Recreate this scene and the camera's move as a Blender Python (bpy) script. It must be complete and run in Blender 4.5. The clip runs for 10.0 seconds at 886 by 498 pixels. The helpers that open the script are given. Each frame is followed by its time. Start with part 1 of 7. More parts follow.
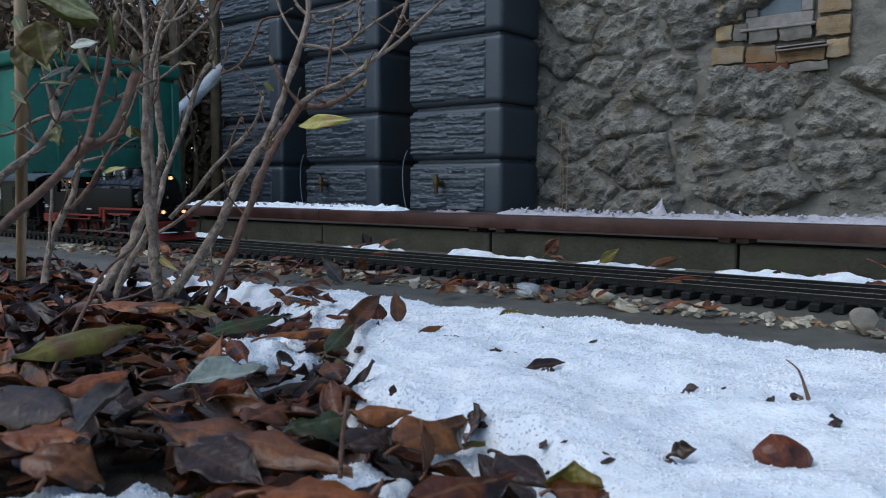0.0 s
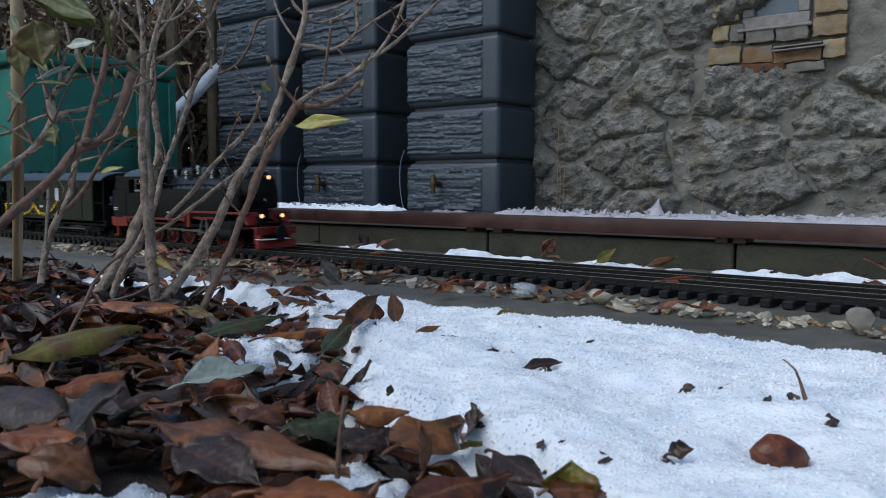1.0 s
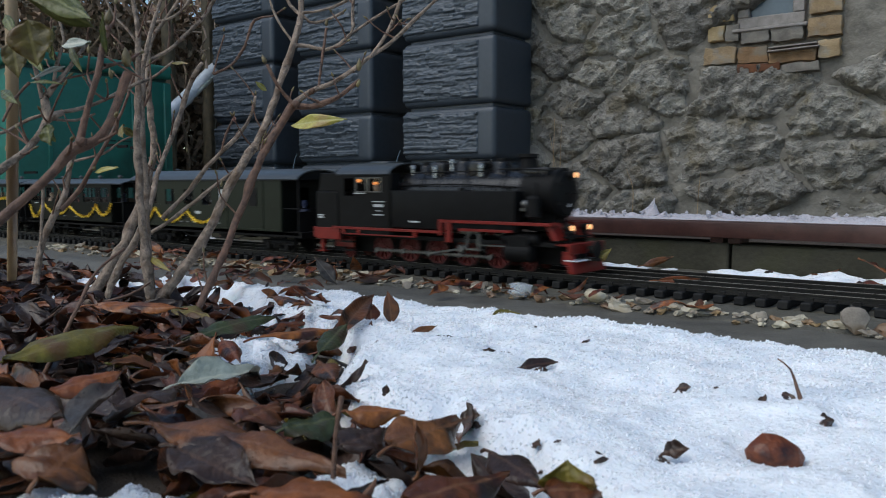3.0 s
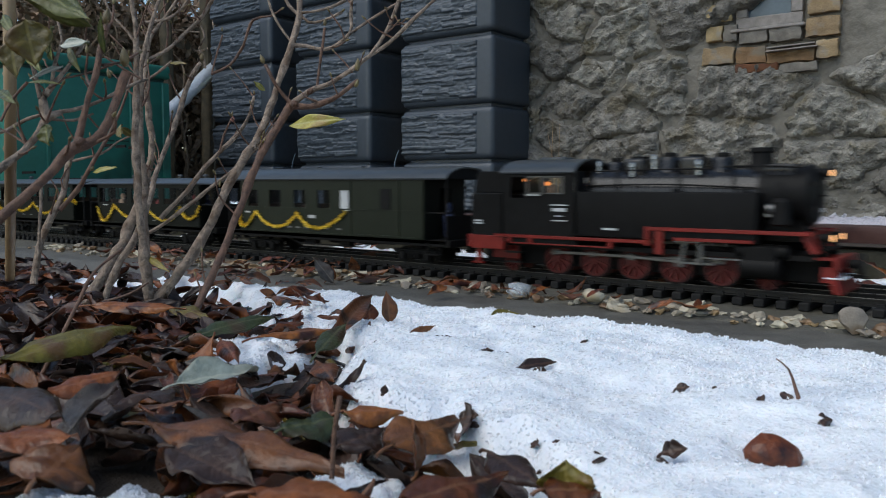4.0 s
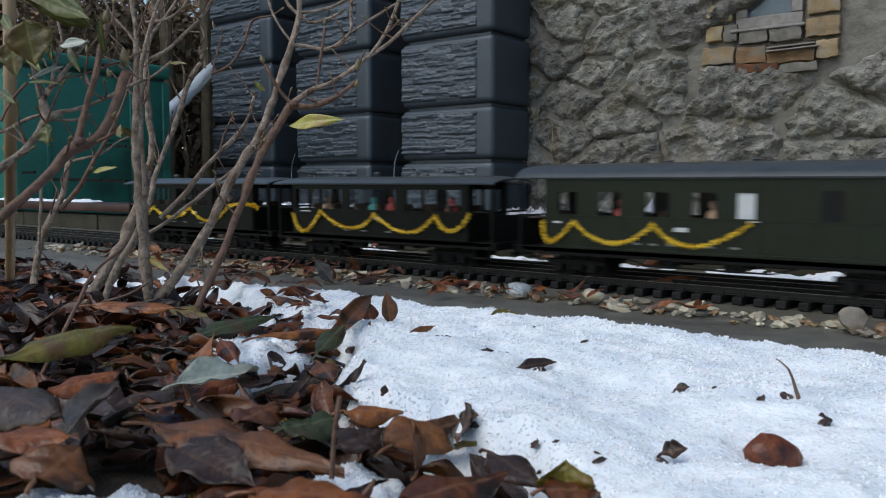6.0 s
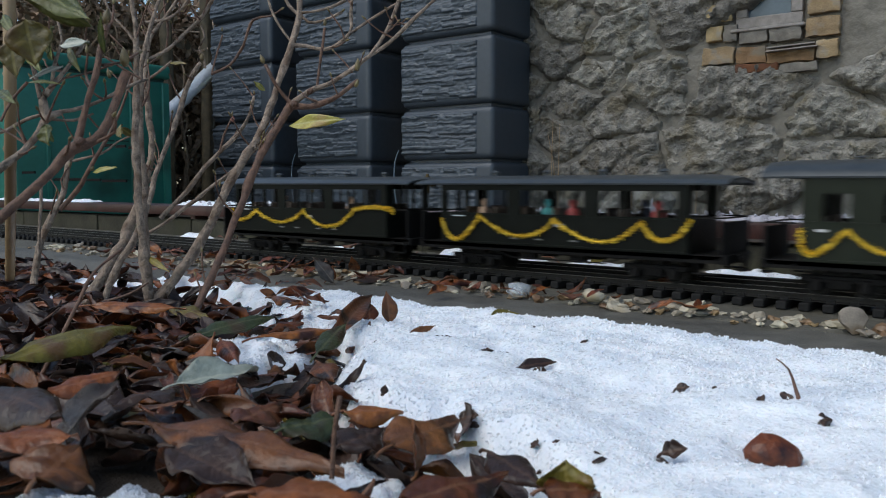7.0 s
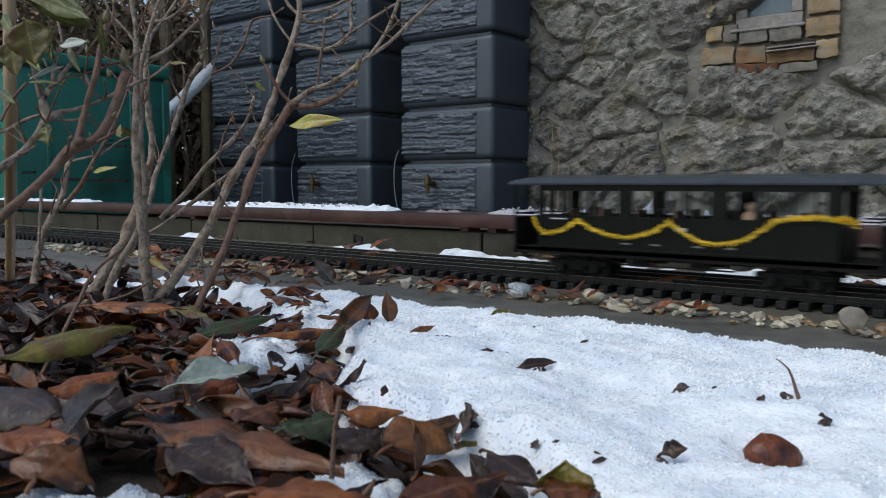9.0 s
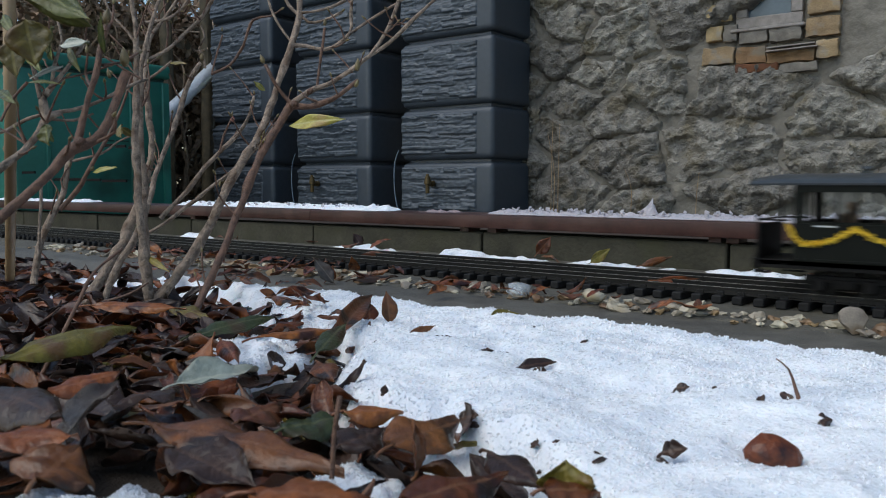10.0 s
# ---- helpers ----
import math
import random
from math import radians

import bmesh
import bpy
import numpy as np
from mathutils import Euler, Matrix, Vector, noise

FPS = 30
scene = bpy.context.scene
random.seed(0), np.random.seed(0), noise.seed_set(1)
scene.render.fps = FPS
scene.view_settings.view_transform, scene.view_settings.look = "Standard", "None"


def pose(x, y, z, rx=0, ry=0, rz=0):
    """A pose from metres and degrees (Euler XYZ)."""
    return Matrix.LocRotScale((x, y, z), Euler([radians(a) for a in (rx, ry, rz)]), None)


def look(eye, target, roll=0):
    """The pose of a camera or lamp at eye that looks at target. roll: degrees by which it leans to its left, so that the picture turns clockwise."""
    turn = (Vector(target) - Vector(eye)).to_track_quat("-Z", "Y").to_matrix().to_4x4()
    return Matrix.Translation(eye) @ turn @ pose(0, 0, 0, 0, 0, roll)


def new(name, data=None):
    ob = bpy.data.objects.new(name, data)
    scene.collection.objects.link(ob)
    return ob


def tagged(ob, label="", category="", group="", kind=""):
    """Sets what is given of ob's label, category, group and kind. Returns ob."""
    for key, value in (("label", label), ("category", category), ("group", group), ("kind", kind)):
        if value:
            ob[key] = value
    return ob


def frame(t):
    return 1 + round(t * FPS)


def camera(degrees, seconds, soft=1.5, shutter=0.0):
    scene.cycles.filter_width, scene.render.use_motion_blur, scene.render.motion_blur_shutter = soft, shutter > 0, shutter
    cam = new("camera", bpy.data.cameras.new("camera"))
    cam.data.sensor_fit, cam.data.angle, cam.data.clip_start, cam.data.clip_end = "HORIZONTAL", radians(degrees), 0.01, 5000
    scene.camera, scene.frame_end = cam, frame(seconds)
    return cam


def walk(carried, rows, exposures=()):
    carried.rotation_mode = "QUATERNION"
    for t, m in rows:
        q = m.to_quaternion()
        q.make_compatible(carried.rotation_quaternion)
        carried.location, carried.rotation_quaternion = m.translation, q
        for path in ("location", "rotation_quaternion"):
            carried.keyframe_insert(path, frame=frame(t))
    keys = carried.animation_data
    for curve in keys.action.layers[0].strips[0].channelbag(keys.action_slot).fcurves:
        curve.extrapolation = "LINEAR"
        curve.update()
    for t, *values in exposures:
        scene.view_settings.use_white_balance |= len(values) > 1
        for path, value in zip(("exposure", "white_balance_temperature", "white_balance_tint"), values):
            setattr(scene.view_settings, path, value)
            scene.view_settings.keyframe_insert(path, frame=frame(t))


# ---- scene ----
cam = camera(57.99, 10.0, 1.0, 0.85)
# focused on the train, so that what is close by is a little soft
cam.data.dof.use_dof, cam.data.dof.focus_distance, cam.data.dof.aperture_fstop = True, 1.5, 26

# the camera stands low on a tripod and is turned a little to the right at first
TURN = ((0, .61), (.5, .63), (1, .41), (1.5, .31), (2, .34), (2.5, .225), (2.7, .18), (3.4, .03), (3.8, 0), (7, 0), (10, 0))
walk(cam, [(t, pose(0, 0, .129, 85.33, 0, 37.933 + a)) for t, a in TURN],
     exposures=((0, .20, 6000, 6), (1, .23, 6150, 6), (2.5, .31, 6450, 6), (4.5, .37, 6600, 6), (10, .37, 6600, 6)))

# ---- light: an overcast winter day, the sky open behind the camera ----
world = bpy.data.worlds.new("overcast_sky")
scene.world = world
world.use_nodes = True
wn = world.node_tree.nodes
sky = wn.new("ShaderNodeTexSky")
sky.sky_type, sky.sun_disc = "NISHITA", False
sky.sun_elevation, sky.sun_rotation = radians(38), radians(200)
sky.air_density, sky.dust_density, sky.ozone_density = 1.0, 0.6, 1.0
wn["Background"].inputs["Strength"].default_value = 0.13
world.node_tree.links.new(sky.outputs["Color"], wn["Background"].inputs["Color"])
sun = new("sun", bpy.data.lights.new("sun", "SUN"))
sun.data.energy, sun.data.angle, sun.data.color = 1.3, radians(50), (1.0, .98, .95)
sun.matrix_world = look((-1.2, -3.2, 5), (0, 0, 0))


# ---- materials ----
def surface(name, dark, light, scale=40, rough=.6, bump=.3, depth=.002, metal=0.0, fine=8.0, vary=0.0, spots=None, spec=.5, spot_scale=.25, coat=0.0):
    """Two colours mixed by coarse and fine noise, a bump of the same grain, and a spread of brightness from piece to piece."""
    m = bpy.data.materials.new(name)
    m.use_nodes = True
    nt, n = m.node_tree, m.node_tree.nodes
    b, link = n["Principled BSDF"], m.node_tree.links.new
    geo = n.new("ShaderNodeTexCoord")
    big, small = n.new("ShaderNodeTexNoise"), n.new("ShaderNodeTexNoise")
    for node, s in ((big, scale), (small, scale * fine)):
        node.inputs["Scale"].default_value, node.inputs["Detail"].default_value = s, 8
        link(geo.outputs["Object"], node.inputs["Vector"])
    mix = n.new("ShaderNodeMath")
    mix.operation, mix.use_clamp = "MULTIPLY_ADD", True
    mix.inputs[1].default_value = .45
    link(small.outputs["Fac"], mix.inputs[0])
    half = n.new("ShaderNodeMath")
    half.operation = "MULTIPLY_ADD"
    half.inputs[1].default_value, half.inputs[2].default_value = 1.5, -.5
    link(big.outputs["Fac"], half.inputs[0])
    link(half.outputs[0], mix.inputs[2])
    col = n.new("ShaderNodeMix")
    col.data_type = "RGBA"
    col.inputs[6].default_value, col.inputs[7].default_value = (*dark, 1), (*light, 1)
    link(mix.outputs[0], col.inputs[0])
    out = col.outputs[2]
    if spots:
        blot = n.new("ShaderNodeTexNoise")
        blot.inputs["Scale"].default_value, blot.inputs["Detail"].default_value = scale * spot_scale, 6
        link(geo.outputs["Object"], blot.inputs["Vector"])
        ramp = n.new("ShaderNodeMapRange")
        ramp.inputs[1].default_value, ramp.inputs[2].default_value = .52, .66
        link(blot.outputs["Fac"], ramp.inputs[0])
        two = n.new("ShaderNodeMix")
        two.data_type = "RGBA"
        two.inputs[7].default_value = (*spots, 1)
        link(ramp.outputs[0], two.inputs[0])
        link(out, two.inputs[6])
        out = two.outputs[2]
    if vary:
        info, hsv = n.new("ShaderNodeObjectInfo"), n.new("ShaderNodeHueSaturation")
        val, hue = n.new("ShaderNodeMapRange"), n.new("ShaderNodeMapRange")
        val.inputs[3].default_value, val.inputs[4].default_value = 1 - vary, 1 + vary
        hue.inputs[3].default_value, hue.inputs[4].default_value = .5 - vary * .03, .5 + vary * .03
        link(info.outputs["Random"], val.inputs[0])
        link(info.outputs["Random"], hue.inputs[0])
        link(val.outputs[0], hsv.inputs["Value"])
        link(hue.outputs[0], hsv.inputs["Hue"])
        link(out, hsv.inputs["Color"])
        out = hsv.outputs["Color"]
    link(out, b.inputs["Base Color"])
    rr = n.new("ShaderNodeMapRange")
    rr.inputs[3].default_value, rr.inputs[4].default_value = max(.03, rough - .12), min(1, rough + .12)
    link(big.outputs["Fac"], rr.inputs[0])
    link(rr.outputs[0], b.inputs["Roughness"])
    b.inputs["Metallic"].default_value = metal
    b.inputs["Specular IOR Level"].default_value = spec
    b.inputs["Coat Weight"].default_value = coat
    b.inputs["Coat Roughness"].default_value = .15
    if bump:
        bp = n.new("ShaderNodeBump")
        bp.inputs["Strength"].default_value, bp.inputs["Distance"].default_value = bump, depth
        add = n.new("ShaderNodeMath")
        add.inputs[1].default_value = 0
        link(mix.outputs[0], add.inputs[0])
        link(add.outputs[0], bp.inputs["Height"])
        link(bp.outputs["Normal"], b.inputs["Normal"])
    return m


def glowing(name, colour, strength):
    m = bpy.data.materials.new(name)
    m.use_nodes = True
    b = m.node_tree.nodes["Principled BSDF"]
    b.inputs["Base Color"].default_value = (*colour, 1)
    b.inputs["Emission Color"].default_value, b.inputs["Emission Strength"].default_value = (*colour, 1), strength
    return m


def clear(name, tint, rough, ior=1.45, trans=1.0):
    m = bpy.data.materials.new(name)
    m.use_nodes = True
    b = m.node_tree.nodes["Principled BSDF"]
    b.inputs["Base Color"].default_value, b.inputs["Roughness"].default_value = (*tint, 1), rough
    b.inputs["IOR"].default_value, b.inputs["Transmission Weight"].default_value = ior, trans
    return m


def snow_material(name, tint, sub):
    m = bpy.data.materials.new(name)
    m.use_nodes = True
    n, link = m.node_tree.nodes, m.node_tree.links.new
    b = n["Principled BSDF"]
    geo = n.new("ShaderNodeTexCoord")
    grain, soft, cells = n.new("ShaderNodeTexNoise"), n.new("ShaderNodeTexNoise"), n.new("ShaderNodeTexVoronoi")
    grain.inputs["Scale"].default_value, grain.inputs["Detail"].default_value = 420, 4
    soft.inputs["Scale"].default_value, soft.inputs["Detail"].default_value = 22, 6
    cells.inputs["Scale"].default_value = 360
    for node in (grain, soft, cells):
        link(geo.outputs["Object"], node.inputs["Vector"])
    # bluish grey mottling in the colour adds to the shading of soft undulations
    col = n.new("ShaderNodeMix")
    col.data_type = "RGBA"
    col.inputs[6].default_value, col.inputs[7].default_value = (tint[0] * .80, tint[1] * .83, tint[2] * .87, 1), (*tint, 1)
    mr = n.new("ShaderNodeMapRange")
    mr.inputs[1].default_value, mr.inputs[2].default_value = .3, .6
    link(soft.outputs["Fac"], mr.inputs[0])
    link(mr.outputs[0], col.inputs[0])
    # specks of soil melted into the surface
    dirt, speck = n.new("ShaderNodeTexNoise"), n.new("ShaderNodeTexNoise")
    dirt.inputs["Scale"].default_value, dirt.inputs["Detail"].default_value = 13, 3
    speck.inputs["Scale"].default_value, speck.inputs["Detail"].default_value = 150, 6
    where, grit, both, soiled = n.new("ShaderNodeMapRange"), n.new("ShaderNodeMapRange"), n.new("ShaderNodeMath"), n.new("ShaderNodeMix")
    for node, tex, lo, hi in ((where, dirt, .66, .78), (grit, speck, .48, .64)):
        link(geo.outputs["Object"], tex.inputs["Vector"])
        node.inputs[1].default_value, node.inputs[2].default_value = lo, hi
        link(tex.outputs["Fac"], node.inputs[0])
    both.operation = "MULTIPLY"
    link(where.outputs[0], both.inputs[0])
    link(grit.outputs[0], both.inputs[1])
    soiled.data_type = "RGBA"
    soiled.inputs[7].default_value = (.20, .15, .13, 1)
    link(both.outputs[0], soiled.inputs[0])
    link(col.outputs[2], soiled.inputs[6])
    link(soiled.outputs[2], b.inputs["Base Color"])
    # single wet grains are smooth and glint
    rough = n.new("ShaderNodeMapRange")
    rough.inputs[1].default_value, rough.inputs[2].default_value = .15, .75
    rough.inputs[3].default_value, rough.inputs[4].default_value = .12, .8
    link(cells.outputs["Color"], rough.inputs[0])
    link(rough.outputs[0], b.inputs["Roughness"])
    b.inputs["IOR"].default_value = 1.31
    b.inputs["Subsurface Weight"].default_value, b.inputs["Subsurface Scale"].default_value = sub, .006
    b.inputs["Subsurface Radius"].default_value = (.7, .9, 1.0)
    mixh = n.new("ShaderNodeMath")
    mixh.operation = "MULTIPLY_ADD"
    mixh.inputs[1].default_value = .8
    link(cells.outputs["Distance"], mixh.inputs[0])
    link(grain.outputs["Fac"], mixh.inputs[2])
    bp = n.new("ShaderNodeBump")
    bp.inputs["Strength"].default_value, bp.inputs["Distance"].default_value = .55, .0015
    link(mixh.outputs[0], bp.inputs["Height"])
    link(bp.outputs["Normal"], b.inputs["Normal"])
    return m


def leaf_material(name, dark, light, rib, spot, rough=.40, spec=.42, coat=.10, vary=.35):
    """A leathery leaf: mottled blade, paler midrib, fine slanting veins in the relief, and blotches of decay."""
    m = surface(name, dark, light, 45, rough, 0, vary=vary, spots=spot, spec=spec, spot_scale=.7, coat=coat)
    n, link = m.node_tree.nodes, m.node_tree.links.new
    b = n["Principled BSDF"]
    geo, sep = n.new("ShaderNodeTexCoord"), n.new("ShaderNodeSeparateXYZ")
    link(geo.outputs["Object"], sep.inputs[0])

    def calc(op, a, c=None):
        node = n.new("ShaderNodeMath")
        node.operation = op
        for i, v in enumerate((a, c)):
            if isinstance(v, (int, float)):
                node.inputs[i].default_value = v
            elif v is not None:
                link(v, node.inputs[i])
        return node.outputs[0]
    across = calc("ABSOLUTE", sep.outputs[1])
    vein = calc("ABSOLUTE", calc("SINE", calc("SUBTRACT", calc("MULTIPLY", sep.outputs[0], 520), calc("MULTIPLY", across, 420))))
    ribs = n.new("ShaderNodeMapRange")
    ribs.inputs[1].default_value, ribs.inputs[2].default_value = .0013, .0005
    link(across, ribs.inputs[0])
    mix = n.new("ShaderNodeMix")
    mix.data_type = "RGBA"
    mix.inputs[7].default_value = (*rib, 1)
    old = b.inputs["Base Color"].links[0].from_socket
    link(calc("MULTIPLY", ribs.outputs[0], .6), mix.inputs[0])
    link(old, mix.inputs[6])
    link(mix.outputs[2], b.inputs["Base Color"])
    crinkle = n.new("ShaderNodeTexNoise")
    crinkle.inputs["Scale"].default_value, crinkle.inputs["Detail"].default_value = 130, 5
    link(geo.outputs["Object"], crinkle.inputs["Vector"])
    bp = n.new("ShaderNodeBump")
    bp.inputs["Strength"].default_value, bp.inputs["Distance"].default_value = .7, .0022
    link(calc("ADD", calc("MULTIPLY", calc("POWER", vein, 4.0), -.07), crinkle.outputs["Fac"]), bp.inputs["Height"])
    link(bp.outputs["Normal"], b.inputs["Normal"])
    return m


M = {
    "soil": surface("wet_soil", (.022, .016, .012), (.080, .056, .040), 60, .7, .8, .006),
    "concrete": surface("wet_concrete", (.052, .048, .040), (.150, .138, .114), 30, .6, .9, .003, spots=(.08, .072, .054), spot_scale=.5),
    "block": surface("mossy_kerb_concrete", (.027, .026, .018), (.080, .073, .052), 16, .9, .8, .004, vary=.08, spots=(.052, .050, .030), spot_scale=.6, spec=.2),
    "board": surface("brown_stained_board", (.026, .0105, .0085), (.066, .026, .020), 30, .40, .25, .001, spots=(.075, .036, .029), spec=.35),
    "rail": surface("dark_brass_rail", (.010, .0095, .009), (.028, .026, .023), 90, .5, .2, .0005, metal=.4, spec=.3),
    "sleeper": surface("dark_plastic_sleeper", (.008, .0075, .0075), (.018, .017, .016), 160, .6, .5, .0006, vary=.25, spec=.25),
    "tank": surface("anthracite_plastic", (.030, .040, .053), (.048, .060, .076), 30, .42, .25, .0012),
    "slate": surface("anthracite_slate_relief", (.026, .035, .046), (.074, .091, .112), 45, .40, .5, .002),
    "brass": surface("dull_brass", (.05, .034, .014), (.15, .105, .045), 120, .5, .2, .0005, metal=.7),
    "stone": surface("grey_rubble_stone", (.036, .034, .030), (.48, .45, .395), 15, .85, 1.0, .04, fine=6, vary=.22, spots=(.19, .165, .12), spot_scale=.6),
    "mortar": surface("old_lime_mortar", (.10, .092, .078), (.285, .262, .222), 13, .95, 1.0, .012, fine=5, spots=(.10, .092, .074), spot_scale=.5),
    "brick": surface("yellow_brick", (.21, .145, .075), (.46, .34, .19), 22, .9, .9, .006, vary=.22, spots=(.30, .27, .22), spot_scale=.7),
    "brickbrown": surface("brown_worn_brick", (.12, .070, .032), (.31, .19, .095), 22, .9, .9, .006, vary=.2, spots=(.22, .18, .13), spot_scale=.7),
    "brickgrey": surface("sooty_grey_brick", (.085, .076, .066), (.26, .235, .20), 22, .9, .9, .006, vary=.15, spots=(.16, .145, .125), spot_scale=.7),
    "brickred": surface("rust_red_brick", (.07, .026, .012), (.19, .075, .032), 26, .9, .9, .006, spots=(.05, .04, .034), spot_scale=.7),
    "drytan": surface("sunbleached_tan_twig", (.20, .14, .10), (.55, .42, .31), 30, .8, .3, .002),
    "railhead": surface("worn_rail_head", (.16, .15, .135), (.34, .32, .29), 90, .3, .1, .0003, metal=.8),
    "oldwood": surface("weathered_grey_wood", (.16, .14, .125), (.34, .31, .285), 30, .8, .6, .002),
    "pane": surface("dark_window_pane", (.055, .075, .09), (.10, .13, .15), 8, .12, .05, .001),
    "green": surface("green_painted_sheet", (.012, .125, .092), (.027, .195, .148), 5, .5, .3, .003, spots=(.010, .075, .055), spot_scale=.5),
    "greendark": surface("dark_green_edge", (.005, .03, .024), (.012, .06, .045), 14, .5, .2, .002),
    "zinc": surface("galvanised_zinc", (.46, .50, .54), (.70, .74, .78), 40, .35, .15, .001, metal=.35),
    "bark": surface("shrub_bark", (.038, .025, .017), (.54, .41, .315), 110, .8, 1.0, .004, fine=5, spots=(.15, .098, .066), spot_scale=.5),
    "twig": surface("young_red_brown_twig", (.028, .013, .009), (.24, .125, .078), 120, .6, .8, .002),
    "bud": surface("green_bud", (.10, .075, .03), (.22, .17, .075), 160, .5, .4, .0005, vary=.2),
    "cane": surface("bamboo_cane", (.25, .16, .08), (.42, .30, .17), 25, .5, .3, .001, spots=(.20, .13, .07)),
    "hedge": surface("dry_hedge", (.085, .058, .040), (.42, .29, .19), 30, .85, .3, .002),
    "hedgegreen": surface("withered_hedge_leaf", (.03, .026, .015), (.14, .105, .06), 20, .7, .3, .002),
    "leafbrown": leaf_material("wet_brown_leaf", (.034, .010, .005), (.190, .058, .014), (.19, .085, .04), (.018, .008, .005)),
    "leafred": leaf_material("wet_rust_leaf", (.070, .016, .006), (.290, .082, .018), (.25, .10, .045), (.036, .010, .006)),
    "leafdark": leaf_material("wet_dark_leaf", (.012, .007, .005), (.060, .030, .020), (.09, .05, .032), (.024, .011, .007), spec=.36),
    "leafgrey": leaf_material("wet_grey_leaf_underside", (.032, .026, .022), (.115, .097, .083), (.16, .13, .10), (.05, .026, .016), spec=.3),
    "leafolive": leaf_material("olive_leaf", (.050, .042, .007), (.205, .155, .019), (.24, .19, .05), (.11, .05, .011), vary=.25),
    "leafgreendark": leaf_material("dark_green_leaf", (.014, .022, .007), (.05, .06, .018), (.12, .12, .05), (.05, .03, .012), vary=.2),
    "leafyellow": leaf_material("yellow_green_leaf", (.24, .22, .04), (.42, .37, .09), (.45, .42, .18), (.28, .19, .05), vary=.1),
    "leafgreen": leaf_material("live_green_leaf", (.030, .040, .008), (.115, .125, .022), (.18, .18, .06), (.09, .085, .015), vary=.3, spec=.3, coat=.04),
    "leafpale": leaf_material("pale_silver_leaf", (.17, .19, .15), (.44, .48, .42), (.5, .5, .4), (.36, .36, .30), rough=.3),
    "pebble": surface("river_pebble", (.20, .165, .115), (.58, .51, .40), 70, .5, .5, .001, vary=.45, spots=(.33, .25, .15), spot_scale=.4),
    "pebblebrown": surface("brown_river_pebble", (.13, .075, .035), (.33, .21, .11), 50, .45, .4, .001, vary=.35),
    "gravel": surface("damp_sandy_concrete", (.055, .050, .039), (.155, .143, .112), 70, .8, 1.0, .004, spots=(.10, .09, .065), spot_scale=.2),
    "hose": surface("pale_blue_hose", (.09, .13, .17), (.14, .19, .24), 40, .4, 0),
    "black": surface("black_model_paint", (.0060, .0058, .0058), (.0105, .0102, .0102), 60, .42, .1, .0004, spec=.08),
    "blackmatt": surface("matt_black_underframe", (.0060, .0057, .0055), (.0135, .0125, .012), 90, .65, .2, .0004, spec=.12),
    "red": surface("signal_red_paint", (.115, .008, .006), (.215, .016, .010), 60, .42, .1, .0003, spec=.3),
    "wheelred": surface("grimy_red_wheel", (.045, .006, .005), (.14, .013, .010), 90, .5, .2, .0004, spec=.3),
    "gloss": surface("glossy_black_boiler", (.0055, .0055, .0065), (.011, .011, .0125), 60, .27, .1, .0004, spec=.42),
    "darkgreen": surface("bottle_green_coach_paint", (.0095, .0125, .0080), (.0155, .020, .0120), 40, .38, .1, .0003, spec=.16),
    "blackgreen": surface("black_green_coach_paint", (.0050, .0060, .0052), (.0090, .0105, .0084), 40, .40, .1, .0003, spec=.08),
    "roof": surface("dark_grey_roof_paint", (.028, .033, .036), (.05, .056, .060), 50, .35, .15, .0004),
    "rodsteel": surface("oily_rod_steel", (.07, .07, .07), (.20, .20, .195), 90, .38, .1, .0003, metal=.85),
    "steel": surface("bright_rod_steel", (.30, .30, .30), (.52, .52, .52), 90, .28, .1, .0003, metal=.9),
    "gold": surface("gold_tinsel", (.55, .34, .015), (1.0, .74, .10), 420, .28, .6, .001, metal=.55, vary=.1),
    "faded": surface("faded_grey_lettering", (.12, .12, .12), (.19, .19, .18), 80, .6, 0),
    "white": surface("white_lettering", (.42, .43, .43), (.56, .57, .57), 80, .6, 0),
    "seat": surface("brown_model_bench", (.035, .022, .013), (.085, .052, .030), 60, .6, .2, .0005),
    "interior": surface("dark_red_interior", (.05, .012, .01), (.11, .03, .02), 60, .6, .2, .0005),
    "glass": clear("thin_window_glass", (.9, .93, .95), .03, 1.2),
    "ice": clear("clear_ice_lump", (.86, .92, .97), .12, 1.31, .75),
    "snow": snow_material("wet_granular_snow", (.935, .95, .975), .25),
    "icesnow": snow_material("glassy_slush", (.50, .465, .485), .3),
    "slush": snow_material("thin_pinkish_slush", (.36, .28, .28), .2),
    "lamp": glowing("warm_headlight", (1.0, .50, .22), 1.5),
    "cablight": glowing("dim_cab_light", (1.0, .32, .08), .9),
    "toyred": surface("toy_red", (.30, .03, .03), (.40, .06, .05), 80, .5, 0),
    "toyblue": surface("toy_blue", (.012, .018, .05), (.02, .03, .08), 80, .5, 0),
    "toyteal": surface("toy_teal", (.03, .22, .22), (.06, .32, .30), 80, .5, 0),
    "toyskin": surface("toy_sand", (.35, .22, .14), (.42, .27, .18), 80, .5, 0),
}


# ---- mesh helpers ----
def mesh_of(name, bm, material, smooth=0.0):
    me = bpy.data.meshes.new(name)
    bm.to_mesh(me)
    bm.free()
    me.materials.append(M[material])
    if smooth:
        me.shade_smooth() if smooth >= 180 else me.set_sharp_from_angle(angle=radians(smooth))
    return me


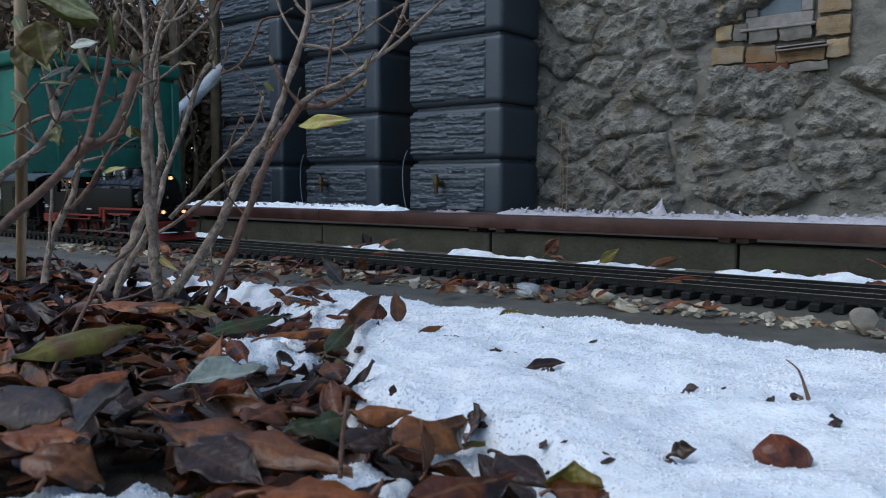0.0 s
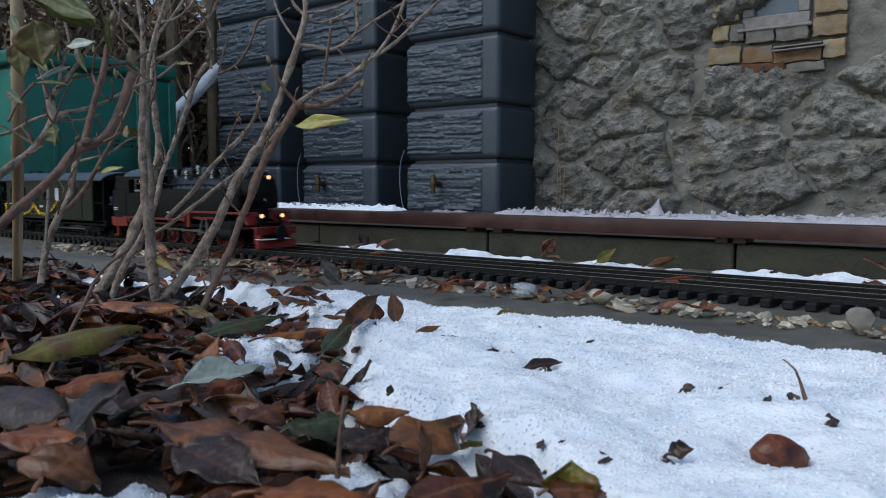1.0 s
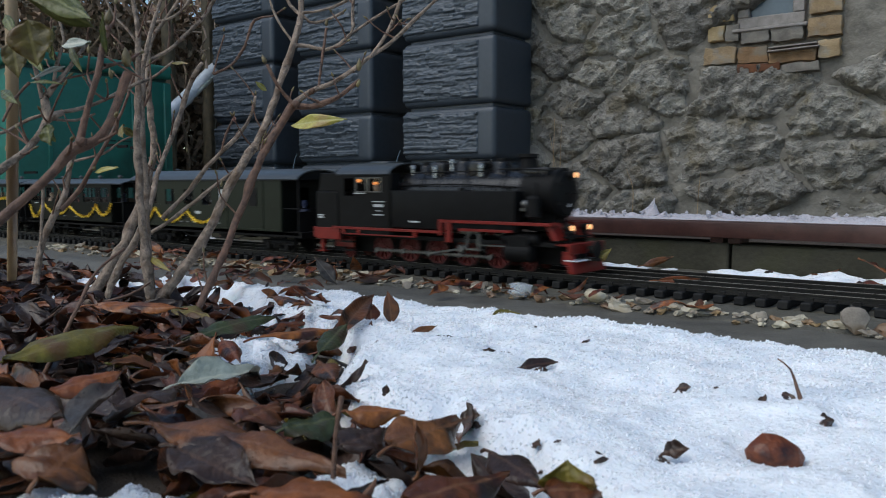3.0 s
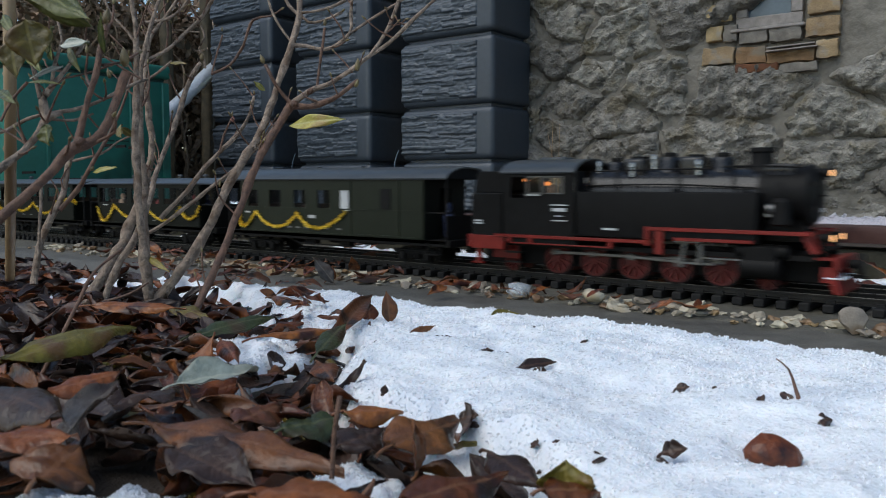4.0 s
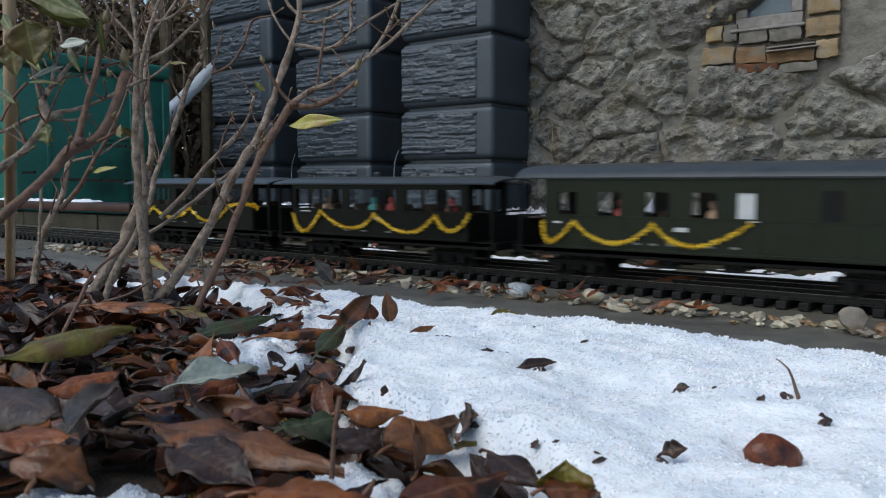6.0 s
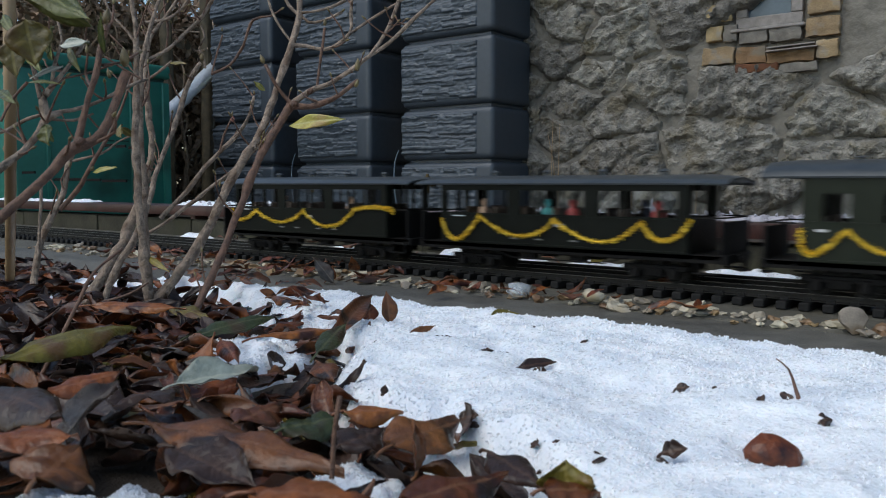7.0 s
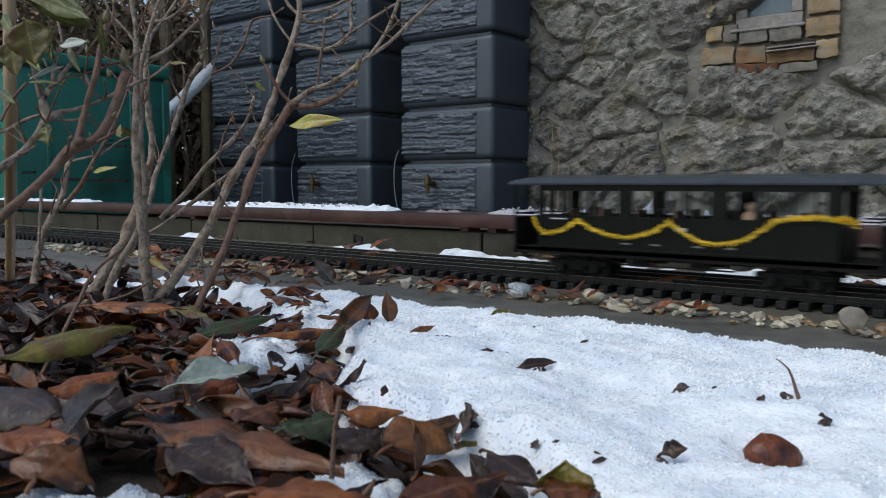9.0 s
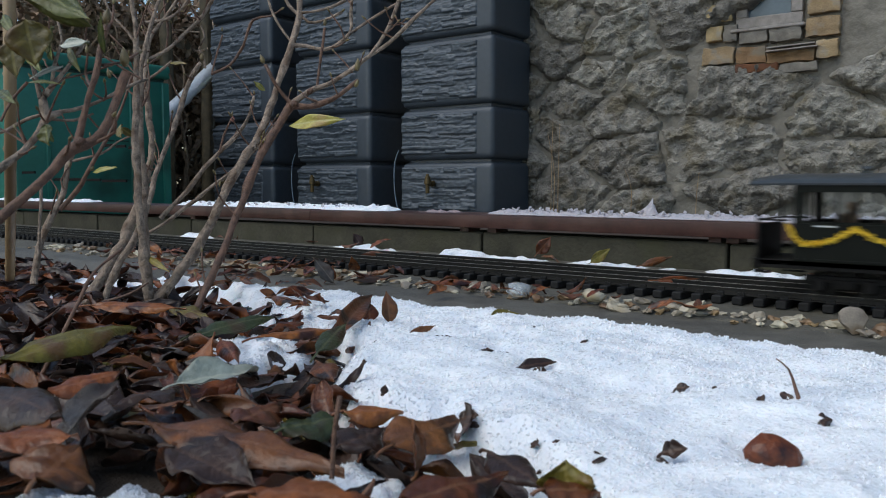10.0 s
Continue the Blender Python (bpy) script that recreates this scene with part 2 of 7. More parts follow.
def part(name, bm, material, parent=None, label="", at=None, smooth=40):
    ob = new(name, mesh_of(name, bm, material, smooth))
    ob.parent = parent
    if at is not None:
        ob.matrix_basis = at
    return tagged(ob, label)


def shared(name, me, parent, at):
    ob = new(name, me)
    ob.parent, ob.matrix_basis = parent, at
    return ob


def empty(name, at, label, category, group="", kind=""):
    ob = new(name)
    ob.empty_display_size = .02
    ob.matrix_basis = at
    return tagged(ob, label, category, group, kind)


def box(bm, x0, x1, y0, y1, z0, z1, bevel=0.0, segments=1):
    made = bmesh.ops.create_cube(bm, size=1)["verts"]
    bmesh.ops.transform(bm, verts=made, matrix=Matrix.Translation(((x0 + x1) / 2, (y0 + y1) / 2, (z0 + z1) / 2)) @ Matrix.Diagonal((x1 - x0, y1 - y0, z1 - z0, 1)))
    if bevel:
        edges = list({e for v in made for e in v.link_edges})
        bmesh.ops.bevel(bm, geom=edges, offset=bevel, segments=segments, affect="EDGES", profile=.6)
    return bm


def boxed(*a, **k):
    return box(bmesh.new(), *a, **k)


def lathe(bm, profile, axis="Z", centre=(0, 0, 0), n=20, caps=True):
    """Turn a profile of (radius, height) round an axis."""
    rings = []
    for r, h in profile:
        ring = []
        for i in range(n):
            a = 2 * math.pi * i / n
            u, v = r * math.cos(a), r * math.sin(a)
            p = {"Z": (u, v, h), "Y": (u, h, v), "X": (h, u, v)}[axis]
            ring.append(bm.verts.new(Vector(p) + Vector(centre)))
        rings.append(ring)
    for a, b in zip(rings, rings[1:]):
        for i in range(n):
            bm.faces.new((a[i], a[(i + 1) % n], b[(i + 1) % n], b[i]))
    if caps:
        bm.faces.new(rings[0]), bm.faces.new(rings[-1])
    bmesh.ops.recalc_face_normals(bm, faces=bm.faces)
    return bm


def tube(bm, points, radii, n=7, knobs=False):
    """A tapered tube through points, smoothed between them, with slightly uneven girth."""
    pts = [Vector(p) for p in points]
    fine, rad = [], []
    for i in range(len(pts) - 1):
        p0, p1, p2, p3 = pts[max(i - 1, 0)], pts[i], pts[i + 1], pts[min(i + 2, len(pts) - 1)]
        steps = max(2, min(14, int((p2 - p1).length / (.008 if knobs else .02))))
        for k in range(steps):
            u = k / steps
            fine.append(.5 * (2 * p1 + (p2 - p0) * u + (2 * p0 - 5 * p1 + 4 * p2 - p3) * u * u + (3 * p1 - p0 - 3 * p2 + p3) * u ** 3))
            rad.append(radii[i] * (1 - u) + radii[i + 1] * u)
    fine.append(pts[-1]), rad.append(radii[-1])
    if knobs:
        fine = [p + noise.noise_vector(p * 14) * rad[i] * 1.1 + noise.noise_vector(p * 45) * rad[i] * .5 for i, p in enumerate(fine)]
        rad = [r * (1 + .30 * max(0, noise.noise(p * 33)) * 2.0 + .12 * noise.noise(p * 90)) for p, r in zip(fine, rad)]
    rings = []
    for i, p in enumerate(fine):
        d = (fine[min(i + 1, len(fine) - 1)] - fine[max(i - 1, 0)]).normalized()
        side = d.cross(Vector((.31, .17, .93))).normalized()
        up = d.cross(side)
        ring = []
        for k in range(n):
            a = 2 * math.pi * k / n
            r = rad[i] * (1 + .16 * noise.noise(p * 60 + Vector((k, 0, 0))))
            ring.append(bm.verts.new(p + (side * math.cos(a) + up * math.sin(a)) * r))
        rings.append(ring)
    for a, b in zip(rings, rings[1:]):
        for k in range(n):
            bm.faces.new((a[k], a[(k + 1) % n], b[(k + 1) % n], b[k]))
    bm.faces.new(rings[0]), bm.faces.new(rings[-1])
    return bm


def grid_mesh(name, material, xs, ys, height, keep=None):
    """A sheet z = height(x, y) on a grid; faces whose corners all fail keep() are left out."""
    nx, ny = len(xs), len(ys)
    verts = [(x, y, height(x, y)) for y in ys for x in xs]
    good = [keep is None or keep(*v) for v in verts]
    faces = []
    for j in range(ny - 1):
        for i in range(nx - 1):
            q = (j * nx + i, j * nx + i + 1, (j + 1) * nx + i + 1, (j + 1) * nx + i)
            if good[q[0]] or good[q[1]] or good[q[2]] or good[q[3]]:
                faces.append(q)
    me = bpy.data.meshes.new(name)
    me.from_pydata(verts, [], faces)
    me.materials.append(M[material])
    me.shade_smooth()
    return me


def steps(a, b, d):
    n = max(1, round((b - a) / d))
    return [a + (b - a) * i / n for i in range(n + 1)]


def fbm(x, y, z=0.0, octaves=4):
    return noise.fractal(Vector((x, y, z)), 1.0, 2.0, octaves)


# ---- the large structure ----
def leaf_edge(x):
    """How far from the camera the fallen leaves reach at x."""
    table = ((-1.6, .80), (-.98, .69), (-.85, .68), (-.654, .585), (-.50, .489), (-.45, .425), (-.40, .40), (-.33, .385), (-.25, .355), (-.17, .33), (-.05, .22), (.5, .1))
    for (x0, y0), (x1, y1) in zip(table, table[1:]):
        if x <= x1:
            return y0 + (y1 - y0) * max(0, (x - x0) / (x1 - x0))
    return table[-1][1]


def build_ground():
    def height(x, y):
        near = max(0.0, 1 - math.hypot(x + .5, y - .4) / 1.5)
        return -.046 + near * .008 * fbm(x * 9, y * 9)
    xs = [-3000, -300, -40, -8, -4] + steps(-1.9, .9, .02) + [3, 8, 40, 300, 3000]
    ys = [-3000, -300, -40, -6, -1] + steps(-.1, .80, .02) + [1.5, 4, 8, 40, 300, 3000]
    ob = new("ground", grid_mesh("ground", "soil", xs, ys, height))
    tagged(ob, "dark wet garden soil under leaves and snow", "ground", kind="structure")
    path = new("pavement", grid_mesh("pavement", "concrete", steps(-7, 3, .05), steps(.765, 1.36, .03),
                                     lambda x, y: -.021 + .0012 * fbm(x * 12, y * 12) - (.012 if y < .78 else 0)))
    bed = new("track_bed", grid_mesh("track_bed", "gravel", steps(-7, 3, .02), steps(.866, 1.35, .01),
                                     lambda x, y: -.0192 + .0012 * fbm(x * 60, y * 60) - (.004 if y < .87 + .006 * noise.noise(Vector((x * 30, 1, 0))) else 0)))
    tagged(bed, "damp brown grit bed under the tracks", "track bed", kind="structure")
    tagged(path, "wet grey concrete strip carrying the tracks", "pavement", kind="structure")


def build_kerb():
    bm = bmesh.new()
    box(bm, -7.0, 3.0, 1.372, 1.44, -.046, .022)
    wall = part("trim", bm, "mortar")
    tagged(wall, "low concrete kerb wall along the track", "kerb", kind="structure")
    x = -6.53
    rng = random.Random(4)
    while x < 2.5:
        bm = boxed(x + .0025, x + .5045, 1.352 + rng.uniform(-.002, .002), 1.43, -.045, .0285 + rng.uniform(-.001, .001), bevel=.003)
        part("kerb_block", bm, "block", wall)
        x += .507
    # the board on top, in lengths butted at one joint
    for x0, x1, dy, dz in ((-7.0, -1.455, .002, .001), (-1.452, 3.0, 0, 0)):
        bm = boxed(x0, x1, 1.336 + dy, 1.46, .0385 + dz, .0655 + dz, bevel=.003, segments=2)
        board = part("edging_board", bm, "board")
        tagged(board, "red-brown stained board capping the kerb wall", "board", "edging boards")
    for x in (-2.2, -1.96, -1.0, -.93, -.47, -.44, .05):
        bm = boxed(x - .011, x + .011, 1.356, 1.40, .0285, .0392, bevel=.001)
        tagged(part("wooden_spacer", bm, "board"), "small dark wooden spacer under the capping board", "spacer", "spacers")


GAUGE = .0225
TRACKS = ((1.02, 0.0), (1.118, .011))


def rail_mesh():
    bm = bmesh.new()
    prof = ((-.0034, -.0083), (.0034, -.0083), (.0034, -.0072), (.0008, -.0062), (.0008, -.0026), (.0014, -.0020), (.0014, 0), (-.0014, 0), (-.0014, -.0020), (-.0008, -.0026), (-.0008, -.0062), (-.0034, -.0072))
    a = [bm.verts.new((-6.8, y, z)) for y, z in prof]
    b = [bm.verts.new((2.6, y, z)) for y, z in prof]
    for i in range(len(prof)):
        bm.faces.new((a[i], a[(i + 1) % len(prof)], b[(i + 1) % len(prof)], b[i]))
    bmesh.ops.recalc_face_normals(bm, faces=bm.faces)
    return mesh_of("rail", bm, "rail")


def build_tracks():
    rail = rail_mesh()
    head = mesh_of("rail_head", boxed(-6.8, 2.6, -.0012, .0012, -.0002, .0004, bevel=.0001), "railhead")
    bm = bmesh.new()
    box(bm, -.0062, .0062, -.040, .040, -.0185, -.0088, bevel=.0012)
    for y in (-GAUGE, GAUGE):
        for s in (-1, 1):
            box(bm, -.0045, .0045, y + s * .0030 - .0015, y + s * .0030 + .0015, -.009, -.0048)
    near = mesh_of("sleeper", bm, "sleeper", 30)
    rng = random.Random(7)
    for y, off in TRACKS:
        top = empty("railway_track", pose(0, y, 0), "garden railway track, dark brass rails on black plastic sleepers", "railway track", "tracks", "structure")
        for s in (-GAUGE, GAUGE):
            body = shared("rail", rail, top, pose(0, s, 0))
            shared("rail_head", head, body, Matrix())
        x = -3.6 + off
        while x < .42:
            shared("sleeper", near, top, pose(x, 0, 0, 0, 0, rng.uniform(-.6, .6)))
            x += .0255
        rest = bmesh.new()
        x = -6.7 + off
        while x < 2.5:
            if not -3.6 <= x < .43:
                box(rest, x - .0062, x + .0062, -.040, .040, -.0185, -.0088)
            x += .0255
        tagged(part("far_sleepers", rest, "sleeper", top), kind="stuff")


build_ground()
build_kerb()
build_tracks()


# ---- the house wall ----
WALL_Y = 3.70


def clip_poly(poly, p, q):
    """The part of poly nearer to p than to q."""
    out, m, d = [], (p + q) / 2, q - p
    for i, a in enumerate(poly):
        b = poly[(i + 1) % len(poly)]
        sa, sb = (a - m).dot(d), (b - m).dot(d)
        if sa <= 0:
            out.append(a)
        if sa * sb < 0:
            out.append(a + (b - a) * (sa / (sa - sb)))
    return out


OPENING = (-1.186, -.944, .825, 1.30)     # the little window in the wall: x0, x1, z0, z1
PATCH = (-1.36, -.76, .61, 1.45)          # brickwork round it
BRICKS = ((-1.334, -1.219, .854, .930, "brick"), (-1.334, -1.264, .772, .840, "brick"), (-1.350, -1.209, .668, .742, "brick"), (-1.201, -1.071, .660, .732, "brickbrown"),
          (-1.066, -.872, .650, .722, "brickbrown"), (-.865, -.779, .658, .730, "brick"), (-.909, -.777, .750, .825, "brick"), (-.905, -.777, .843, .905, "brick"),
          (-1.186, -1.063, .746, .806, "brickgrey"), (-1.056, -.925, .744, .806, "brickgrey"), (-1.256, -1.196, .765, .835, "brickgrey"), (-1.200, -1.018, .618, .656, "brickred"),
          (-1.013, -.858, .606, .645, "brickgrey"), (-1.330, -1.206, .942, 1.010, "brick"), (-.915, -.775, .920, .985, "brick"))


def build_stone_wall():
    rng = random.Random(12)
    x0, x1, z0, z1 = -4.62, 2.5, -.05, 2.6
    wx0, wx1, wz0, wz1 = OPENING
    bm = bmesh.new()
    for a, b, c, d in ((x0, wx0, z0, z1), (wx1, x1, z0, z1), (wx0, wx1, z0, wz0), (wx0, wx1, wz1, z1)):
        box(bm, a, b, WALL_Y, WALL_Y + .45, c, d)
    wall = part("wall_house", bm, "mortar")
    tagged(wall, "old rubble stone house wall with wide mortar joints", "wall", kind="structure")

    # the rough pointing over the flat core, in the stretch beside the tanks
    def pointing(x, z):
        inside = wx0 - .03 < x < wx1 + .03 and wz0 - .03 < z < wz1 + .03
        return .02 if inside else -.006 + .014 * fbm(x * 3.2, z * 3.8, 3) + .008 * fbm(x * 14, z * 17, 8) + .004 * fbm(x * 45, z * 45, 5)
    verts_x, verts_z = steps(-2.9, .6, .014), steps(-.04, 1.5, .014)
    me = grid_mesh("pointing", "mortar", verts_x, verts_z, pointing)
    ob = new("pointing", me)
    ob.parent = wall
    ob.matrix_basis = Matrix(((1, 0, 0, 0), (0, 0, 1, WALL_Y - .002), (0, 1, 0, 0), (0, 0, 0, 1)))

    # stones, shaped from the cells round scattered centres
    seeds = []
    tries = 0
    while tries < 6000:
        tries += 1
        x, z = rng.uniform(-3.3, .9), rng.uniform(-.1, 1.75)
        gap = .215 + .16 * noise.noise(Vector((x * 1.7, z * 2.3, 9)))
        if all(math.hypot((x - s.x) * .68, (z - s.y) * 1.15) > gap for s in seeds):
            seeds.append(Vector((x, z)))
    squash = lambda v: Vector((v.x * .68, v.y * 1.15))
    for s in seeds:
        if not (-3.05 < s.x < .65 and -.05 < s.y < 1.5):
            continue
        if PATCH[0] < s.x < PATCH[1] and PATCH[2] - .03 < s.y < PATCH[3] + .2:
            continue
        p = squash(s)
        poly = [p + Vector(c) for c in ((-.6, -.6), (.6, -.6), (.6, .6), (-.6, .6))]
        for o in seeds:
            if o is not s and (squash(o) - p).length < 1.2:
                poly = clip_poly(poly, p, squash(o))
        joint = rng.uniform(-.010, .003)
        tall, lean, turn = rng.uniform(.034, .062), rng.uniform(-.13, .13), rng.uniform(-.20, .14)
        slope = rng.uniform(.25, .95)
        edges = [(poly[i], (poly[(i + 1) % len(poly)] - poly[i])) for i in range(len(poly))]

        def inset(x, z):
            wob = .026 * noise.noise(Vector((x * 9, z * 9, 2))) + .012 * noise.noise(Vector((x * 24, z * 24, 2))) + .005 * noise.noise(Vector((x * 60, z * 60, 4)))
            q, best = squash(Vector((x, z))), 1.0
            for a, d in edges:
                n = Vector((-d.y, d.x)).normalized()
                best = min(best, (q - a).dot(n))
            return best - joint + wob

        def face(x, z):
            e = inset(x, z)
            if e < 0:
                return -.05
            r = min(1, e / .022)
            # broken faces: tilted facets with sharp steps between them
            q = Vector((x * 8, z * 15, s.y * 5 + s.x * 3))
            d1, pts = noise.voronoi(q, distance_metric="DISTANCE", exponent=2.5)
            near = pts[0]
            tilt = (q.x - near.x) * noise.noise(near * 3.7) + (q.y - near.y) * noise.noise(near * 5.1 + Vector((9, 0, 0)))
            step = .026 * noise.noise(near * 2.3) + .030 * tilt
            # slanting splits along the bedding, each with a sharp lower lip
            u, v = x * math.cos(slope) + z * math.sin(slope), z * math.cos(slope) - x * math.sin(slope)
            bed = v * 13 + 1.6 * noise.noise(Vector((u * 3.5, v * 3.5, s.x * 7))) + .5 * noise.noise(Vector((u * 14, v * 14, s.y)))
            lip = bed - math.floor(bed)
            split = (.5 + .5 * noise.noise(Vector((math.floor(bed) * 3.3, u * 4, s.x)))) * (lip ** 2.2) * .046
            ledge = abs(noise.noise(Vector((u * 6, v * 24, s.y * 5)))) * .022
            return (tall * (r ** .6) * (.7 + .3 * min(1, e / .07)) + step * r + (ledge + split) * r + (x - s.x) * lean + (z - s.y) * turn
                    + .010 * fbm(x * 42, z * 60, s.x) - .016)
        xs = [c.x / .68 for c in poly]
        zs = [c.y / 1.15 for c in poly]
        me = grid_mesh("stone", "stone", steps(min(xs), max(xs), .0095), steps(min(zs), max(zs), .0095), face, lambda x, z, h: h > -.04)
        ob = new("stone", me)
        ob.parent = wall
        ob.matrix_basis = Matrix(((1, 0, 0, 0), (0, 0, -1, WALL_Y), (0, 1, 0, 0), (0, 0, 0, 1)))

    # bricks round the window, worn and set at uneven depths
    for a, b, z0, z1, tone in BRICKS:
        bm = bmesh.new()
        box(bm, a, b, WALL_Y - .036 - rng.uniform(0, .010), WALL_Y + .03, z0, z1, bevel=.005, segments=2)
        bmesh.ops.subdivide_edges(bm, edges=[e for e in bm.edges if e.calc_length() > .04], cuts=3, use_grid_fill=True)
        for v in bm.verts:
            v.co += Vector((noise.noise(v.co * 41), noise.noise(v.co * 43), noise.noise(v.co * 39))) * .009
        part("brick", bm, tone, wall)

    # the window: wooden frame, sill and dark pane
    win = empty("window_1", pose(0, WALL_Y, 0), "small old wooden window with a dark pane in the stone wall", "window", kind="structure")
    bm = bmesh.new()
    for a, b, c, d in ((wx0 - .02, wx0 + .03, wz0 + .037, wz1 - .041), (wx1 - .03, wx1 + .02, wz0 + .037, wz1 - .041), (wx0 - .02, wx1 + .02, wz0 - .012, wz0 + .036), (wx0 - .02, wx1 + .02, wz1 - .04, wz1)):
        box(bm, a, b, -.03, .03, c, d, bevel=.004)
    part("window_frame", bm, "oldwood", win)
    part("window_sill", boxed(wx0 - .035, wx1 + .035, -.052, .0, wz0 - .028, wz0 - .013, bevel=.004), "oldwood", win)
    part("pane", boxed(wx0 + .028, wx1 - .028, -.004, .004, wz0 + .034, wz1 - .03), "pane", win)
    lath = empty("wooden_lath", pose(-.958, WALL_Y - .062, .698, 0, -1.6, 2), "pair of thin pale wooden laths stuck in the brickwork", "lath")
    for dz in (0, .016):
        part("strip", boxed(-.103 + dz * .3, .103 - dz * .5, -.012, .022, dz * .9, dz * .9 + .006, bevel=.001), "oldwood", lath)


build_stone_wall()


# ---- rain tanks ----
def rounded_block(x0, x1, y0, y1, z0, z1, r):
    return boxed(x0, x1, y0, y1, z0, z1, bevel=r, segments=4)


def slate_front(width, z0, z1, seed):
    """Split-stone relief moulded in one sheet: courses of thin uneven slabs, each with its own depth and slant."""
    rng = random.Random(seed)
    courses, z = [], z0
    while z < z1:
        h = rng.uniform(.011, .025)
        cuts, x = [], -width / 2
        while x < width / 2:
            w = rng.uniform(.05, .20)
            cuts.append((x + w, rng.uniform(.001, .013), rng.uniform(-.05, .05), rng.uniform(-.25, .25), rng.uniform(-.004, .004)))
            x += w
        courses.append((z + h, cuts))
        z += h

    def relief(x, z):
        zz = z + .006 * noise.noise(Vector((x * 9, z * 6, seed)))
        for top, cuts in courses:
            if zz < top:
                break
        for end, out, sx, sz, shift in cuts:
            if x < end + shift + .004 * noise.noise(Vector((z * 90, seed, 1))):
                break
        edge = min(x + width / 2, width / 2 - x, z - z0, z1 - z)
        return min(1, max(0, edge) / .006) * (.003 + out + (x - end) * sx * .5 + (top - zz) * sz + .003 * noise.noise(Vector((x * 40, z * 90, seed))))
    return grid_mesh("slate_panel", "slate", steps(-width / 2, width / 2, .0055), steps(z0, z1, .0036), relief)


def build_tank(x, seed, label, tap_x):
    tank = empty("rain_tank", pose(x, 3.315, -.046), label, "rain tank", "row of rain tanks")
    levels = (0, .293, .572, .925, 1.22, 1.5)
    part("base", rounded_block(-.27, .27, .03, .35, 0, .03, .01), "tank", tank)
    for i, (a, b) in enumerate(zip(levels, levels[1:])):
        seg = part("segment", rounded_block(-.265, .335, .0, .36, a + .007, b - .007, .034), "tank", tank)
        panel = shared("slate_panel", slate_front(.50, a + .035, b - .03, seed * 10 + i), seg, Matrix(((1, 0, 0, -.012), (0, 0, -1, .002), (0, 1, 0, 0), (0, 0, 0, 1))))
        tagged(panel, "split-slate relief panel")
        part("neck", rounded_block(-.235, .305, .03, .33, b - .03, b + .02, .01), "tank", seg)
    tap = part("tap", lathe(bmesh.new(), ((.012, -.055), (.012, -.02), (.016, -.02), (.016, .0)), "Y", (tap_x, -.01, .175), 12), "brass", tank, "brass water tap")
    bm = lathe(bmesh.new(), ((.011, .125), (.011, .17), (.018, .172), (.018, .186), (.012, .215)), "Z", (tap_x, -.06, 0), 12)
    box(bm, tap_x - .008, tap_x + .008, -.066, -.054, .21, .226, bevel=.002)
    part("spout", bm, "brass", tap)
    return tank


build_tank(-2.605, 1, "anthracite plastic rain tank with slate relief and brass tap", -.035)
build_tank(-3.438, 2, "anthracite plastic rain tank with slate relief and brass tap", -.078)
build_tank(-4.271, 3, "anthracite plastic rain tank with slate relief and brass tap", -.085)


# thin pale hoses down the side of two tanks, and dry grass stems at the foot of the wall
for x in (-2.893, -3.726):
    bm = tube(bmesh.new(), ((x + .012, 3.305, .31), (x - .010, 3.30, .25), (x - .014, 3.295, .16), (x - .004, 3.295, .05), (x + .02, 3.30, -.044)), (.0032,) * 5, 8)
    tagged(part("garden_hose", bm, "hose", smooth=180), "thin pale blue-grey hose beside a rain tank", "hose", "hoses")
for i, (x, h) in enumerate(((-2.10, .46), (-2.085, .38), (-2.06, .43), (-1.66, .20), (-1.34, .18))):
    bm = tube(bmesh.new(), ((x, 3.60, -.046), (x + .008, 3.59, h * .5), (x + .022 * (-1) ** i, 3.575, h)), (.0022, .0018, .0010), 5)
    tagged(part("dry_grass_stem", bm, "cane", smooth=180), "dry pale grass stem at the foot of the wall", "grass stem", "dry grass stems")


# ---- the train ----
SPEED = .3355
# how far the train runs ahead of an even pace: it slows a little as it comes
AHEAD = ((0, -.0215), (.8, -.0125), (1.6, -.005), (2.4, .001), (3.1, .004), (3.8, .006), (4.4, .006), (5.5, .002), (7, .003), (9, .004), (10, .007))


def run(t):
    """The way that the train has gone at t, counted from its place at 5 s."""
    return SPEED * (t - 5) + float(np.interp(t, [a for a, _ in AHEAD], [b for _, b in AHEAD]))


WHEELS = []      # wheel, its place in its parent, its radius, its first angle
RODS = []        # rods that follow the crank pins


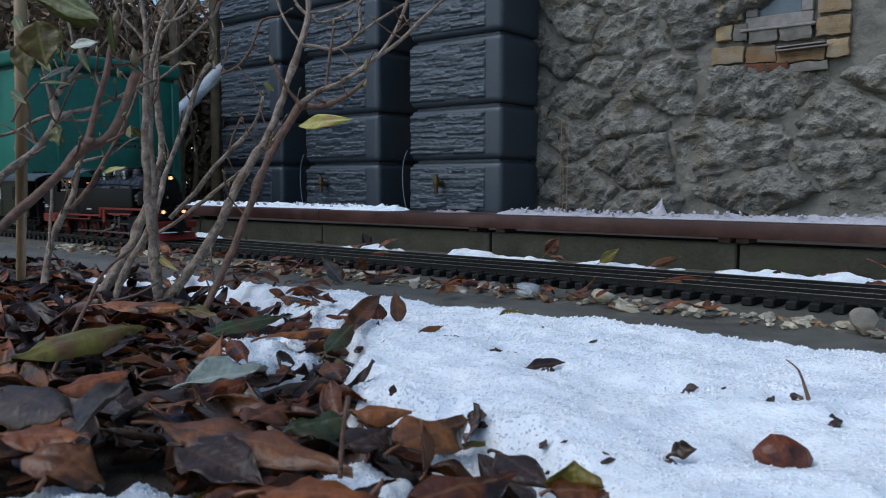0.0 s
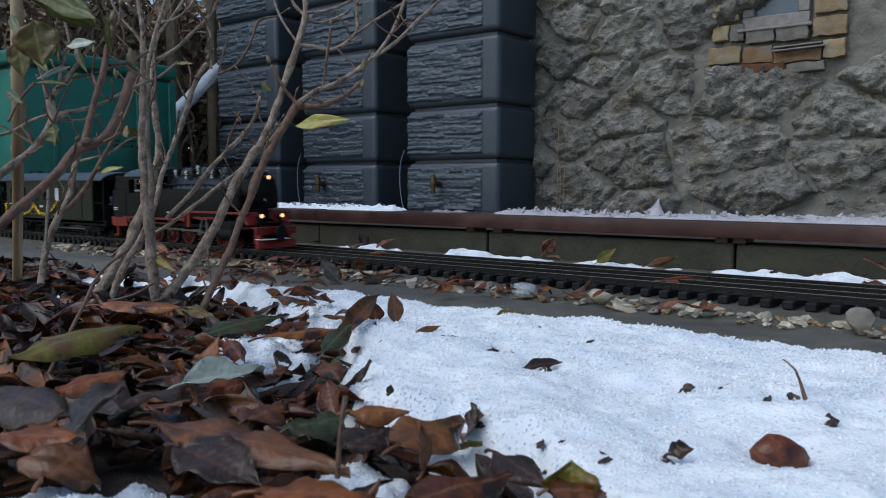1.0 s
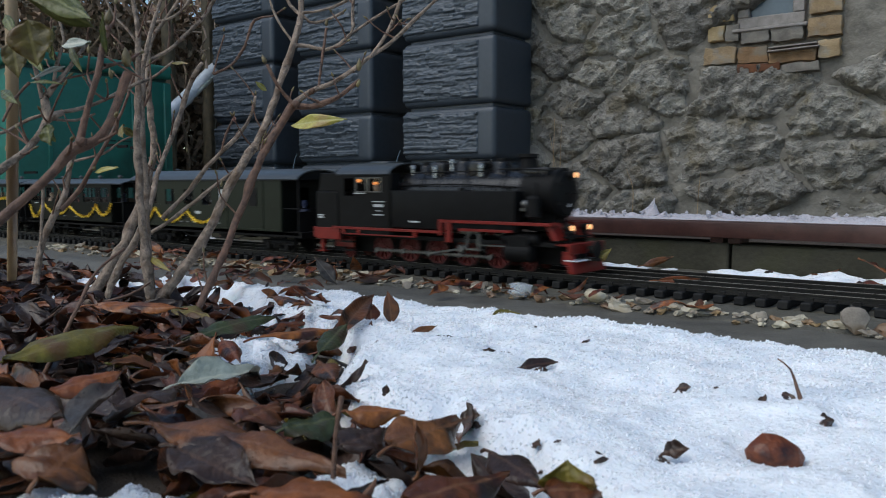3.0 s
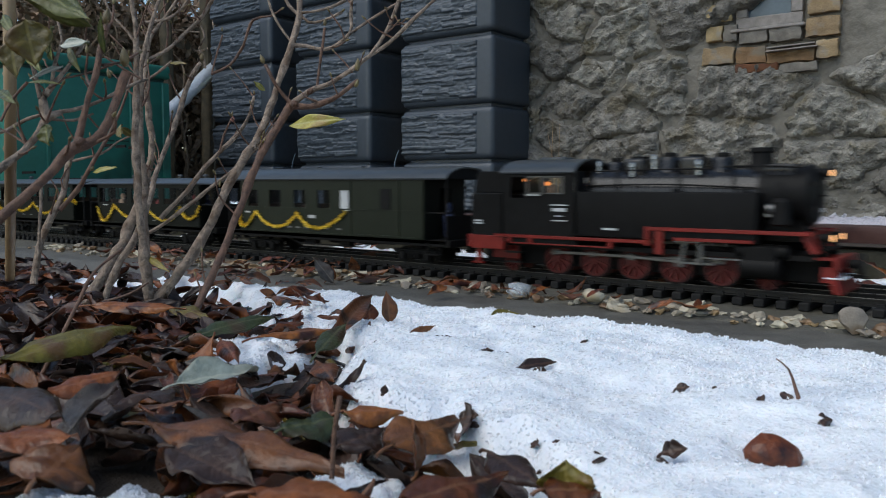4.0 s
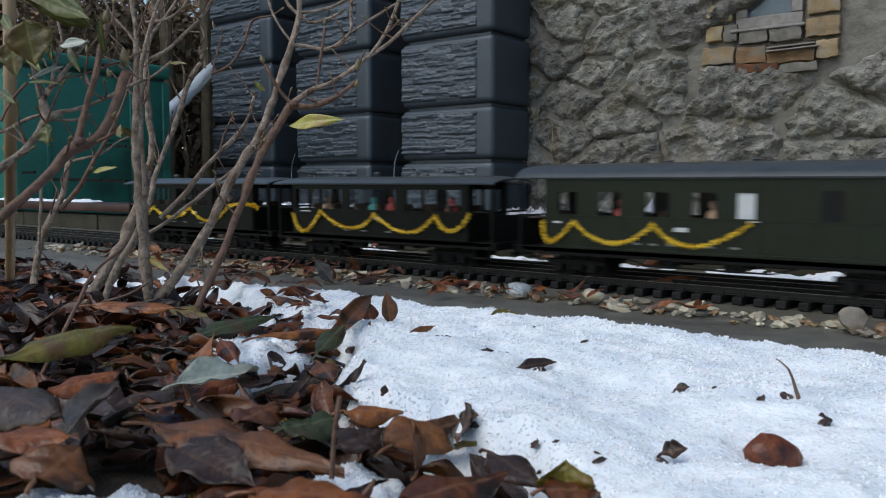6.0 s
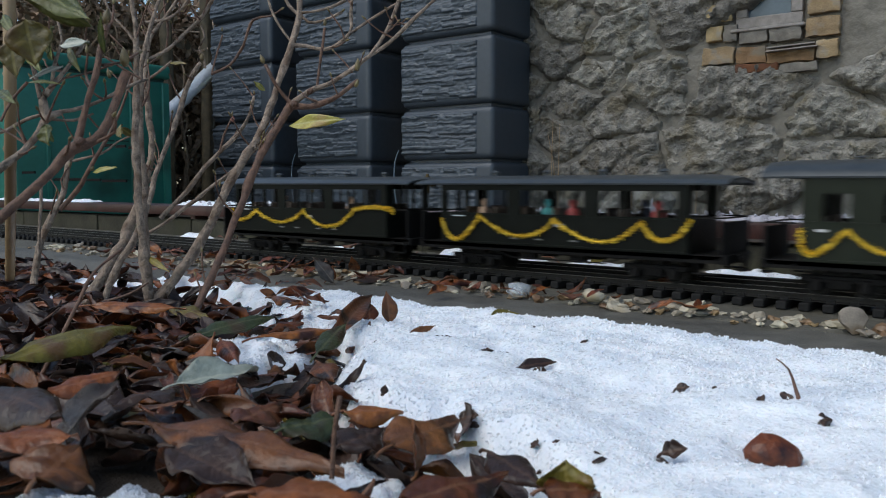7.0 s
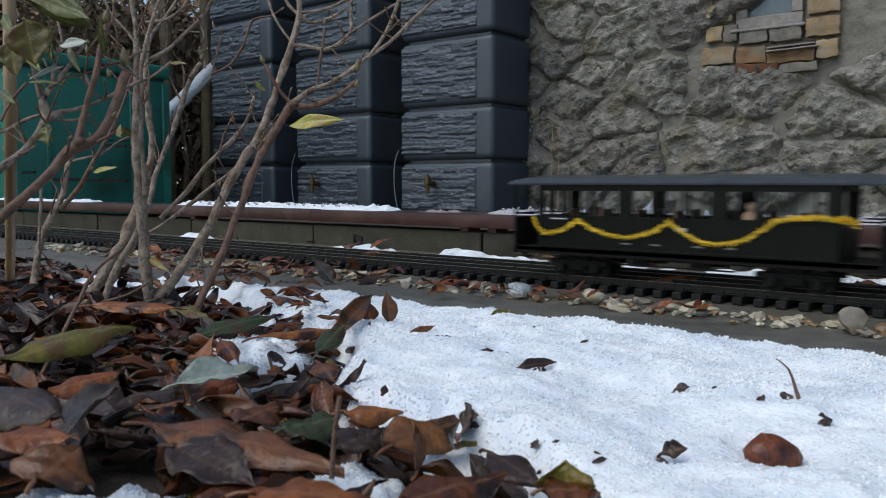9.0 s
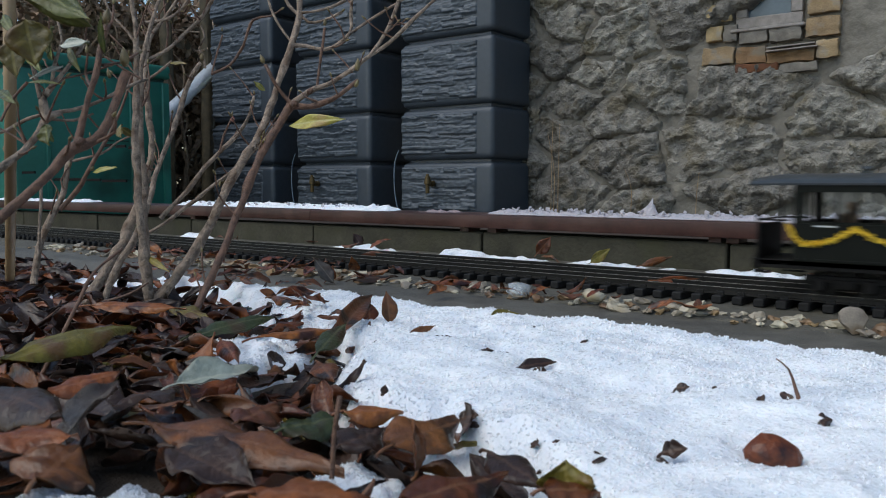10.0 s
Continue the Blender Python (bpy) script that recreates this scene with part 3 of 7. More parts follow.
def wheel_bm(r, width, spokes):
    bm = bmesh.new()
    if spokes:
        lathe(bm, ((r * .84, -width / 2), (r, -width / 2), (r, width * .2), (r * 1.09, width * .25), (r * 1.09, width / 2), (r * .84, width / 2), (r * .84, -width / 2)), "Y", n=28, caps=False)
        lathe(bm, ((r * .24, -width * .6), (r * .24, width * .5)), "Y", n=12)
        lathe(bm, ((r * .2, width * .18), (r * .86, width * .18), (r * .86, width * .3), (r * .2, width * .3)), "Y", n=28)
    else:
        lathe(bm, ((r * .2, -width * .7), (r * .2, -width * .4), (r * .75, -width * .15), (r * .8, -width / 2), (r, -width / 2), (r, width * .2), (r * 1.1, width * .25), (r * 1.1, width / 2), (r * .2, width / 2)), "Y", n=26)
        for i in range(3):
            a = 2 * math.pi * i / 3
            made = bmesh.ops.create_cube(bm, size=1)["verts"]
            bmesh.ops.transform(bm, verts=made, matrix=Matrix.Rotation(a, 4, "Y") @ Matrix.Translation((r * .5, -width * .3, 0)) @ Matrix.Diagonal((r * .4, width * .3, r * .14, 1)))
    bmesh.ops.recalc_face_normals(bm, faces=bm.faces)
    return bm


def put_wheels(parent, places, r, material, spokes=0, tyre="steel", crank=0.0):
    hub = mesh_of("wheel", wheel_bm(r * .93, .0058, spokes), material, 40)
    ring = lathe(bmesh.new(), ((r * .91, -.0031), (r, -.0031), (r, .0015), (r * 1.1, .002), (r * 1.1, .0032), (r * .91, .0032), (r * .91, -.0031)), "Y", n=28, caps=False)
    tread = mesh_of("tyre", ring, tyre, 40)
    spoke = mesh_of("spoke", boxed(r * .2, r * .82, -.0020, .0008, -r * .055, r * .055, bevel=.0004), material, 40)
    for x, z in places:
        for s in (1, -1):
            w = shared("wheel", hub, parent, pose(x, s * GAUGE, z))
            w.scale = (1, -s, 1)
            shared("tyre", tread, w, Matrix())
            for i in range(spokes):
                shared("spoke", spoke, w, Matrix.Rotation(2 * math.pi * i / spokes, 4, "Y"))
            if crank:
                bm = lathe(bmesh.new(), ((.0032, -.0075), (.0032, -.002)), "Y", (crank, 0, 0), 10)
                part("crank_pin", bm, "rodsteel", w)
            WHEELS.append((w, (x, s * GAUGE, z), r, 0.0))


def roof_bm(x0, x1, half, eave, rise, thick, ends=.0, n=14):
    """A vaulted roof with a rounded eave and a drooping end."""
    bm = bmesh.new()
    stations = [x0, x0 + .012, x0 + .03] + steps(x0 + .05, x1 - .05, .06) + [x1 - .03, x1 - .012, x1]
    rows = []
    for x in stations:
        e = min(x - x0, x1 - x)
        drop = ends * max(0, 1 - e / .035) ** 2
        outer = [(half * math.sin(a), eave + rise * (math.cos(a) - math.cos(1.35)) / (1 - math.cos(1.35)) - drop * (math.cos(a)))
                 for a in [(-1 + 2 * i / n) * 1.35 for i in range(n + 1)]]
        wide = half / math.sin(1.35)
        row = [bm.verts.new((x, y / half * wide * math.sin(1.35) , z)) for y, z in outer]
        row += [bm.verts.new((x, y * .985, z - thick)) for y, z in reversed(outer)]
        rows.append(row)
    k = len(rows[0])
    for a, b in zip(rows, rows[1:]):
        for i in range(k):
            bm.faces.new((a[i], a[(i + 1) % k], b[(i + 1) % k], b[i]))
    bm.faces.new(rows[0]), bm.faces.new(rows[-1])
    bmesh.ops.recalc_face_normals(bm, faces=bm.faces)
    return bm


def tinsel(parent, points, y):
    """A bushy gold garland: a sagging core set with short slanted strips."""
    rng = random.Random(len(points) * 31 + int(points[0][0][0] * 1000))
    bm = bmesh.new()
    pts = []
    for (xa, za), (xm, zm), (xb, zb) in points:
        for i in range(25):
            u = i / 24
            c = 2 * zm - .5 * (za + zb)
            cx = 2 * xm - .5 * (xa + xb)
            pts.append(Vector(((1 - u) ** 2 * xa + 2 * u * (1 - u) * cx + u * u * xb, y, (1 - u) ** 2 * za + 2 * u * (1 - u) * c + u * u * zb)))
    tube(bm, pts[::3] + [pts[-1]], [.0012] * (len(pts[::3]) + 1), 5)
    for p, q in zip(pts, pts[1:]):
        for _ in range(16):
            c = p.lerp(q, rng.random())
            d = Vector((rng.gauss(0, 1), rng.gauss(0, 1) * .8, rng.gauss(0, 1))).normalized() * rng.uniform(.0030, .0052)
            s = d.cross(Vector((rng.gauss(0, 1), rng.gauss(0, 1), rng.gauss(0, 1)))).normalized() * .0009
            bm.faces.new([bm.verts.new(v) for v in (c - s, c + d - s * .6, c + d + s * .6, c + s)])
    return part("tinsel_garland", bm, "gold", parent, "gold tinsel garland hung in swags", smooth=0)


def toy_figure(parent, x, y, z, material, h=.045):
    bm = bmesh.new()
    lathe(bm, ((.004, 0), (.008, h * .1), (.0085, h * .45), (.0095, h * .62), (.006, h * .72), (.0028, h * .75), (.0052, h * .84), (.0055, h * .92), (.003, h)), "Z", (x, y, z), 12)
    return part("toy_figure", bm, material, parent, "plain painted toy passenger shape", smooth=180)


def bogie(parent, x):
    bm = bmesh.new()
    for s in (-1, 1):
        box(bm, -.045, .045, s * .031 - .003, s * .031 + .003, .016, .024, bevel=.001)
        for dx in (-.026, .026):
            box(bm, dx - .006, dx + .006, s * .034 - .004, s * .034 + .003, .006, .021, bevel=.0015)
        box(bm, -.012, .012, s * .033 - .003, s * .033 + .004, .009, .020, bevel=.001)
        for dx in (-.008, 0, .008):
            box(bm, dx - .002, dx + .002, s * .037 - .002, s * .037 + .002, .011, .019)
    box(bm, -.012, .012, -.03, .03, .018, .034)
    frame_part = part("bogie", bm, "blackmatt", parent, "", pose(x, 0, 0))
    put_wheels(frame_part, ((-.026, .0145), (.026, .0145)), .0145, "blackmatt", 0, "rail")


def railing(parent, x, half, floor, top, inward, roof):
    """An end railing: a panel with posts and rails of its own."""
    panel = part("platform_railing", boxed(x - .0009, x + .0009, -half + .001, half - .001, floor, top - .006), "blackmatt", parent)
    for y in (-half, half):
        part("post", boxed(x - .0013, x + .0013, y - .0012, y + .0012, floor, roof), "blackmatt", panel)
        part("rail", boxed(min(x, x + inward), max(x, x + inward), y - .0009, y + .0009, top - .002, top), "blackmatt", panel)
    part("rail", boxed(x - .0012, x + .0012, -half, half, top - .002, top), "blackmatt", panel)


def end_wall(parent, x, panels):
    first = None
    for y0, y1, z0, z1 in panels:
        ob = part("end_wall" if first is None else "end_panel", boxed(x - .0015, x + .0015, y0, y1, z0, z1), "blackgreen", first or parent)
        first = first or ob


def side_wall(x0, x1, y, z0, sill, head, top, openings, thick=.003):
    """One side of a coach with its window openings cut through, and moulded strips."""
    bm = bmesh.new()
    ya, yb = (y, y + thick) if y < 0 else (y - thick, y)
    box(bm, x0, x1, ya, yb, z0, sill)
    box(bm, x0, x1, ya, yb, head, top)
    cuts = [x0] + [v for o in openings for v in o] + [x1]
    for a, b in zip(cuts[::2], cuts[1::2]):
        if b - a > .0005:
            box(bm, a, b, ya, yb, sill, head)
    yo = y - .0008 if y < 0 else y + .0008
    box(bm, x0, x1, min(y, yo), max(y, yo), sill - .0022, sill - .0006)
    box(bm, x0, x1, min(y, yo), max(y, yo), z0 + .001, z0 + .003)
    return bm


HALF = .055
KITS = (-1, 1)


def underframe(parent, half_len, shift=.0):
    bm = bmesh.new()
    box(bm, -half_len, half_len, -.048, .048, .034, .041, bevel=.001)
    for s in KITS:
        box(bm, -half_len, half_len, s * .046 - .002, s * .046 + .002, .031, .041)
        box(bm, -.075, .075, s * .040 - .001, s * .040 + .001, .021, .023)
        for a, b in ((-.11, -.075), (.11, .075)):
            made = bmesh.ops.create_cube(bm, size=1)["verts"]
            mid = (a + b) / 2
            bmesh.ops.transform(bm, verts=made, matrix=Matrix.Translation((mid, s * .040, .028)) @ Matrix.Rotation(math.atan2(.011, b - a) * (1 if b > a else 1), 4, "Y") @ Matrix.Diagonal((abs(b - a) * 1.05, .002, .002, 1)))
        for dx in (-.05, .03):
            box(bm, dx - .012, dx + .012, s * .03 - .008, s * .03 + .008, .020, .034, bevel=.001)
    for s in KITS:
        box(bm, s * half_len - .003, s * half_len + .003, -.05, .05, .030, .042, bevel=.001)
    long = 1 + abs(shift) / half_len
    under = part("underframe", bm, "blackmatt", parent, "", pose(shift, 0, 0) @ Matrix.Diagonal((long, 1, 1, 1)))
    for s in KITS:
        bm = bmesh.new()
        lathe(bm, ((.004, 0), (.004, .008), (.011, .010), (.011, .013)), "X", (0, 0, .034), 14)
        box(bm, .0, .016, -.003, .003, .020, .023)
        part("coupler", bm, "blackmatt", parent, "", pose(s * half_len * long + shift, 0, 0, 0, 0, 0 if s > 0 else 180))
    return under


def steps_ladder(parent, x):
    for s in KITS:
        bm = boxed(x - .014, x + .014, s * .052 - .006, s * .052 + .004, .018, .0195)
        for dx in (-.014, .0125):
            box(bm, x + dx, x + dx + .0015, s * .052 - .001, s * .052 + .001, .018, .038)
        part("footstep", bm, "blackmatt", parent)


def bars(parent, name, x, z, y, w, h, rows=1, label="plate with pale unreadable lettering", tone="white"):
    bm = bmesh.new()
    for r in range(rows):
        box(bm, x - w / 2, x + w / 2, y - .0006, y, z - r * h * 1.7, z - r * h * 1.7 + h)
    return part(name, bm, tone, parent, label)


def build_saloon_coach(x5, label, flip, swags, toys):
    """Black-green coach with three wide windows a side and an open platform at each end."""
    c = empty("passenger_coach", pose(x5, TRACKS[0][0], 0), label, "model coach", "coaches of the toy train")
    body, full = .193, .237
    underframe(c, full)
    opens = ((-.186, -.072), (-.052, .050), (.070, .180))
    for s in KITS:
        part("side_panel", side_wall(-body, body, s * HALF, .041, .0845, .1195, .131, opens), "blackgreen", c)
        for a, b in opens:
            pane = part("window_pane", boxed(a, b, s * (HALF - .0022) - .0003, s * (HALF - .0022) + .0003, .0845, .1195), "glass", c)
            pane.visible_shadow = False
            bm = bmesh.new()
            for u in (.33, .67):
                x = a + (b - a) * u
                box(bm, x - .0013, x + .0013, s * (HALF - .002) - .0012, s * (HALF - .002) + .0012, .0845, .1195)
            box(bm, a, b, s * (HALF - .002) - .0012, s * (HALF - .002) + .0012, .0845, .0862)
            part("window_bar", bm, "blackgreen", pane)
    for s in KITS:
        x = s * body
        end_wall(c, x, ((-.052, -.040, .041, .131), (.040, .052, .041, .131), (-.012, .012, .12, .131), (-.040, -.016, .041, .086), (.016, .040, .041, .086), (-.016, -.012, .041, .131), (.012, .016, .041, .131)))
        part("end_door", boxed(x - .001, x + .001, -.012, .012, .042, .085), "blackgreen", c)
        railing(c, s * (full - .003), .050, .041, .088, -s * .034, .133)
        steps_ladder(c, s * (full - .02))
        bogie(c, s * .142)
    roof = part("roof", roof_bm(-full - .005, full + .005, .0605, .1295, .0115, .0022, .004), "roof", c, "dark grey arched roof", smooth=60)
    for x in (-.13, -.04, .05, .14):
        part("roof_vent", lathe(bmesh.new(), ((.004, .140), (.004, .145), (.006, .146), (.003, .149)), "Z", (x, 0, 0), 12), "roof", roof)
    for x in (-.15, -.10, -.05, .0, .05, .10, .15):
        for y in (-.03, .03):
            bm = boxed(x - .002, x + .002, y - .017, y + .017, .041, .095, bevel=.001)
            box(bm, x - .014, x + .014, y - .017, y + .017, .058, .063, bevel=.001)
            part("bench", bm, "seat", c, "brown model bench")
    tinsel(c, swags, -HALF - .0035)
    bars(c, "lettering", -.16 * flip, .0805, -HALF - .0008, .022, .0018)
    bars(c, "number_plate", .012, .070, -HALF - .0008, .014, .004, 1)
    for x in (-.06, -.02, .035, .075):
        bars(c, "lettering", x, .050, -HALF - .0008, .012, .0022, tone="faded")
    for x, y, mat in toys:
        toy_figure(c, x, y, .062, mat)
    return c


def build_baggage_coach(x5):
    """Bottle-green coach with four windows, a white blind and a baggage room; open platform in front."""
    c = empty("baggage_coach", pose(x5, TRACKS[0][0], 0), "bottle green model coach with baggage door and gold tinsel swags", "model coach", "coaches of the toy train")
    rear, front, full0, full1 = -.208, .240, -.250, .282
    underframe(c, .252, .016)
    opens = ((-.187, -.158), (-.126, -.095), (-.060, -.029), (.001, .031), (.056, .077))
    for s in KITS:
        part("side_panel", side_wall(rear, front, s * HALF, .041, .087, .118, .140, opens), "darkgreen", c)
        for i, (a, b) in enumerate(opens):
            blind = i == 4
            pane = part("window_pane", boxed(a, b, s * (HALF - .0018) - .0003, s * (HALF - .0018) + .0003, .084 if blind else .087, .118), "white" if blind else "glass", c, "white window blind" if blind else "")
            if not blind:
                pane.visible_shadow = False
    bm = bmesh.new()
    for x in (.083, .190):
        box(bm, x - .001, x + .001, -HALF - .0012, -HALF, .042, .138)
    box(bm, .083, .190, -HALF - .0014, -HALF, .134, .136)
    box(bm, .083, .190, -HALF - .0014, -HALF, .0435, .045)
    part("door_rail", bm, "darkgreen", c)
    part("baggage_window", boxed(.150, .172, -HALF - .0010, -HALF - .0002, .087, .121), "blackmatt", c, "dark narrow window of the baggage door")
    part("door_handle", boxed(.070, .083, -HALF - .0025, -HALF - .001, .0835, .085), "steel", c)
    for x, w in ((rear, 1), (front, 1)):
        end_wall(c, x, ((-.052, -.013, .041, .140), (.013, .052, .041, .140), (-.013, .013, .122, .140)))
    for x, inward in ((full0, .036), (full1, -.038)):
        railing(c, x, .050, .041, .085, inward, .142)
        steps_ladder(c, x + inward * .6)
    for x in (-.170, .205):
        bogie(c, x)
    roof = part("roof", roof_bm(full0 - .004, full1 + .006, .0605, .1375, .0195, .0022, .002), "roof", c, "dark grey high arched roof", smooth=60)
    end = bmesh.new()
    pts = [(.0595 * math.sin(a), .1365 + .0185 * (math.cos(a) - math.cos(1.35)) / (1 - math.cos(1.35))) for a in [(-1 + 2 * i / 12) * 1.35 for i in range(13)]]
    ring = [[end.verts.new((x, y, z)) for y, z in pts] for x in (full1 - .002, full1 + .002)]
    end.faces.new(ring[0]), end.faces.new(ring[1])
    for i in range(len(pts)):
        j = (i + 1) % len(pts)
        end.faces.new((ring[0][i], ring[0][j], ring[1][j], ring[1][i]))
    bmesh.ops.recalc_face_normals(end, faces=end.faces)
    part("gable", end, "blackmatt", c)
    for x in (-.16, -.05, .06):
        part("roof_vent", lathe(bmesh.new(), ((.004, .154), (.004, .158), (.006, .159), (.003, .161)), "Z", (x, 0, 0), 12), "roof", roof)
    for x in (-.19, -.14, -.07, -.04, .03):
        for y in (-.03, .03):
            bm = boxed(x - .002, x + .002, y - .017, y + .017, .041, .092, bevel=.001)
            box(bm, x - .012, x + .012, y - .017, y + .017, .058, .063, bevel=.001)
            part("bench", bm, "seat", c, "brown model bench")
    part("partition", boxed(.081, .083, -.052, .052, .041, .138), "blackmatt", c)
    tinsel(c, (((-.208, .078), (-.197, .050), (-.161, .077)), ((-.161, .077), (-.104, .051), (-.048, .077)), ((-.048, .077), (.005, .052), (.074, .082))), -HALF - .0035)
    bars(c, "number_plate", -.012, .069, -HALF - .0008, .017, .0055)
    bars(c, "lettering", -.187, .075, -HALF - .0008, .012, .003)
    for x in (-.07, -.048, -.025, .0, .025, .055):
        bars(c, "lettering", x, .0505, -HALF - .0008, .010, .0026, tone="faded")
    for x, mat in ((-.104, "toyred"), (-.03, "toyblue"), (.02, "toyskin")):
        toy_figure(c, x, -.030, .063, mat)
    toy_figure(c, .262, -.018, .0415, "toyblue", .058)
    return c


def prism(bm, outline, y0, y1, bevel=0.0):
    """An outline in x and z, drawn out from y0 to y1."""
    a = [bm.verts.new((x, y0, z)) for x, z in outline]
    b = [bm.verts.new((x, y1, z)) for x, z in outline]
    faces = [bm.faces.new(a), bm.faces.new(b)]
    for i in range(len(outline)):
        j = (i + 1) % len(outline)
        faces.append(bm.faces.new((a[i], a[j], b[j], b[i])))
    bmesh.ops.recalc_face_normals(bm, faces=faces)
    if bevel:
        bmesh.ops.bevel(bm, geom=list({e for f in faces for e in f.edges}), offset=bevel, segments=1, affect="EDGES")
    return bm


CRANK = .0095
DRIVER_R = .0232
DRIVERS = (-.128, -.070, -.012, .046, .104)


def build_locomotive(x5):
    l = empty("steam_locomotive", pose(x5, TRACKS[0][0], 0), "black and red model tank steam locomotive with lit headlights", "model locomotive")
    W = .056
    # frames
    bm = bmesh.new()
    for s in KITS:
        box(bm, -.26, .225, s * .013 - .0015, s * .013 + .0015, .012, .044, bevel=.001)
    for x in (-.24, -.15, -.04, .07, .16, .23):
        box(bm, x - .003, x + .003, -.014, .014, .014, .042)
    box(bm, -.262, .215, -.046, .046, .040, .046)
    part("main_frame", bm, "blackmatt", l)
    # running boards with their step up over the rods
    for s in KITS:
        ya, yb = sorted((s * .040, s * (W + .002)))
        yo = sorted((s * (W - .0005), s * (W + .003)))
        board = part("running_board", boxed(-.205, .0155, ya, yb, .0545, .0562), "red", l, "red running board stepped over the rods")
        part("upper_board", boxed(.0195, .215, ya, yb, .0710, .0732), "red", board)
        for x0, x1, z0, z1 in ((-.215, .0155, .0525, .0570), (.016, .0222, .0500, .0745), (.0226, .215, .0695, .0742), (-.19, -.03, .0440, .0460), (.055, .150, .0580, .0620)):
            part("valance", boxed(x0, x1, *yo, z0, z1, bevel=.0005), "red", board)
        for x in (-.19, -.155, -.032):
            part("bracket", boxed(x - .003, x + .003, yo[0], yo[1] - .0002, .0462, .0523), "red", board)
        part("bracket", boxed(.030, .040, yo[0], yo[1], .040, .0692), "red", board)
        bm = bmesh.new()
        prism(bm, ((.200, .0735), (.208, .0735), (.222, .050), (.214, .049)), *sorted((s * .020, s * .052)))
        part("front_apron", bm, "red", l)
    # side tanks, bunker and cab
    for s in KITS:
        part("side_tank", boxed(-.088, .153, *sorted((s * .030, s * W)), .0585, .1185, bevel=.0025, segments=2), "black", l)
        bm = bmesh.new()
        box(bm, .02, .154, *sorted((s * .040, s * (W - .002))), .0587, .0735)
        for x in (.050, .135):
            lathe(bm, ((.004, 0), (.004, .004)), "Z", (x, s * .045, .1185), 10)
        part("tank_cap", bm, "blackmatt", l)
    bm = bmesh.new()
    box(bm, -.259, -.200, -W, W, .046, .116, bevel=.002)
    prism(bm, ((-.257, .116), (-.202, .116), (-.202, .147), (-.250, .147)), -W + .004, W - .004, bevel=.001)
    part("coal_bunker", bm, "black", l)
    cab = part("cab", boxed(-.205, -.202, -W, W, .046, .120), "black", l)
    for s in KITS:
        y = sorted((s * (W - .0025), s * W))
        for x0, x1, z0, z1 in ((-.202, -.190, .046, .146), (-.190, -.166, .046, .109), (-.166, -.088, .046, .116), (-.190, -.088, .138, .146),
                               (-.166, -.162, .116, .138), (-.137, -.134, .116, .138), (-.104, -.088, .116, .138)):
            part("cab_panel", boxed(x0, x1, *y, z0, z1), "black", cab)
        part("cab_panel", boxed(-.086, -.083, *sorted((s * .034, s * W)), .118, .146), "black", cab)
    part("cab_panel", boxed(-.086, -.083, -W, W, .046, .118), "black", cab)
    for a, b in ((-.162, -.137), (-.134, -.104)):
        for s in KITS:
            pane = part("cab_window", boxed(a, b, s * (W - .0015) - .0003, s * (W - .0015) + .0003, .116, .138), "glass", cab)
            pane.visible_shadow = False
            for x0, x1, z0, z1 in ((a, a + .0022, .1165, .1375), (b - .0022, b, .1165, .1375), (a, b, .1376, .1392), (a, b, .1148, .1164)):
                part("window_frame", boxed(x0, x1, *sorted((s * W, s * (W + .0008))), z0, z1), "rodsteel", pane)
    part("window_ledge", boxed(-.163, -.140, -W - .003, -W - .0009, .1125, .1140), "white", cab)
    part("backhead", boxed(-.10, -.09, -.03, .03, .06, .130, bevel=.004), "interior", cab)
    for x, y, z in ((-.150, -.02, .129), (-.180, -.03, .134), (-.118, -.015, .130)):
        part("cab_lamp", lathe(bmesh.new(), ((.002, -.003), (.0042, 0), (.002, .003)), "Z", (x, y, z), 10), "cablight", cab, "dim orange cab lamp")
    bm = roof_bm(-.206, -.086, .0605, .1450, .0190, .002, 0)
    box(bm, -.165, -.125, -.018, .018, .160, .1665, bevel=.001)
    part("cab_roof", bm, "roof", l, "grey arched cab roof with vent hatch", smooth=60)
    # boiler with bands, domes, chimney and smokebox
    axis_z = .1150
    bm = bmesh.new()
    lathe(bm, ((.0335, -.083), (.0335, .146)), "X", (0, 0, axis_z), 32)
    for x in (-.06, -.01, .05, .10):
        lathe(bm, ((.0340, x), (.0340, x + .003)), "X", (0, 0, axis_z), 32)
    boiler = part("boiler", bm, "gloss", l)
    bm = bmesh.new()
    lathe(bm, ((.0345, .146), (.0345, .1960), (.0370, .1965), (.0370, .2020), (.034, .2045)), "X", (0, 0, axis_z), 32)
    box(bm, .150, .196, -.018, .018, .06, .09)
    smokebox = part("smokebox", bm, "black", l)
    bm = bmesh.new()
    lathe(bm, ((.0325, .2045), (.0315, .2075), (.022, .2110), (.009, .2130), (.002, .2140)), "X", (0, 0, axis_z), 26)
    box(bm, .2130, .2165, -.012, .012, axis_z - .001, axis_z + .001)
    for y, z in ((-.026, -.014), (-.026, .014)):
        box(bm, .206, .210, y - .004, y + .008, axis_z + z - .002, axis_z + z + .002)
    part("smokebox_door", bm, "black", smokebox)
    bars(smokebox, "number_plate", .213, .0955, -.004, .003, .005, 1, "front plate with pale unreadable lettering")
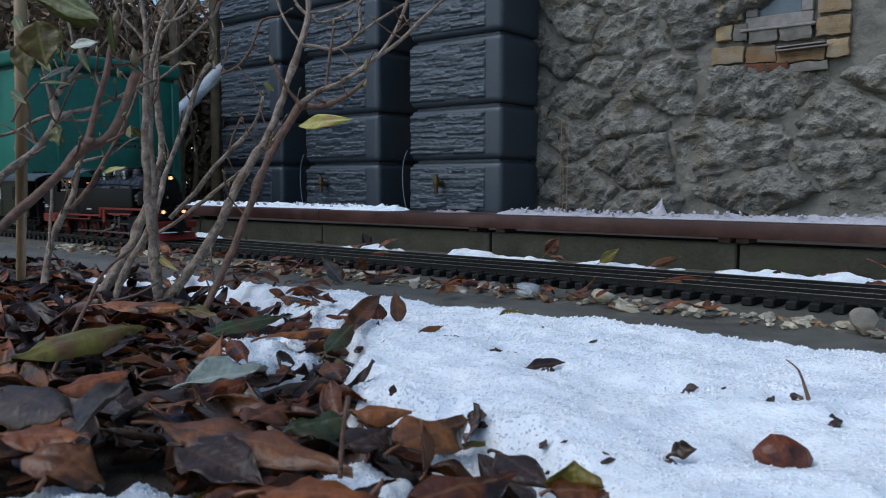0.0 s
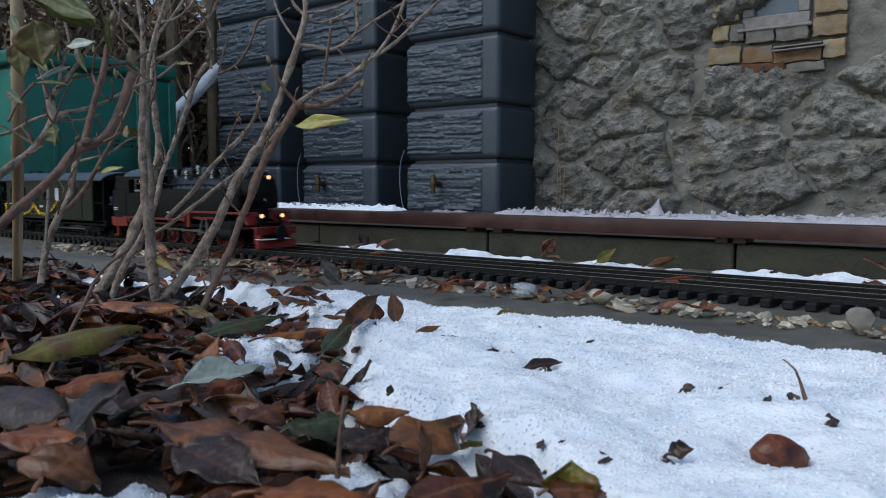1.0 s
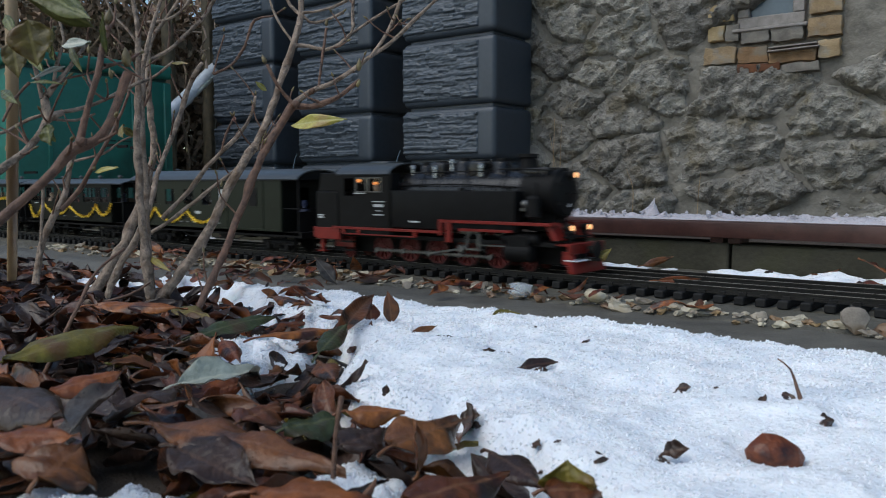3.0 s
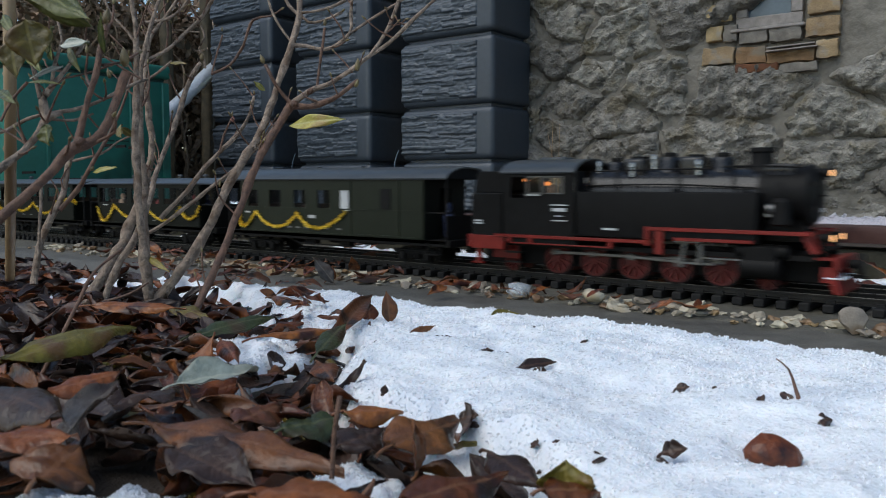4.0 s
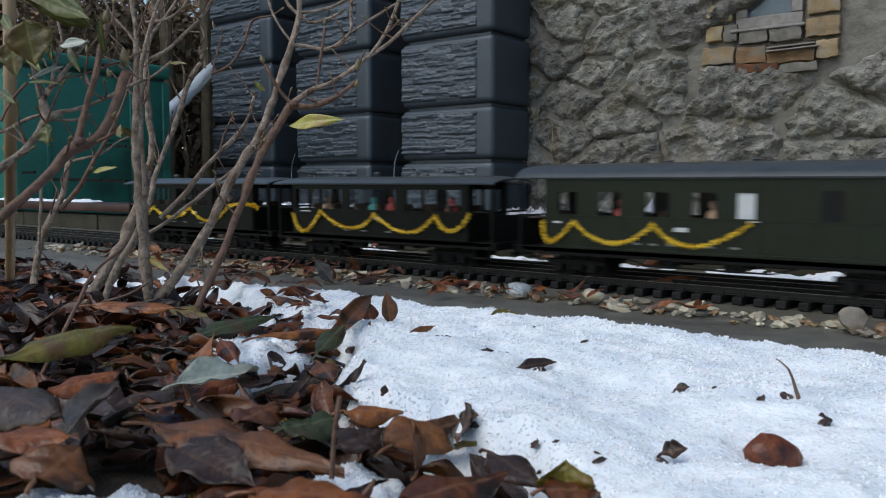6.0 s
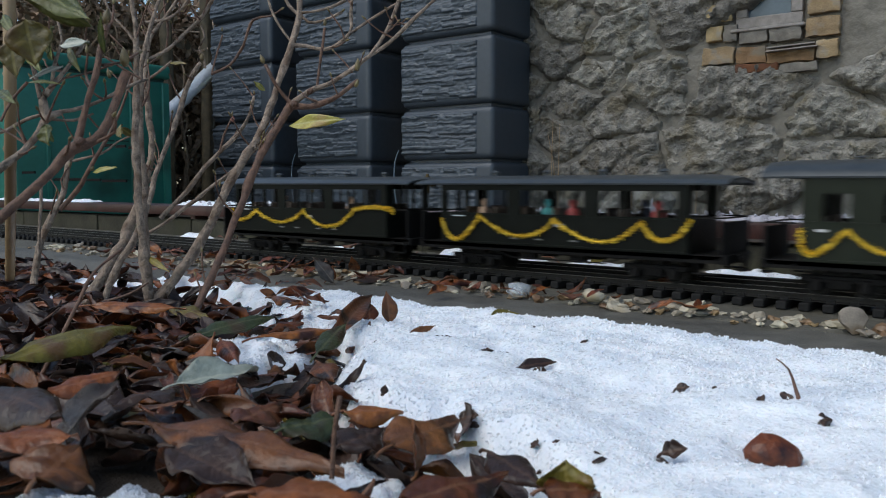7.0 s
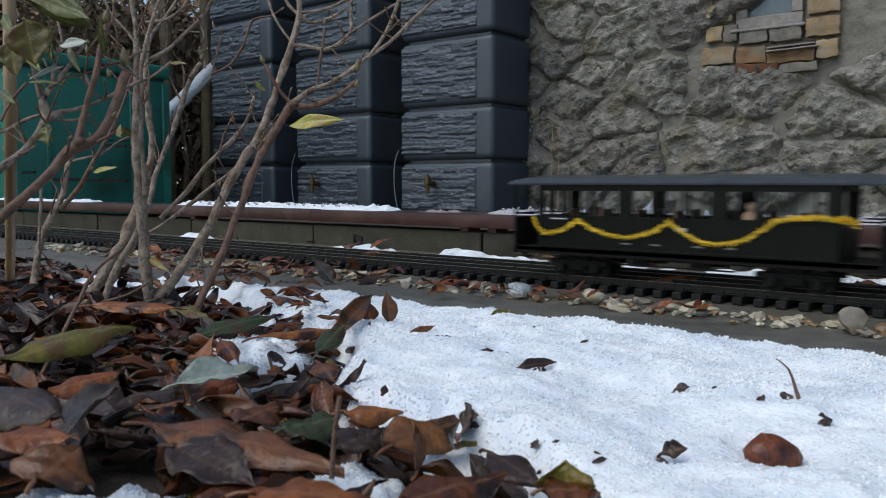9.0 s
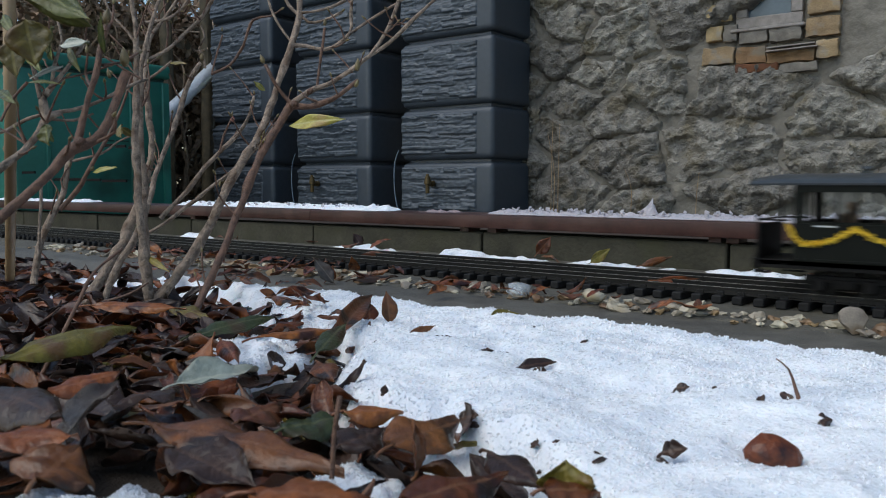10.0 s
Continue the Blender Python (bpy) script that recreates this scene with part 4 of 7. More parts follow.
    # domes and sand boxes with flat lids, a walkway rail, and the short wide chimney
    for x, r, h in ((-.052, .013, .160), (.024, .0150, .1655), (.094, .0150, .1640)):
        bm = lathe(bmesh.new(), ((r * 1.25, .140), (r, .148), (r, h - .007), (r * .86, h - .002), (r * .3, h)), "Z", (x, 0, 0), 22)
        part("steam_dome", bm, "gloss", boiler)
        part("dome_cap", lathe(bmesh.new(), ((r * .62, h - .0015), (r * .62, h + .0035), (r * .3, h + .0045)), "Z", (x, 0, 0), 14), "blackmatt", boiler)
    for x0, x1, top in ((-.032, -.004, .1625), (.044, .074, .1635)):
        bm = boxed(x0, x1, -.0215, .0215, .136, top, bevel=.005, segments=3)
        part("sand_dome", bm, "gloss", boiler)
        part("sand_lid", boxed(x0 + .006, x1 - .006, -.012, .012, top - .001, top + .003, bevel=.001), "blackmatt", boiler)
    bm = lathe(bmesh.new(), ((.017, .144), (.0135, .150), (.0130, .166), (.0155, .168), (.0155, .1730), (.0115, .1730), (.011, .156)), "Z", (.141, 0, 0), 22, caps=False)
    part("chimney", bm, "blackmatt", smokebox)
    bm = boxed(.150, .188, -.026, .026, .138, .1530, bevel=.005, segments=2)
    part("feed_heater", bm, "gloss", smokebox)
    for x, y, z in ((-.018, -.024, .150), (.007, -.012, .160), (.071, -.024, .152), (-.072, -.014, .152)):
        bm = lathe(bmesh.new(), ((.0028, z - .012), (.0022, z), (.0038, z + .001), (.0034, z + .006), (.001, z + .008)), "Z", (x, y, 0), 10)
        part("safety_valve", bm, "steel", boiler, "bright metal valve")
    for s in KITS:
        for points, r in ((((-.08, s * .0345, .126), (.03, s * .0365, .128), (.146, s * .0365, .124)), .0012),
                          (((.036, s * .012, .156), (.050, s * .036, .134), (.050, s * .038, .119)), .0011),
                          (((-.044, s * .012, .150), (-.036, s * .036, .134), (-.036, s * .038, .119)), .0011),
                          (((.110, s * .012, .152), (.118, s * .036, .134), (.120, s * .038, .119)), .0011),
                          (((.172, s * .031, .130), (.178, s * .039, .110), (.180, s * .039, .076)), .0022),
                          (((.100, s * .020, .1500), (.150, s * .030, .1505), (.196, s * .026, .1480)), .0010),
                          (((-.070, s * .027, .1455), (.02, s * .028, .1475), (.09, s * .027, .1475)), .0010)):
            part("pipe", tube(bmesh.new(), points, (r,) * 3, 6), "blackmatt", boiler)
        part("air_pump", lathe(bmesh.new(), ((.008, .080), (.0105, .082), (.0105, .108), (.006, .112)), "Z", (.178, s * .045, 0), 14), "blackmatt", boiler)
        part("pump_valve", lathe(bmesh.new(), ((.006, 0), (.006, .006), (.004, .008)), "X", (.164, s * .0485, .100), 12), "rodsteel", boiler)
        part("pump_flange", boxed(.162, .168, s * .0485 - .004, s * .0485 + .004, .090, .094), "rodsteel", boiler)
        # steps up to the footplate
        for z in (.016, .030):
            part("cab_step", boxed(-.198, -.172, *sorted((s * .046, s * .056)), z, z + .002), "blackmatt", l)
        for x in (-.197, -.174):
            part("step_hanger", boxed(x - .001, x + .001, s * .053 - .001, s * .053 + .001, .0325, .0460), "blackmatt", l)
    # front beam, plough, buffers and lamps
    bm = bmesh.new()
    box(bm, .236, .242, -.050, .050, .031, .046, bevel=.001)
    box(bm, .205, .238, -.044, .044, .042, .045)
    part("front_beam", bm, "red", l)
    bm = bmesh.new()
    prism(bm, ((.238, .004), (.246, .004), (.240, .020), (.232, .020)), -.048, .048, bevel=.0008)
    for s in KITS:
        box(bm, .222, .240, s * .036 - .002, s * .036 + .002, .016, .034)
    part("rail_plough", bm, "red", l, "red track clearing plough")
    part("snow_crust", boxed(.226, .246, -.04, .03, .0205, .0225, bevel=.0009), "snow", l)
    bm = bmesh.new()
    lathe(bm, ((.005, .242), (.005, .252), (.013, .254), (.013, .258)), "X", (0, 0, .036), 16)
    box(bm, .242, .262, -.004, .004, .020, .024)
    part("front_coupler", bm, "blackmatt", l)
    part("rear_beam", boxed(-.266, -.258, -W, W, .036, .0545, bevel=.001), "red", l)
    part("rear_skirt", boxed(-.2575, -.200, -W - .0012, W + .0012, .034, .054, bevel=.0008), "red", l)
    for s in KITS:
        bm = boxed(-.250, -.244, s * .050 - .003, s * .050 + .003, .012, .042)
        box(bm, -.256, -.238, s * .052 - .005, s * .052 + .005, .012, .014)
        part("rear_step", bm, "red", l)
        part("truck_frame", boxed(-.235, -.190, s * .030 - .002, s * .030 + .002, .020, .044), "red", l)
    for x, y, z, r in ((.2195, 0, .1415, .0043), (.2285, -.0255, .0665, .0043), (.2285, .0255, .0665, .0043)):
        bm = lathe(bmesh.new(), ((r * .7, -.014), (r * 1.15, -.010), (r * 1.25, 0), (r * 1.05, .001)), "X", (x, y, z), 18)
        box(bm, x - .012, x - .004, y - .003, y + .003, z - r * 1.9, z - r * .8)
        if z > .1:
            box(bm, x - .022, x - .006, y - .003, y + .003, z - r * 1.9, z - r * 1.4)
        lamp = part("headlight", bm, "blackmatt", l, "round headlight, lit warm")
        part("lens", lathe(bmesh.new(), ((r, .0005), (r * .8, .0022), (r * .2, .003)), "X", (x, y, z), 16), "lamp", lamp)
    bm = bmesh.new()
    box(bm, .205, .228, -.036, .036, .0525, .0545)
    for s in KITS:
        box(bm, .206, .226, s * .0255 - .002, s * .0255 + .002, .040, .058)
    part("lamp_bracket", bm, "blackmatt", l)
    # cylinders and slide bars
    for s in KITS:
        y = s * .046
        bm = lathe(bmesh.new(), ((.008, .134), (.0135, .136), (.0135, .178), (.008, .182)), "X", (0, y, .030), 20)
        lathe(bm, ((.005, .128), (.0085, .130), (.0085, .186), (.005, .190)), "X", (0, y, .0495), 16)
        box(bm, .138, .176, y - .010, y + .010, .030, .056, bevel=.002)
        part("cylinder", bm, "black", l)
        bm = bmesh.new()
        box(bm, .085, .136, y - .002, y + .002, .0365, .0385)
        box(bm, .082, .088, y - .004, y + .004, .028, .056, bevel=.001)
        box(bm, .050, .085, y - .0015, y + .0015, .0555, .0575)
        made = bmesh.ops.create_cube(bm, size=1)["verts"]
        bmesh.ops.transform(bm, verts=made, matrix=Matrix.Translation((.062, y, .043)) @ Matrix.Rotation(radians(12), 4, "Y") @ Matrix.Diagonal((.004, .003, .03, 1)))
        part("slide_bar", bm, "rodsteel", l)
    # wheels
    put_wheels(l, [(x, DRIVER_R) for x in DRIVERS], DRIVER_R, "wheelred", 10, "blackmatt", CRANK)
    put_wheels(l, ((-.205, .0135), (.160, .0135)), .0135, "wheelred", 7, "blackmatt")
    for s in KITS:
        bm = bmesh.new()
        box(bm, DRIVERS[0], DRIVERS[-1], -.0012, .0012, -.0021, .0021, bevel=.0005)
        for x in DRIVERS:
            lathe(bm, ((.0042, -.0016), (.0042, .0016)), "Y", (x, 0, 0), 12)
        RODS.append((part("coupling_rod", bm, "rodsteel", l), s * .0320, "coupling"))
        bm = boxed(0, .072, -.0012, .0012, -.0019, .0019, bevel=.0005)
        lathe(bm, ((.0046, -.0016), (.0046, .0016)), "Y", (0, 0, 0), 12)
        lathe(bm, ((.0036, -.0016), (.0036, .0016)), "Y", (.072, 0, 0), 12)
        RODS.append((part("main_rod", bm, "rodsteel", l), s * .0365, "main"))
        bm = boxed(-.006, .004, -.004, .004, -.006, .006, bevel=.001)
        box(bm, .0, .040, -.0014, .0014, -.0014, .0014)
        RODS.append((part("crosshead", bm, "rodsteel", l), s * .0440, "cross"))
    # plates and lettering
    bars(l, "number_plate", -.110, .099, -W - .0006, .026, .0016)
    bars(l, "number_plate", -.110, .091, -W - .0006, .021, .0045)
    bars(l, "lettering", -.110, .084, -W - .0006, .012, .0014)
    bars(l, "lettering", -.110, .0775, -W - .0006, .022, .0015)
    bars(l, "lettering", -.245, .074, -W - .0006, .014, .0022, 2)
    bars(l, "lettering", -.034, .068, -W - .0006, .020, .0026)
    toy_figure(cab, -.135, -.034, .070, "toyskin", .058)
    return l


LOCO_X, BAG_X, CAR2_X, CAR3_X = -.110, -.702, -1.236, -1.736
locomotive = build_locomotive(LOCO_X)
baggage = build_baggage_coach(BAG_X)
saloon_front = build_saloon_coach(CAR2_X, "black-green model saloon coach with gold tinsel, behind the baggage coach", 1,
                                  (((-.190, .077), (-.162, .046), (-.120, .081)), ((-.120, .081), (-.048, .055), (.006, .079)), ((.006, .079), (.076, .052), (.133, .080)), ((.133, .080), (.164, .057), (.200, .084))),
                                  ((-.13, -.03, "toyskin"), (-.02, -.03, "toyteal"), (.02, -.03, "toyred"), (.10, .03, "toyblue"), (.145, -.03, "toyred")))
saloon_last = build_saloon_coach(CAR3_X, "black-green model saloon coach with gold tinsel, last in the train", 1,
                                 (((-.198, .082), (-.175, .061), (-.129, .080)), ((-.129, .080), (-.062, .060), (-.001, .081)), ((-.001, .081), (.062, .056), (.125, .086)), ((.125, .086), (.165, .0905), (.195, .089)), ((.195, .089), (.204, .088), (.211, .083))),
                                 ((-.15, .03, "toyskin"), (.09, -.03, "toyskin")))


# ---- snow ----
PATCHES = ((-.47, .345, .022, .022), (-.66, .40, .03, .02), (-.90, .50, .05, .022), (-1.16, .60, .08, .02), (-1.12, .52, .05, .024), (-.35, .33, .018, .018), (-.385, .185, .062, .026), (-.285, .285, .032, .03), (-.60, .475, .062, .034), (-.53, .385, .034, .032), (-.80, .60, .07, .018), (-1.05, .66, .10, .016), (-.43, .30, .02, .02),
           (-0.569, 0.477, .036, .03), (-0.550, 0.426, .026, .026), (-1.288, 0.703, .06, .024), (-1.254, 0.840, .06, .024), (-0.852, 0.795, .05, .028), (-.331, .176, .050, .021), (-.305, .190, .040, .020), (-.350, .160, .050, .022), (-.246, .262, .022, .028), (-.390, .221, .018, .026))


# hollows melted round what lies on the snow: x, y, radius, depth
DENTS = ((-.113, .453, .040, .009), (-.165, .418, .022, .007), (-.38, .571, .026, .006), (-.33, .547, .024, .006), (-.228, .556, .030, .006), (-.150, .556, .030, .007), (-.10, .53, .016, .005), (-.46, .60, .03, .005), (-.215, .40, .018, .004))


def snow_height(x, y):
    soft = fbm(x * 7, y * 7, 1.5)
    s = y - leaf_edge(x) + .03 * noise.noise(Vector((x * 14, y * 14, 3))) + .012 * noise.noise(Vector((x * 45, y * 45, 8)))
    t = min(1, max(0, (s + .014) / .060))
    t = t * t * (3 - 2 * t)
    far = 0.779 + 0.067 * max(-.25, x + .45) + .004 * noise.noise(Vector((x * 18, 5, 0))) + .005 * noise.noise(Vector((x * 90, 2, 0)))
    e = min(1, max(0, (far - y) / .018)) ** .5
    z = -.052 + t * e * (.036 + .006 * soft)
    for px, py, r, h in PATCHES:
        d = math.hypot(x - px, y - py) / (r * (1 + .5 * noise.noise(Vector((x * 25, y * 25, px)))))
        if d < 1:
            z = max(z, -.05 + h * (1 - d * d) ** .45 * (.85 + .3 * noise.noise(Vector((x * 60, y * 60, 4)))) + .005 * soft)
    # dents and single coarse grains
    z -= .0045 * max(0, noise.noise(Vector((x * 13, y * 17, 6))) - .25)
    for px, py, r, h in DENTS:
        d = math.hypot(x - px, y - py) / r
        if d < 1:
            z -= h * (1 - d * d) ** 2
    z += .0085 * min(1, max(.15, (far - y) * 5)) * noise.noise(Vector((x * 9, y * 11, 2))) + .0034 * noise.noise(Vector((x * 26, y * 30, 7)))
    z += .0017 * noise.noise(Vector((x * 75, y * 75, 0))) + .0011 * noise.noise(Vector((x * 180, y * 180, 3)))
    return z


ob = new("snow_cover", grid_mesh("snow_cover", "snow", steps(-1.35, .30, .0036), steps(.14, .86, .0036), snow_height, lambda x, y, z: z > -.047))
tagged(ob, "wet granular white snow lying on the ground", "snow", kind="stuff")


side = new("snow_cover", grid_mesh("snow_cover_side", "snow", steps(.296, 1.9, .02), steps(.1, .94, .014), snow_height, lambda x, y, z: z > -.047))
tagged(side, "wet granular white snow lying on the ground", "snow", kind="stuff")
grain_bm = bmesh.new()
rng = random.Random(90)
count = 0
while count < 24000:
    x, y = rng.uniform(-.85, .05), rng.uniform(.17, .83)
    if count % 4 == 0:
        px, py, r, _ = PATCHES[rng.randrange(len(PATCHES))]
        x, y = rng.gauss(px, r * .6), rng.gauss(py, r * .6)
    elif count % 4 == 1:
        y = leaf_edge(x) + abs(rng.gauss(0, .05))
    if y < leaf_edge(x) - .3:
        continue
    z = snow_height(x, y)
    if z < -.046:
        continue
    count += 1
    r = rng.uniform(.0004, .0012) * (.8 if y < .38 else 1 if y < .55 else 1.4)
    turn = Euler((rng.uniform(0, 3), rng.uniform(0, 3), 0)).to_matrix()
    c = Vector((x, y, z + r * .35))
    six = [grain_bm.verts.new(c + turn @ Vector(v) * r * rng.uniform(.7, 1.3)) for v in ((1, 0, 0), (0, 1, 0), (-1, 0, 0), (0, -1, 0), (0, 0, 1), (0, 0, -1))]
    for i in range(4):
        grain_bm.faces.new((six[i], six[(i + 1) % 4], six[4]))
        grain_bm.faces.new((six[(i + 1) % 4], six[i], six[5]))
tagged(part("snow_grains", grain_bm, "snow", smooth=0), "loose coarse icy grains on the snow", "snow grains", kind="stuff")


def strip_height(x, y):
    m = fbm(x * 5, y * 9, 12) + .5 * noise.noise(Vector((x * 2.3, 4, 1)))
    amount = m * 1.6 + (.75 if x > -1.0 else -.45)
    wall = min(1, max(0, 1 - abs(y - 1.275) / .085) * 2.2)
    z = -.026 + .021 * max(0, min(1, amount)) * wall
    return z + .0016 * noise.noise(Vector((x * 150, y * 150, 0))) + .003 * noise.noise(Vector((x * 50, y * 50, 0)))


ob = new("snow_strip", grid_mesh("snow_strip", "snow", steps(-2.6, .35, .006), steps(1.17, 1.35, .006), strip_height, lambda x, y, z: z > -.0195))
tagged(ob, "strip of old snow between the track and the kerb", "snow", kind="stuff")


def slush_height(x, y):
    amount = max(0, noise.noise(Vector((x * 2.2, 3, 7))) * .5 + .5)
    if -2.15 < x < -1.22:
        amount = .75 + .25 * noise.noise(Vector((x * 9, 1, 2)))
    if -1.22 <= x < -1.0:
        amount = .12
    side = max(0, 1 - abs(y - 1.42) / .046) ** .45
    return .0605 + side * (.006 + .013 * amount) + .006 * noise.noise(Vector((x * 45, y * 45, 1))) * side + .0040 * noise.noise(Vector((x * 130, y * 130, 6))) * side


for a, b, mat, word in ((-4.6, -2.6, "snow", "crusted white snow on the capping board"), (-2.1, -1.24, "snow", "crusted white snow on the capping board"), (-1.18, -1.04, "slush", "thin brownish slush on the capping board"), (-.985, .05, "icesnow", "glassy half-melted snow on the capping board"), (.08, .5, "slush", "thin brownish slush on the capping board")):
    ob = new("board_snow", grid_mesh("board_snow", mat, steps(a, b, .004), steps(1.372, 1.458, .004),
                                     lambda x, y: slush_height(x, y) - .016 * max(0, 1 - min(x - a, b - x) / .03), lambda x, y, z: z > .0645))
    tagged(ob, word, "snow", kind="stuff")


def lump_bm(size, seed, sharp=.35, flat=.7):
    bm = bmesh.new()
    bmesh.ops.create_icosphere(bm, subdivisions=2, radius=1)
    rng = random.Random(seed)
    off = Vector((rng.uniform(0, 50), rng.uniform(0, 50), rng.uniform(0, 50)))
    sx, sy, sz = rng.uniform(.8, 1.3), rng.uniform(.7, 1.0), rng.uniform(flat * .8, flat * 1.1)
    for v in bm.verts:
        k = 1 + sharp * noise.noise(v.co * 1.3 + off) + sharp * .4 * noise.noise(v.co * 3.5 + off)
        v.co = Vector((v.co.x * sx, v.co.y * sy, v.co.z * sz)) * k * size
    return bm


rng = random.Random(21)
LUMPS = [mesh_of("ice_lump", lump_bm(.0055, 300 + i, .9), "icesnow", 0) for i in range(6)]
for i in range(150):
    x = rng.uniform(-.95, .0) if i % 3 else rng.uniform(-2.0, -1.28)
    ob = shared("ice_lump", LUMPS[i % 6], None, Matrix.LocRotScale((x, rng.uniform(1.385, 1.45), .0735 + rng.uniform(-.002, .004)), Euler((rng.uniform(0, 6), rng.uniform(0, 6), 0)), [rng.uniform(.3, .95)] * 3))
    tagged(ob, "small glassy lump of ice on the board", "ice lump", "ice lumps")
bm = lump_bm(.013, 44, .9, 1.0)
for v in bm.verts:
    k = max(.12, 1 - max(0, v.co.z + .004) / .022)
    v.co = Vector((v.co.x * k * 1.3 + v.co.z * .25, v.co.y * k, v.co.z * 1.45))
ob = part("ice_shard", bm, "icesnow", None, "", pose(-.612, 1.415, .0800, 0, 0, 20), 0)
tagged(ob, "upright translucent shard of ice on the board", "ice shard")


# ---- pebbles along the track ----
PEBBLES = [mesh_of("pebble", lump_bm(.0068, 60 + i, .95, .5), "pebblebrown" if i % 3 == 2 else "pebble", 28) for i in range(12)]
rng = random.Random(33)
spots = []
for i in range(620):
    x = rng.uniform(-1.9, .12)
    y = rng.gauss(.893, .016) if x > -.85 else rng.gauss(.900, .026)
    k = rng.uniform(.45, 1.2) if i % 4 else rng.uniform(1.2, 1.9)
    if not .858 < y < .965 or any(math.hypot(x - a, y - b) < .0068 * (k + c) * .85 for a, b, c in spots):
        continue
    spots.append((x, y, k))
    ob = shared("pebble", PEBBLES[i % 12], None, Matrix.LocRotScale((x, y, -.021 + .0030 * k), Euler((rng.uniform(-.3, .3), rng.uniform(-.3, .3), rng.uniform(0, 6))), (k, k, k)))
    tagged(ob, "brown river pebble beside the track" if i % 3 == 2 else "smooth cream river pebble beside the track", "pebble", "pebbles along the track")
tagged(part("ice_lump", lump_bm(.0125, 5, .8, .85), "ice", None, "", pose(-.556, .874, -.010), 180), "clear rounded lump of ice among the pebbles", "ice lump")
tagged(part("pebble", lump_bm(.0125, 8, .5, .8), "pebble", None, "", pose(-.452, .880, -.008), 180), "large cream pebble beside the track", "pebble", "pebbles along the track")
ob = part("stone_chip", lump_bm(.017, 18, .4, .4), "pebble", None, "", pose(-.163, .876, -.006, 62, 10, 30), 30)
tagged(ob, "grey flat stone chip leaning beside the track", "stone chip")


# ---- leaves ----
def leaf_bm(length, width, bend, cup, twist, seed, n=14, m=4):
    """The blade of a long leathery leaf: pointed oval, curled across and along its length, wavy at the rim."""
    bm = bmesh.new()
    line, x, z = [], 0.0, 0.0
    for i in range(n + 1):
        line.append((x, z))
        a = bend * (i / n - .45) + .18 * noise.noise(Vector((i * .5, seed, 0)))
        x += math.cos(a) * length / n
        z -= math.sin(a) * length / n
    rows = {1: [], -1: []}
    for i, (cx, cz) in enumerate(line):
        u = i / n
        half = width / 2 * (math.sin(math.pi * u ** .80) ** 1.05 * (1 - .25 * u ** 5) if 0 < u < 1 else .015)
        c = cup * (.65 + .7 * u) * (1 + .4 * noise.noise(Vector((u * 3, seed, 5))))
        c = c if abs(c) > .05 else .05
        t = twist * (u - .4)
        for s in (1, -1):
            row = []
            for j in range(-m, m + 1):
                w = j / m
                wave = .20 * width * abs(w) * noise.noise(Vector((u * 5, w + seed, seed * 3.1))) + .055 * width * noise.noise(Vector((u * 11, w * 5, seed)))
                y = half * math.sin(c * w) / c
                h = half * (1 - math.cos(c * w)) / c - .03 * width * max(0, 1 - abs(w) * 4) + wave
                row.append(bm.verts.new((cx, y * math.cos(t) - h * math.sin(t), cz + h * math.cos(t) + y * math.sin(t) + s * .00022)))
            rows[s].append(row)
    for s in (1, -1):
        for a, b in zip(rows[s], rows[s][1:]):
            for k in range(2 * m):
                f = (a[k], b[k], b[k + 1], a[k + 1])
                bm.faces.new(f if s < 0 else f[::-1])
    for i in range(n):
        for k in (0, 2 * m):
            bm.faces.new((rows[1][i][k], rows[1][i + 1][k], rows[-1][i + 1][k], rows[-1][i][k]))
    bmesh.ops.recalc_face_normals(bm, faces=bm.faces)
    return bm


def stalk_bm(length, bend=.2):
    return tube(bmesh.new(), ((-length * .16, 0, -.003), (-length * .08, 0, -.0005), (length * .05, 0, .0002 + bend * .002)), (.0011, .0010, .0007), 5)


def single_leaf(p0, p1, width, roll, cup, material, label, bend=.25, twist=.2, name="fallen_leaf", parent=None, facing=None):
    """A leaf from its stalk end to its tip; facing: the way that its upper side looks."""
    a, b = Vector(p0), Vector(p1)
    d = (b - a)
    turn = d.to_track_quat("X", "Z").to_matrix().to_4x4()
    if facing:
        ex = d.normalized()
        ey = Vector(facing).cross(ex).normalized()
        turn = Matrix((ex, ey, ex.cross(ey))).transposed().to_4x4()
    m = Matrix.Translation(a) @ turn @ pose(0, 0, 0, roll)
    ob = part(name, leaf_bm(d.length, width, bend, cup, twist, (p0[0] * 37 + p0[1] * 91) % 50), material, parent, "", m, 180)
    if parent is None:
        tagged(ob, label, "leaf", "single fallen leaves")
        part("stalk", stalk_bm(d.length), material, ob, "", None, 180)
    return ob


LEAF_KINDS = ("leafbrown", "leafdark", "leafred", "leafdark", "leafbrown", "leafdark", "leafolive", "leafbrown", "leafred", "leafdark", "leafbrown", "leafgrey")
rng = random.Random(5)
LEAVES = []
for i in range(24):
    length = rng.uniform(.048, .090)
    bm = leaf_bm(length, length * rng.uniform(.27, .40), rng.uniform(-.6, 1.0), rng.choice((-1, 1, 1)) * rng.uniform(.2, 1.5), rng.uniform(-.9, .9), i * 1.7)
    LEAVES.append(mesh_of("leaf", bm, LEAF_KINDS[i % len(LEAF_KINDS)], 180))
litter = empty("leaf_litter", pose(-.6, .4, -.046), "deep litter of wet brown and olive rhododendron leaves", "leaf litter")
placed = 0
pool = []
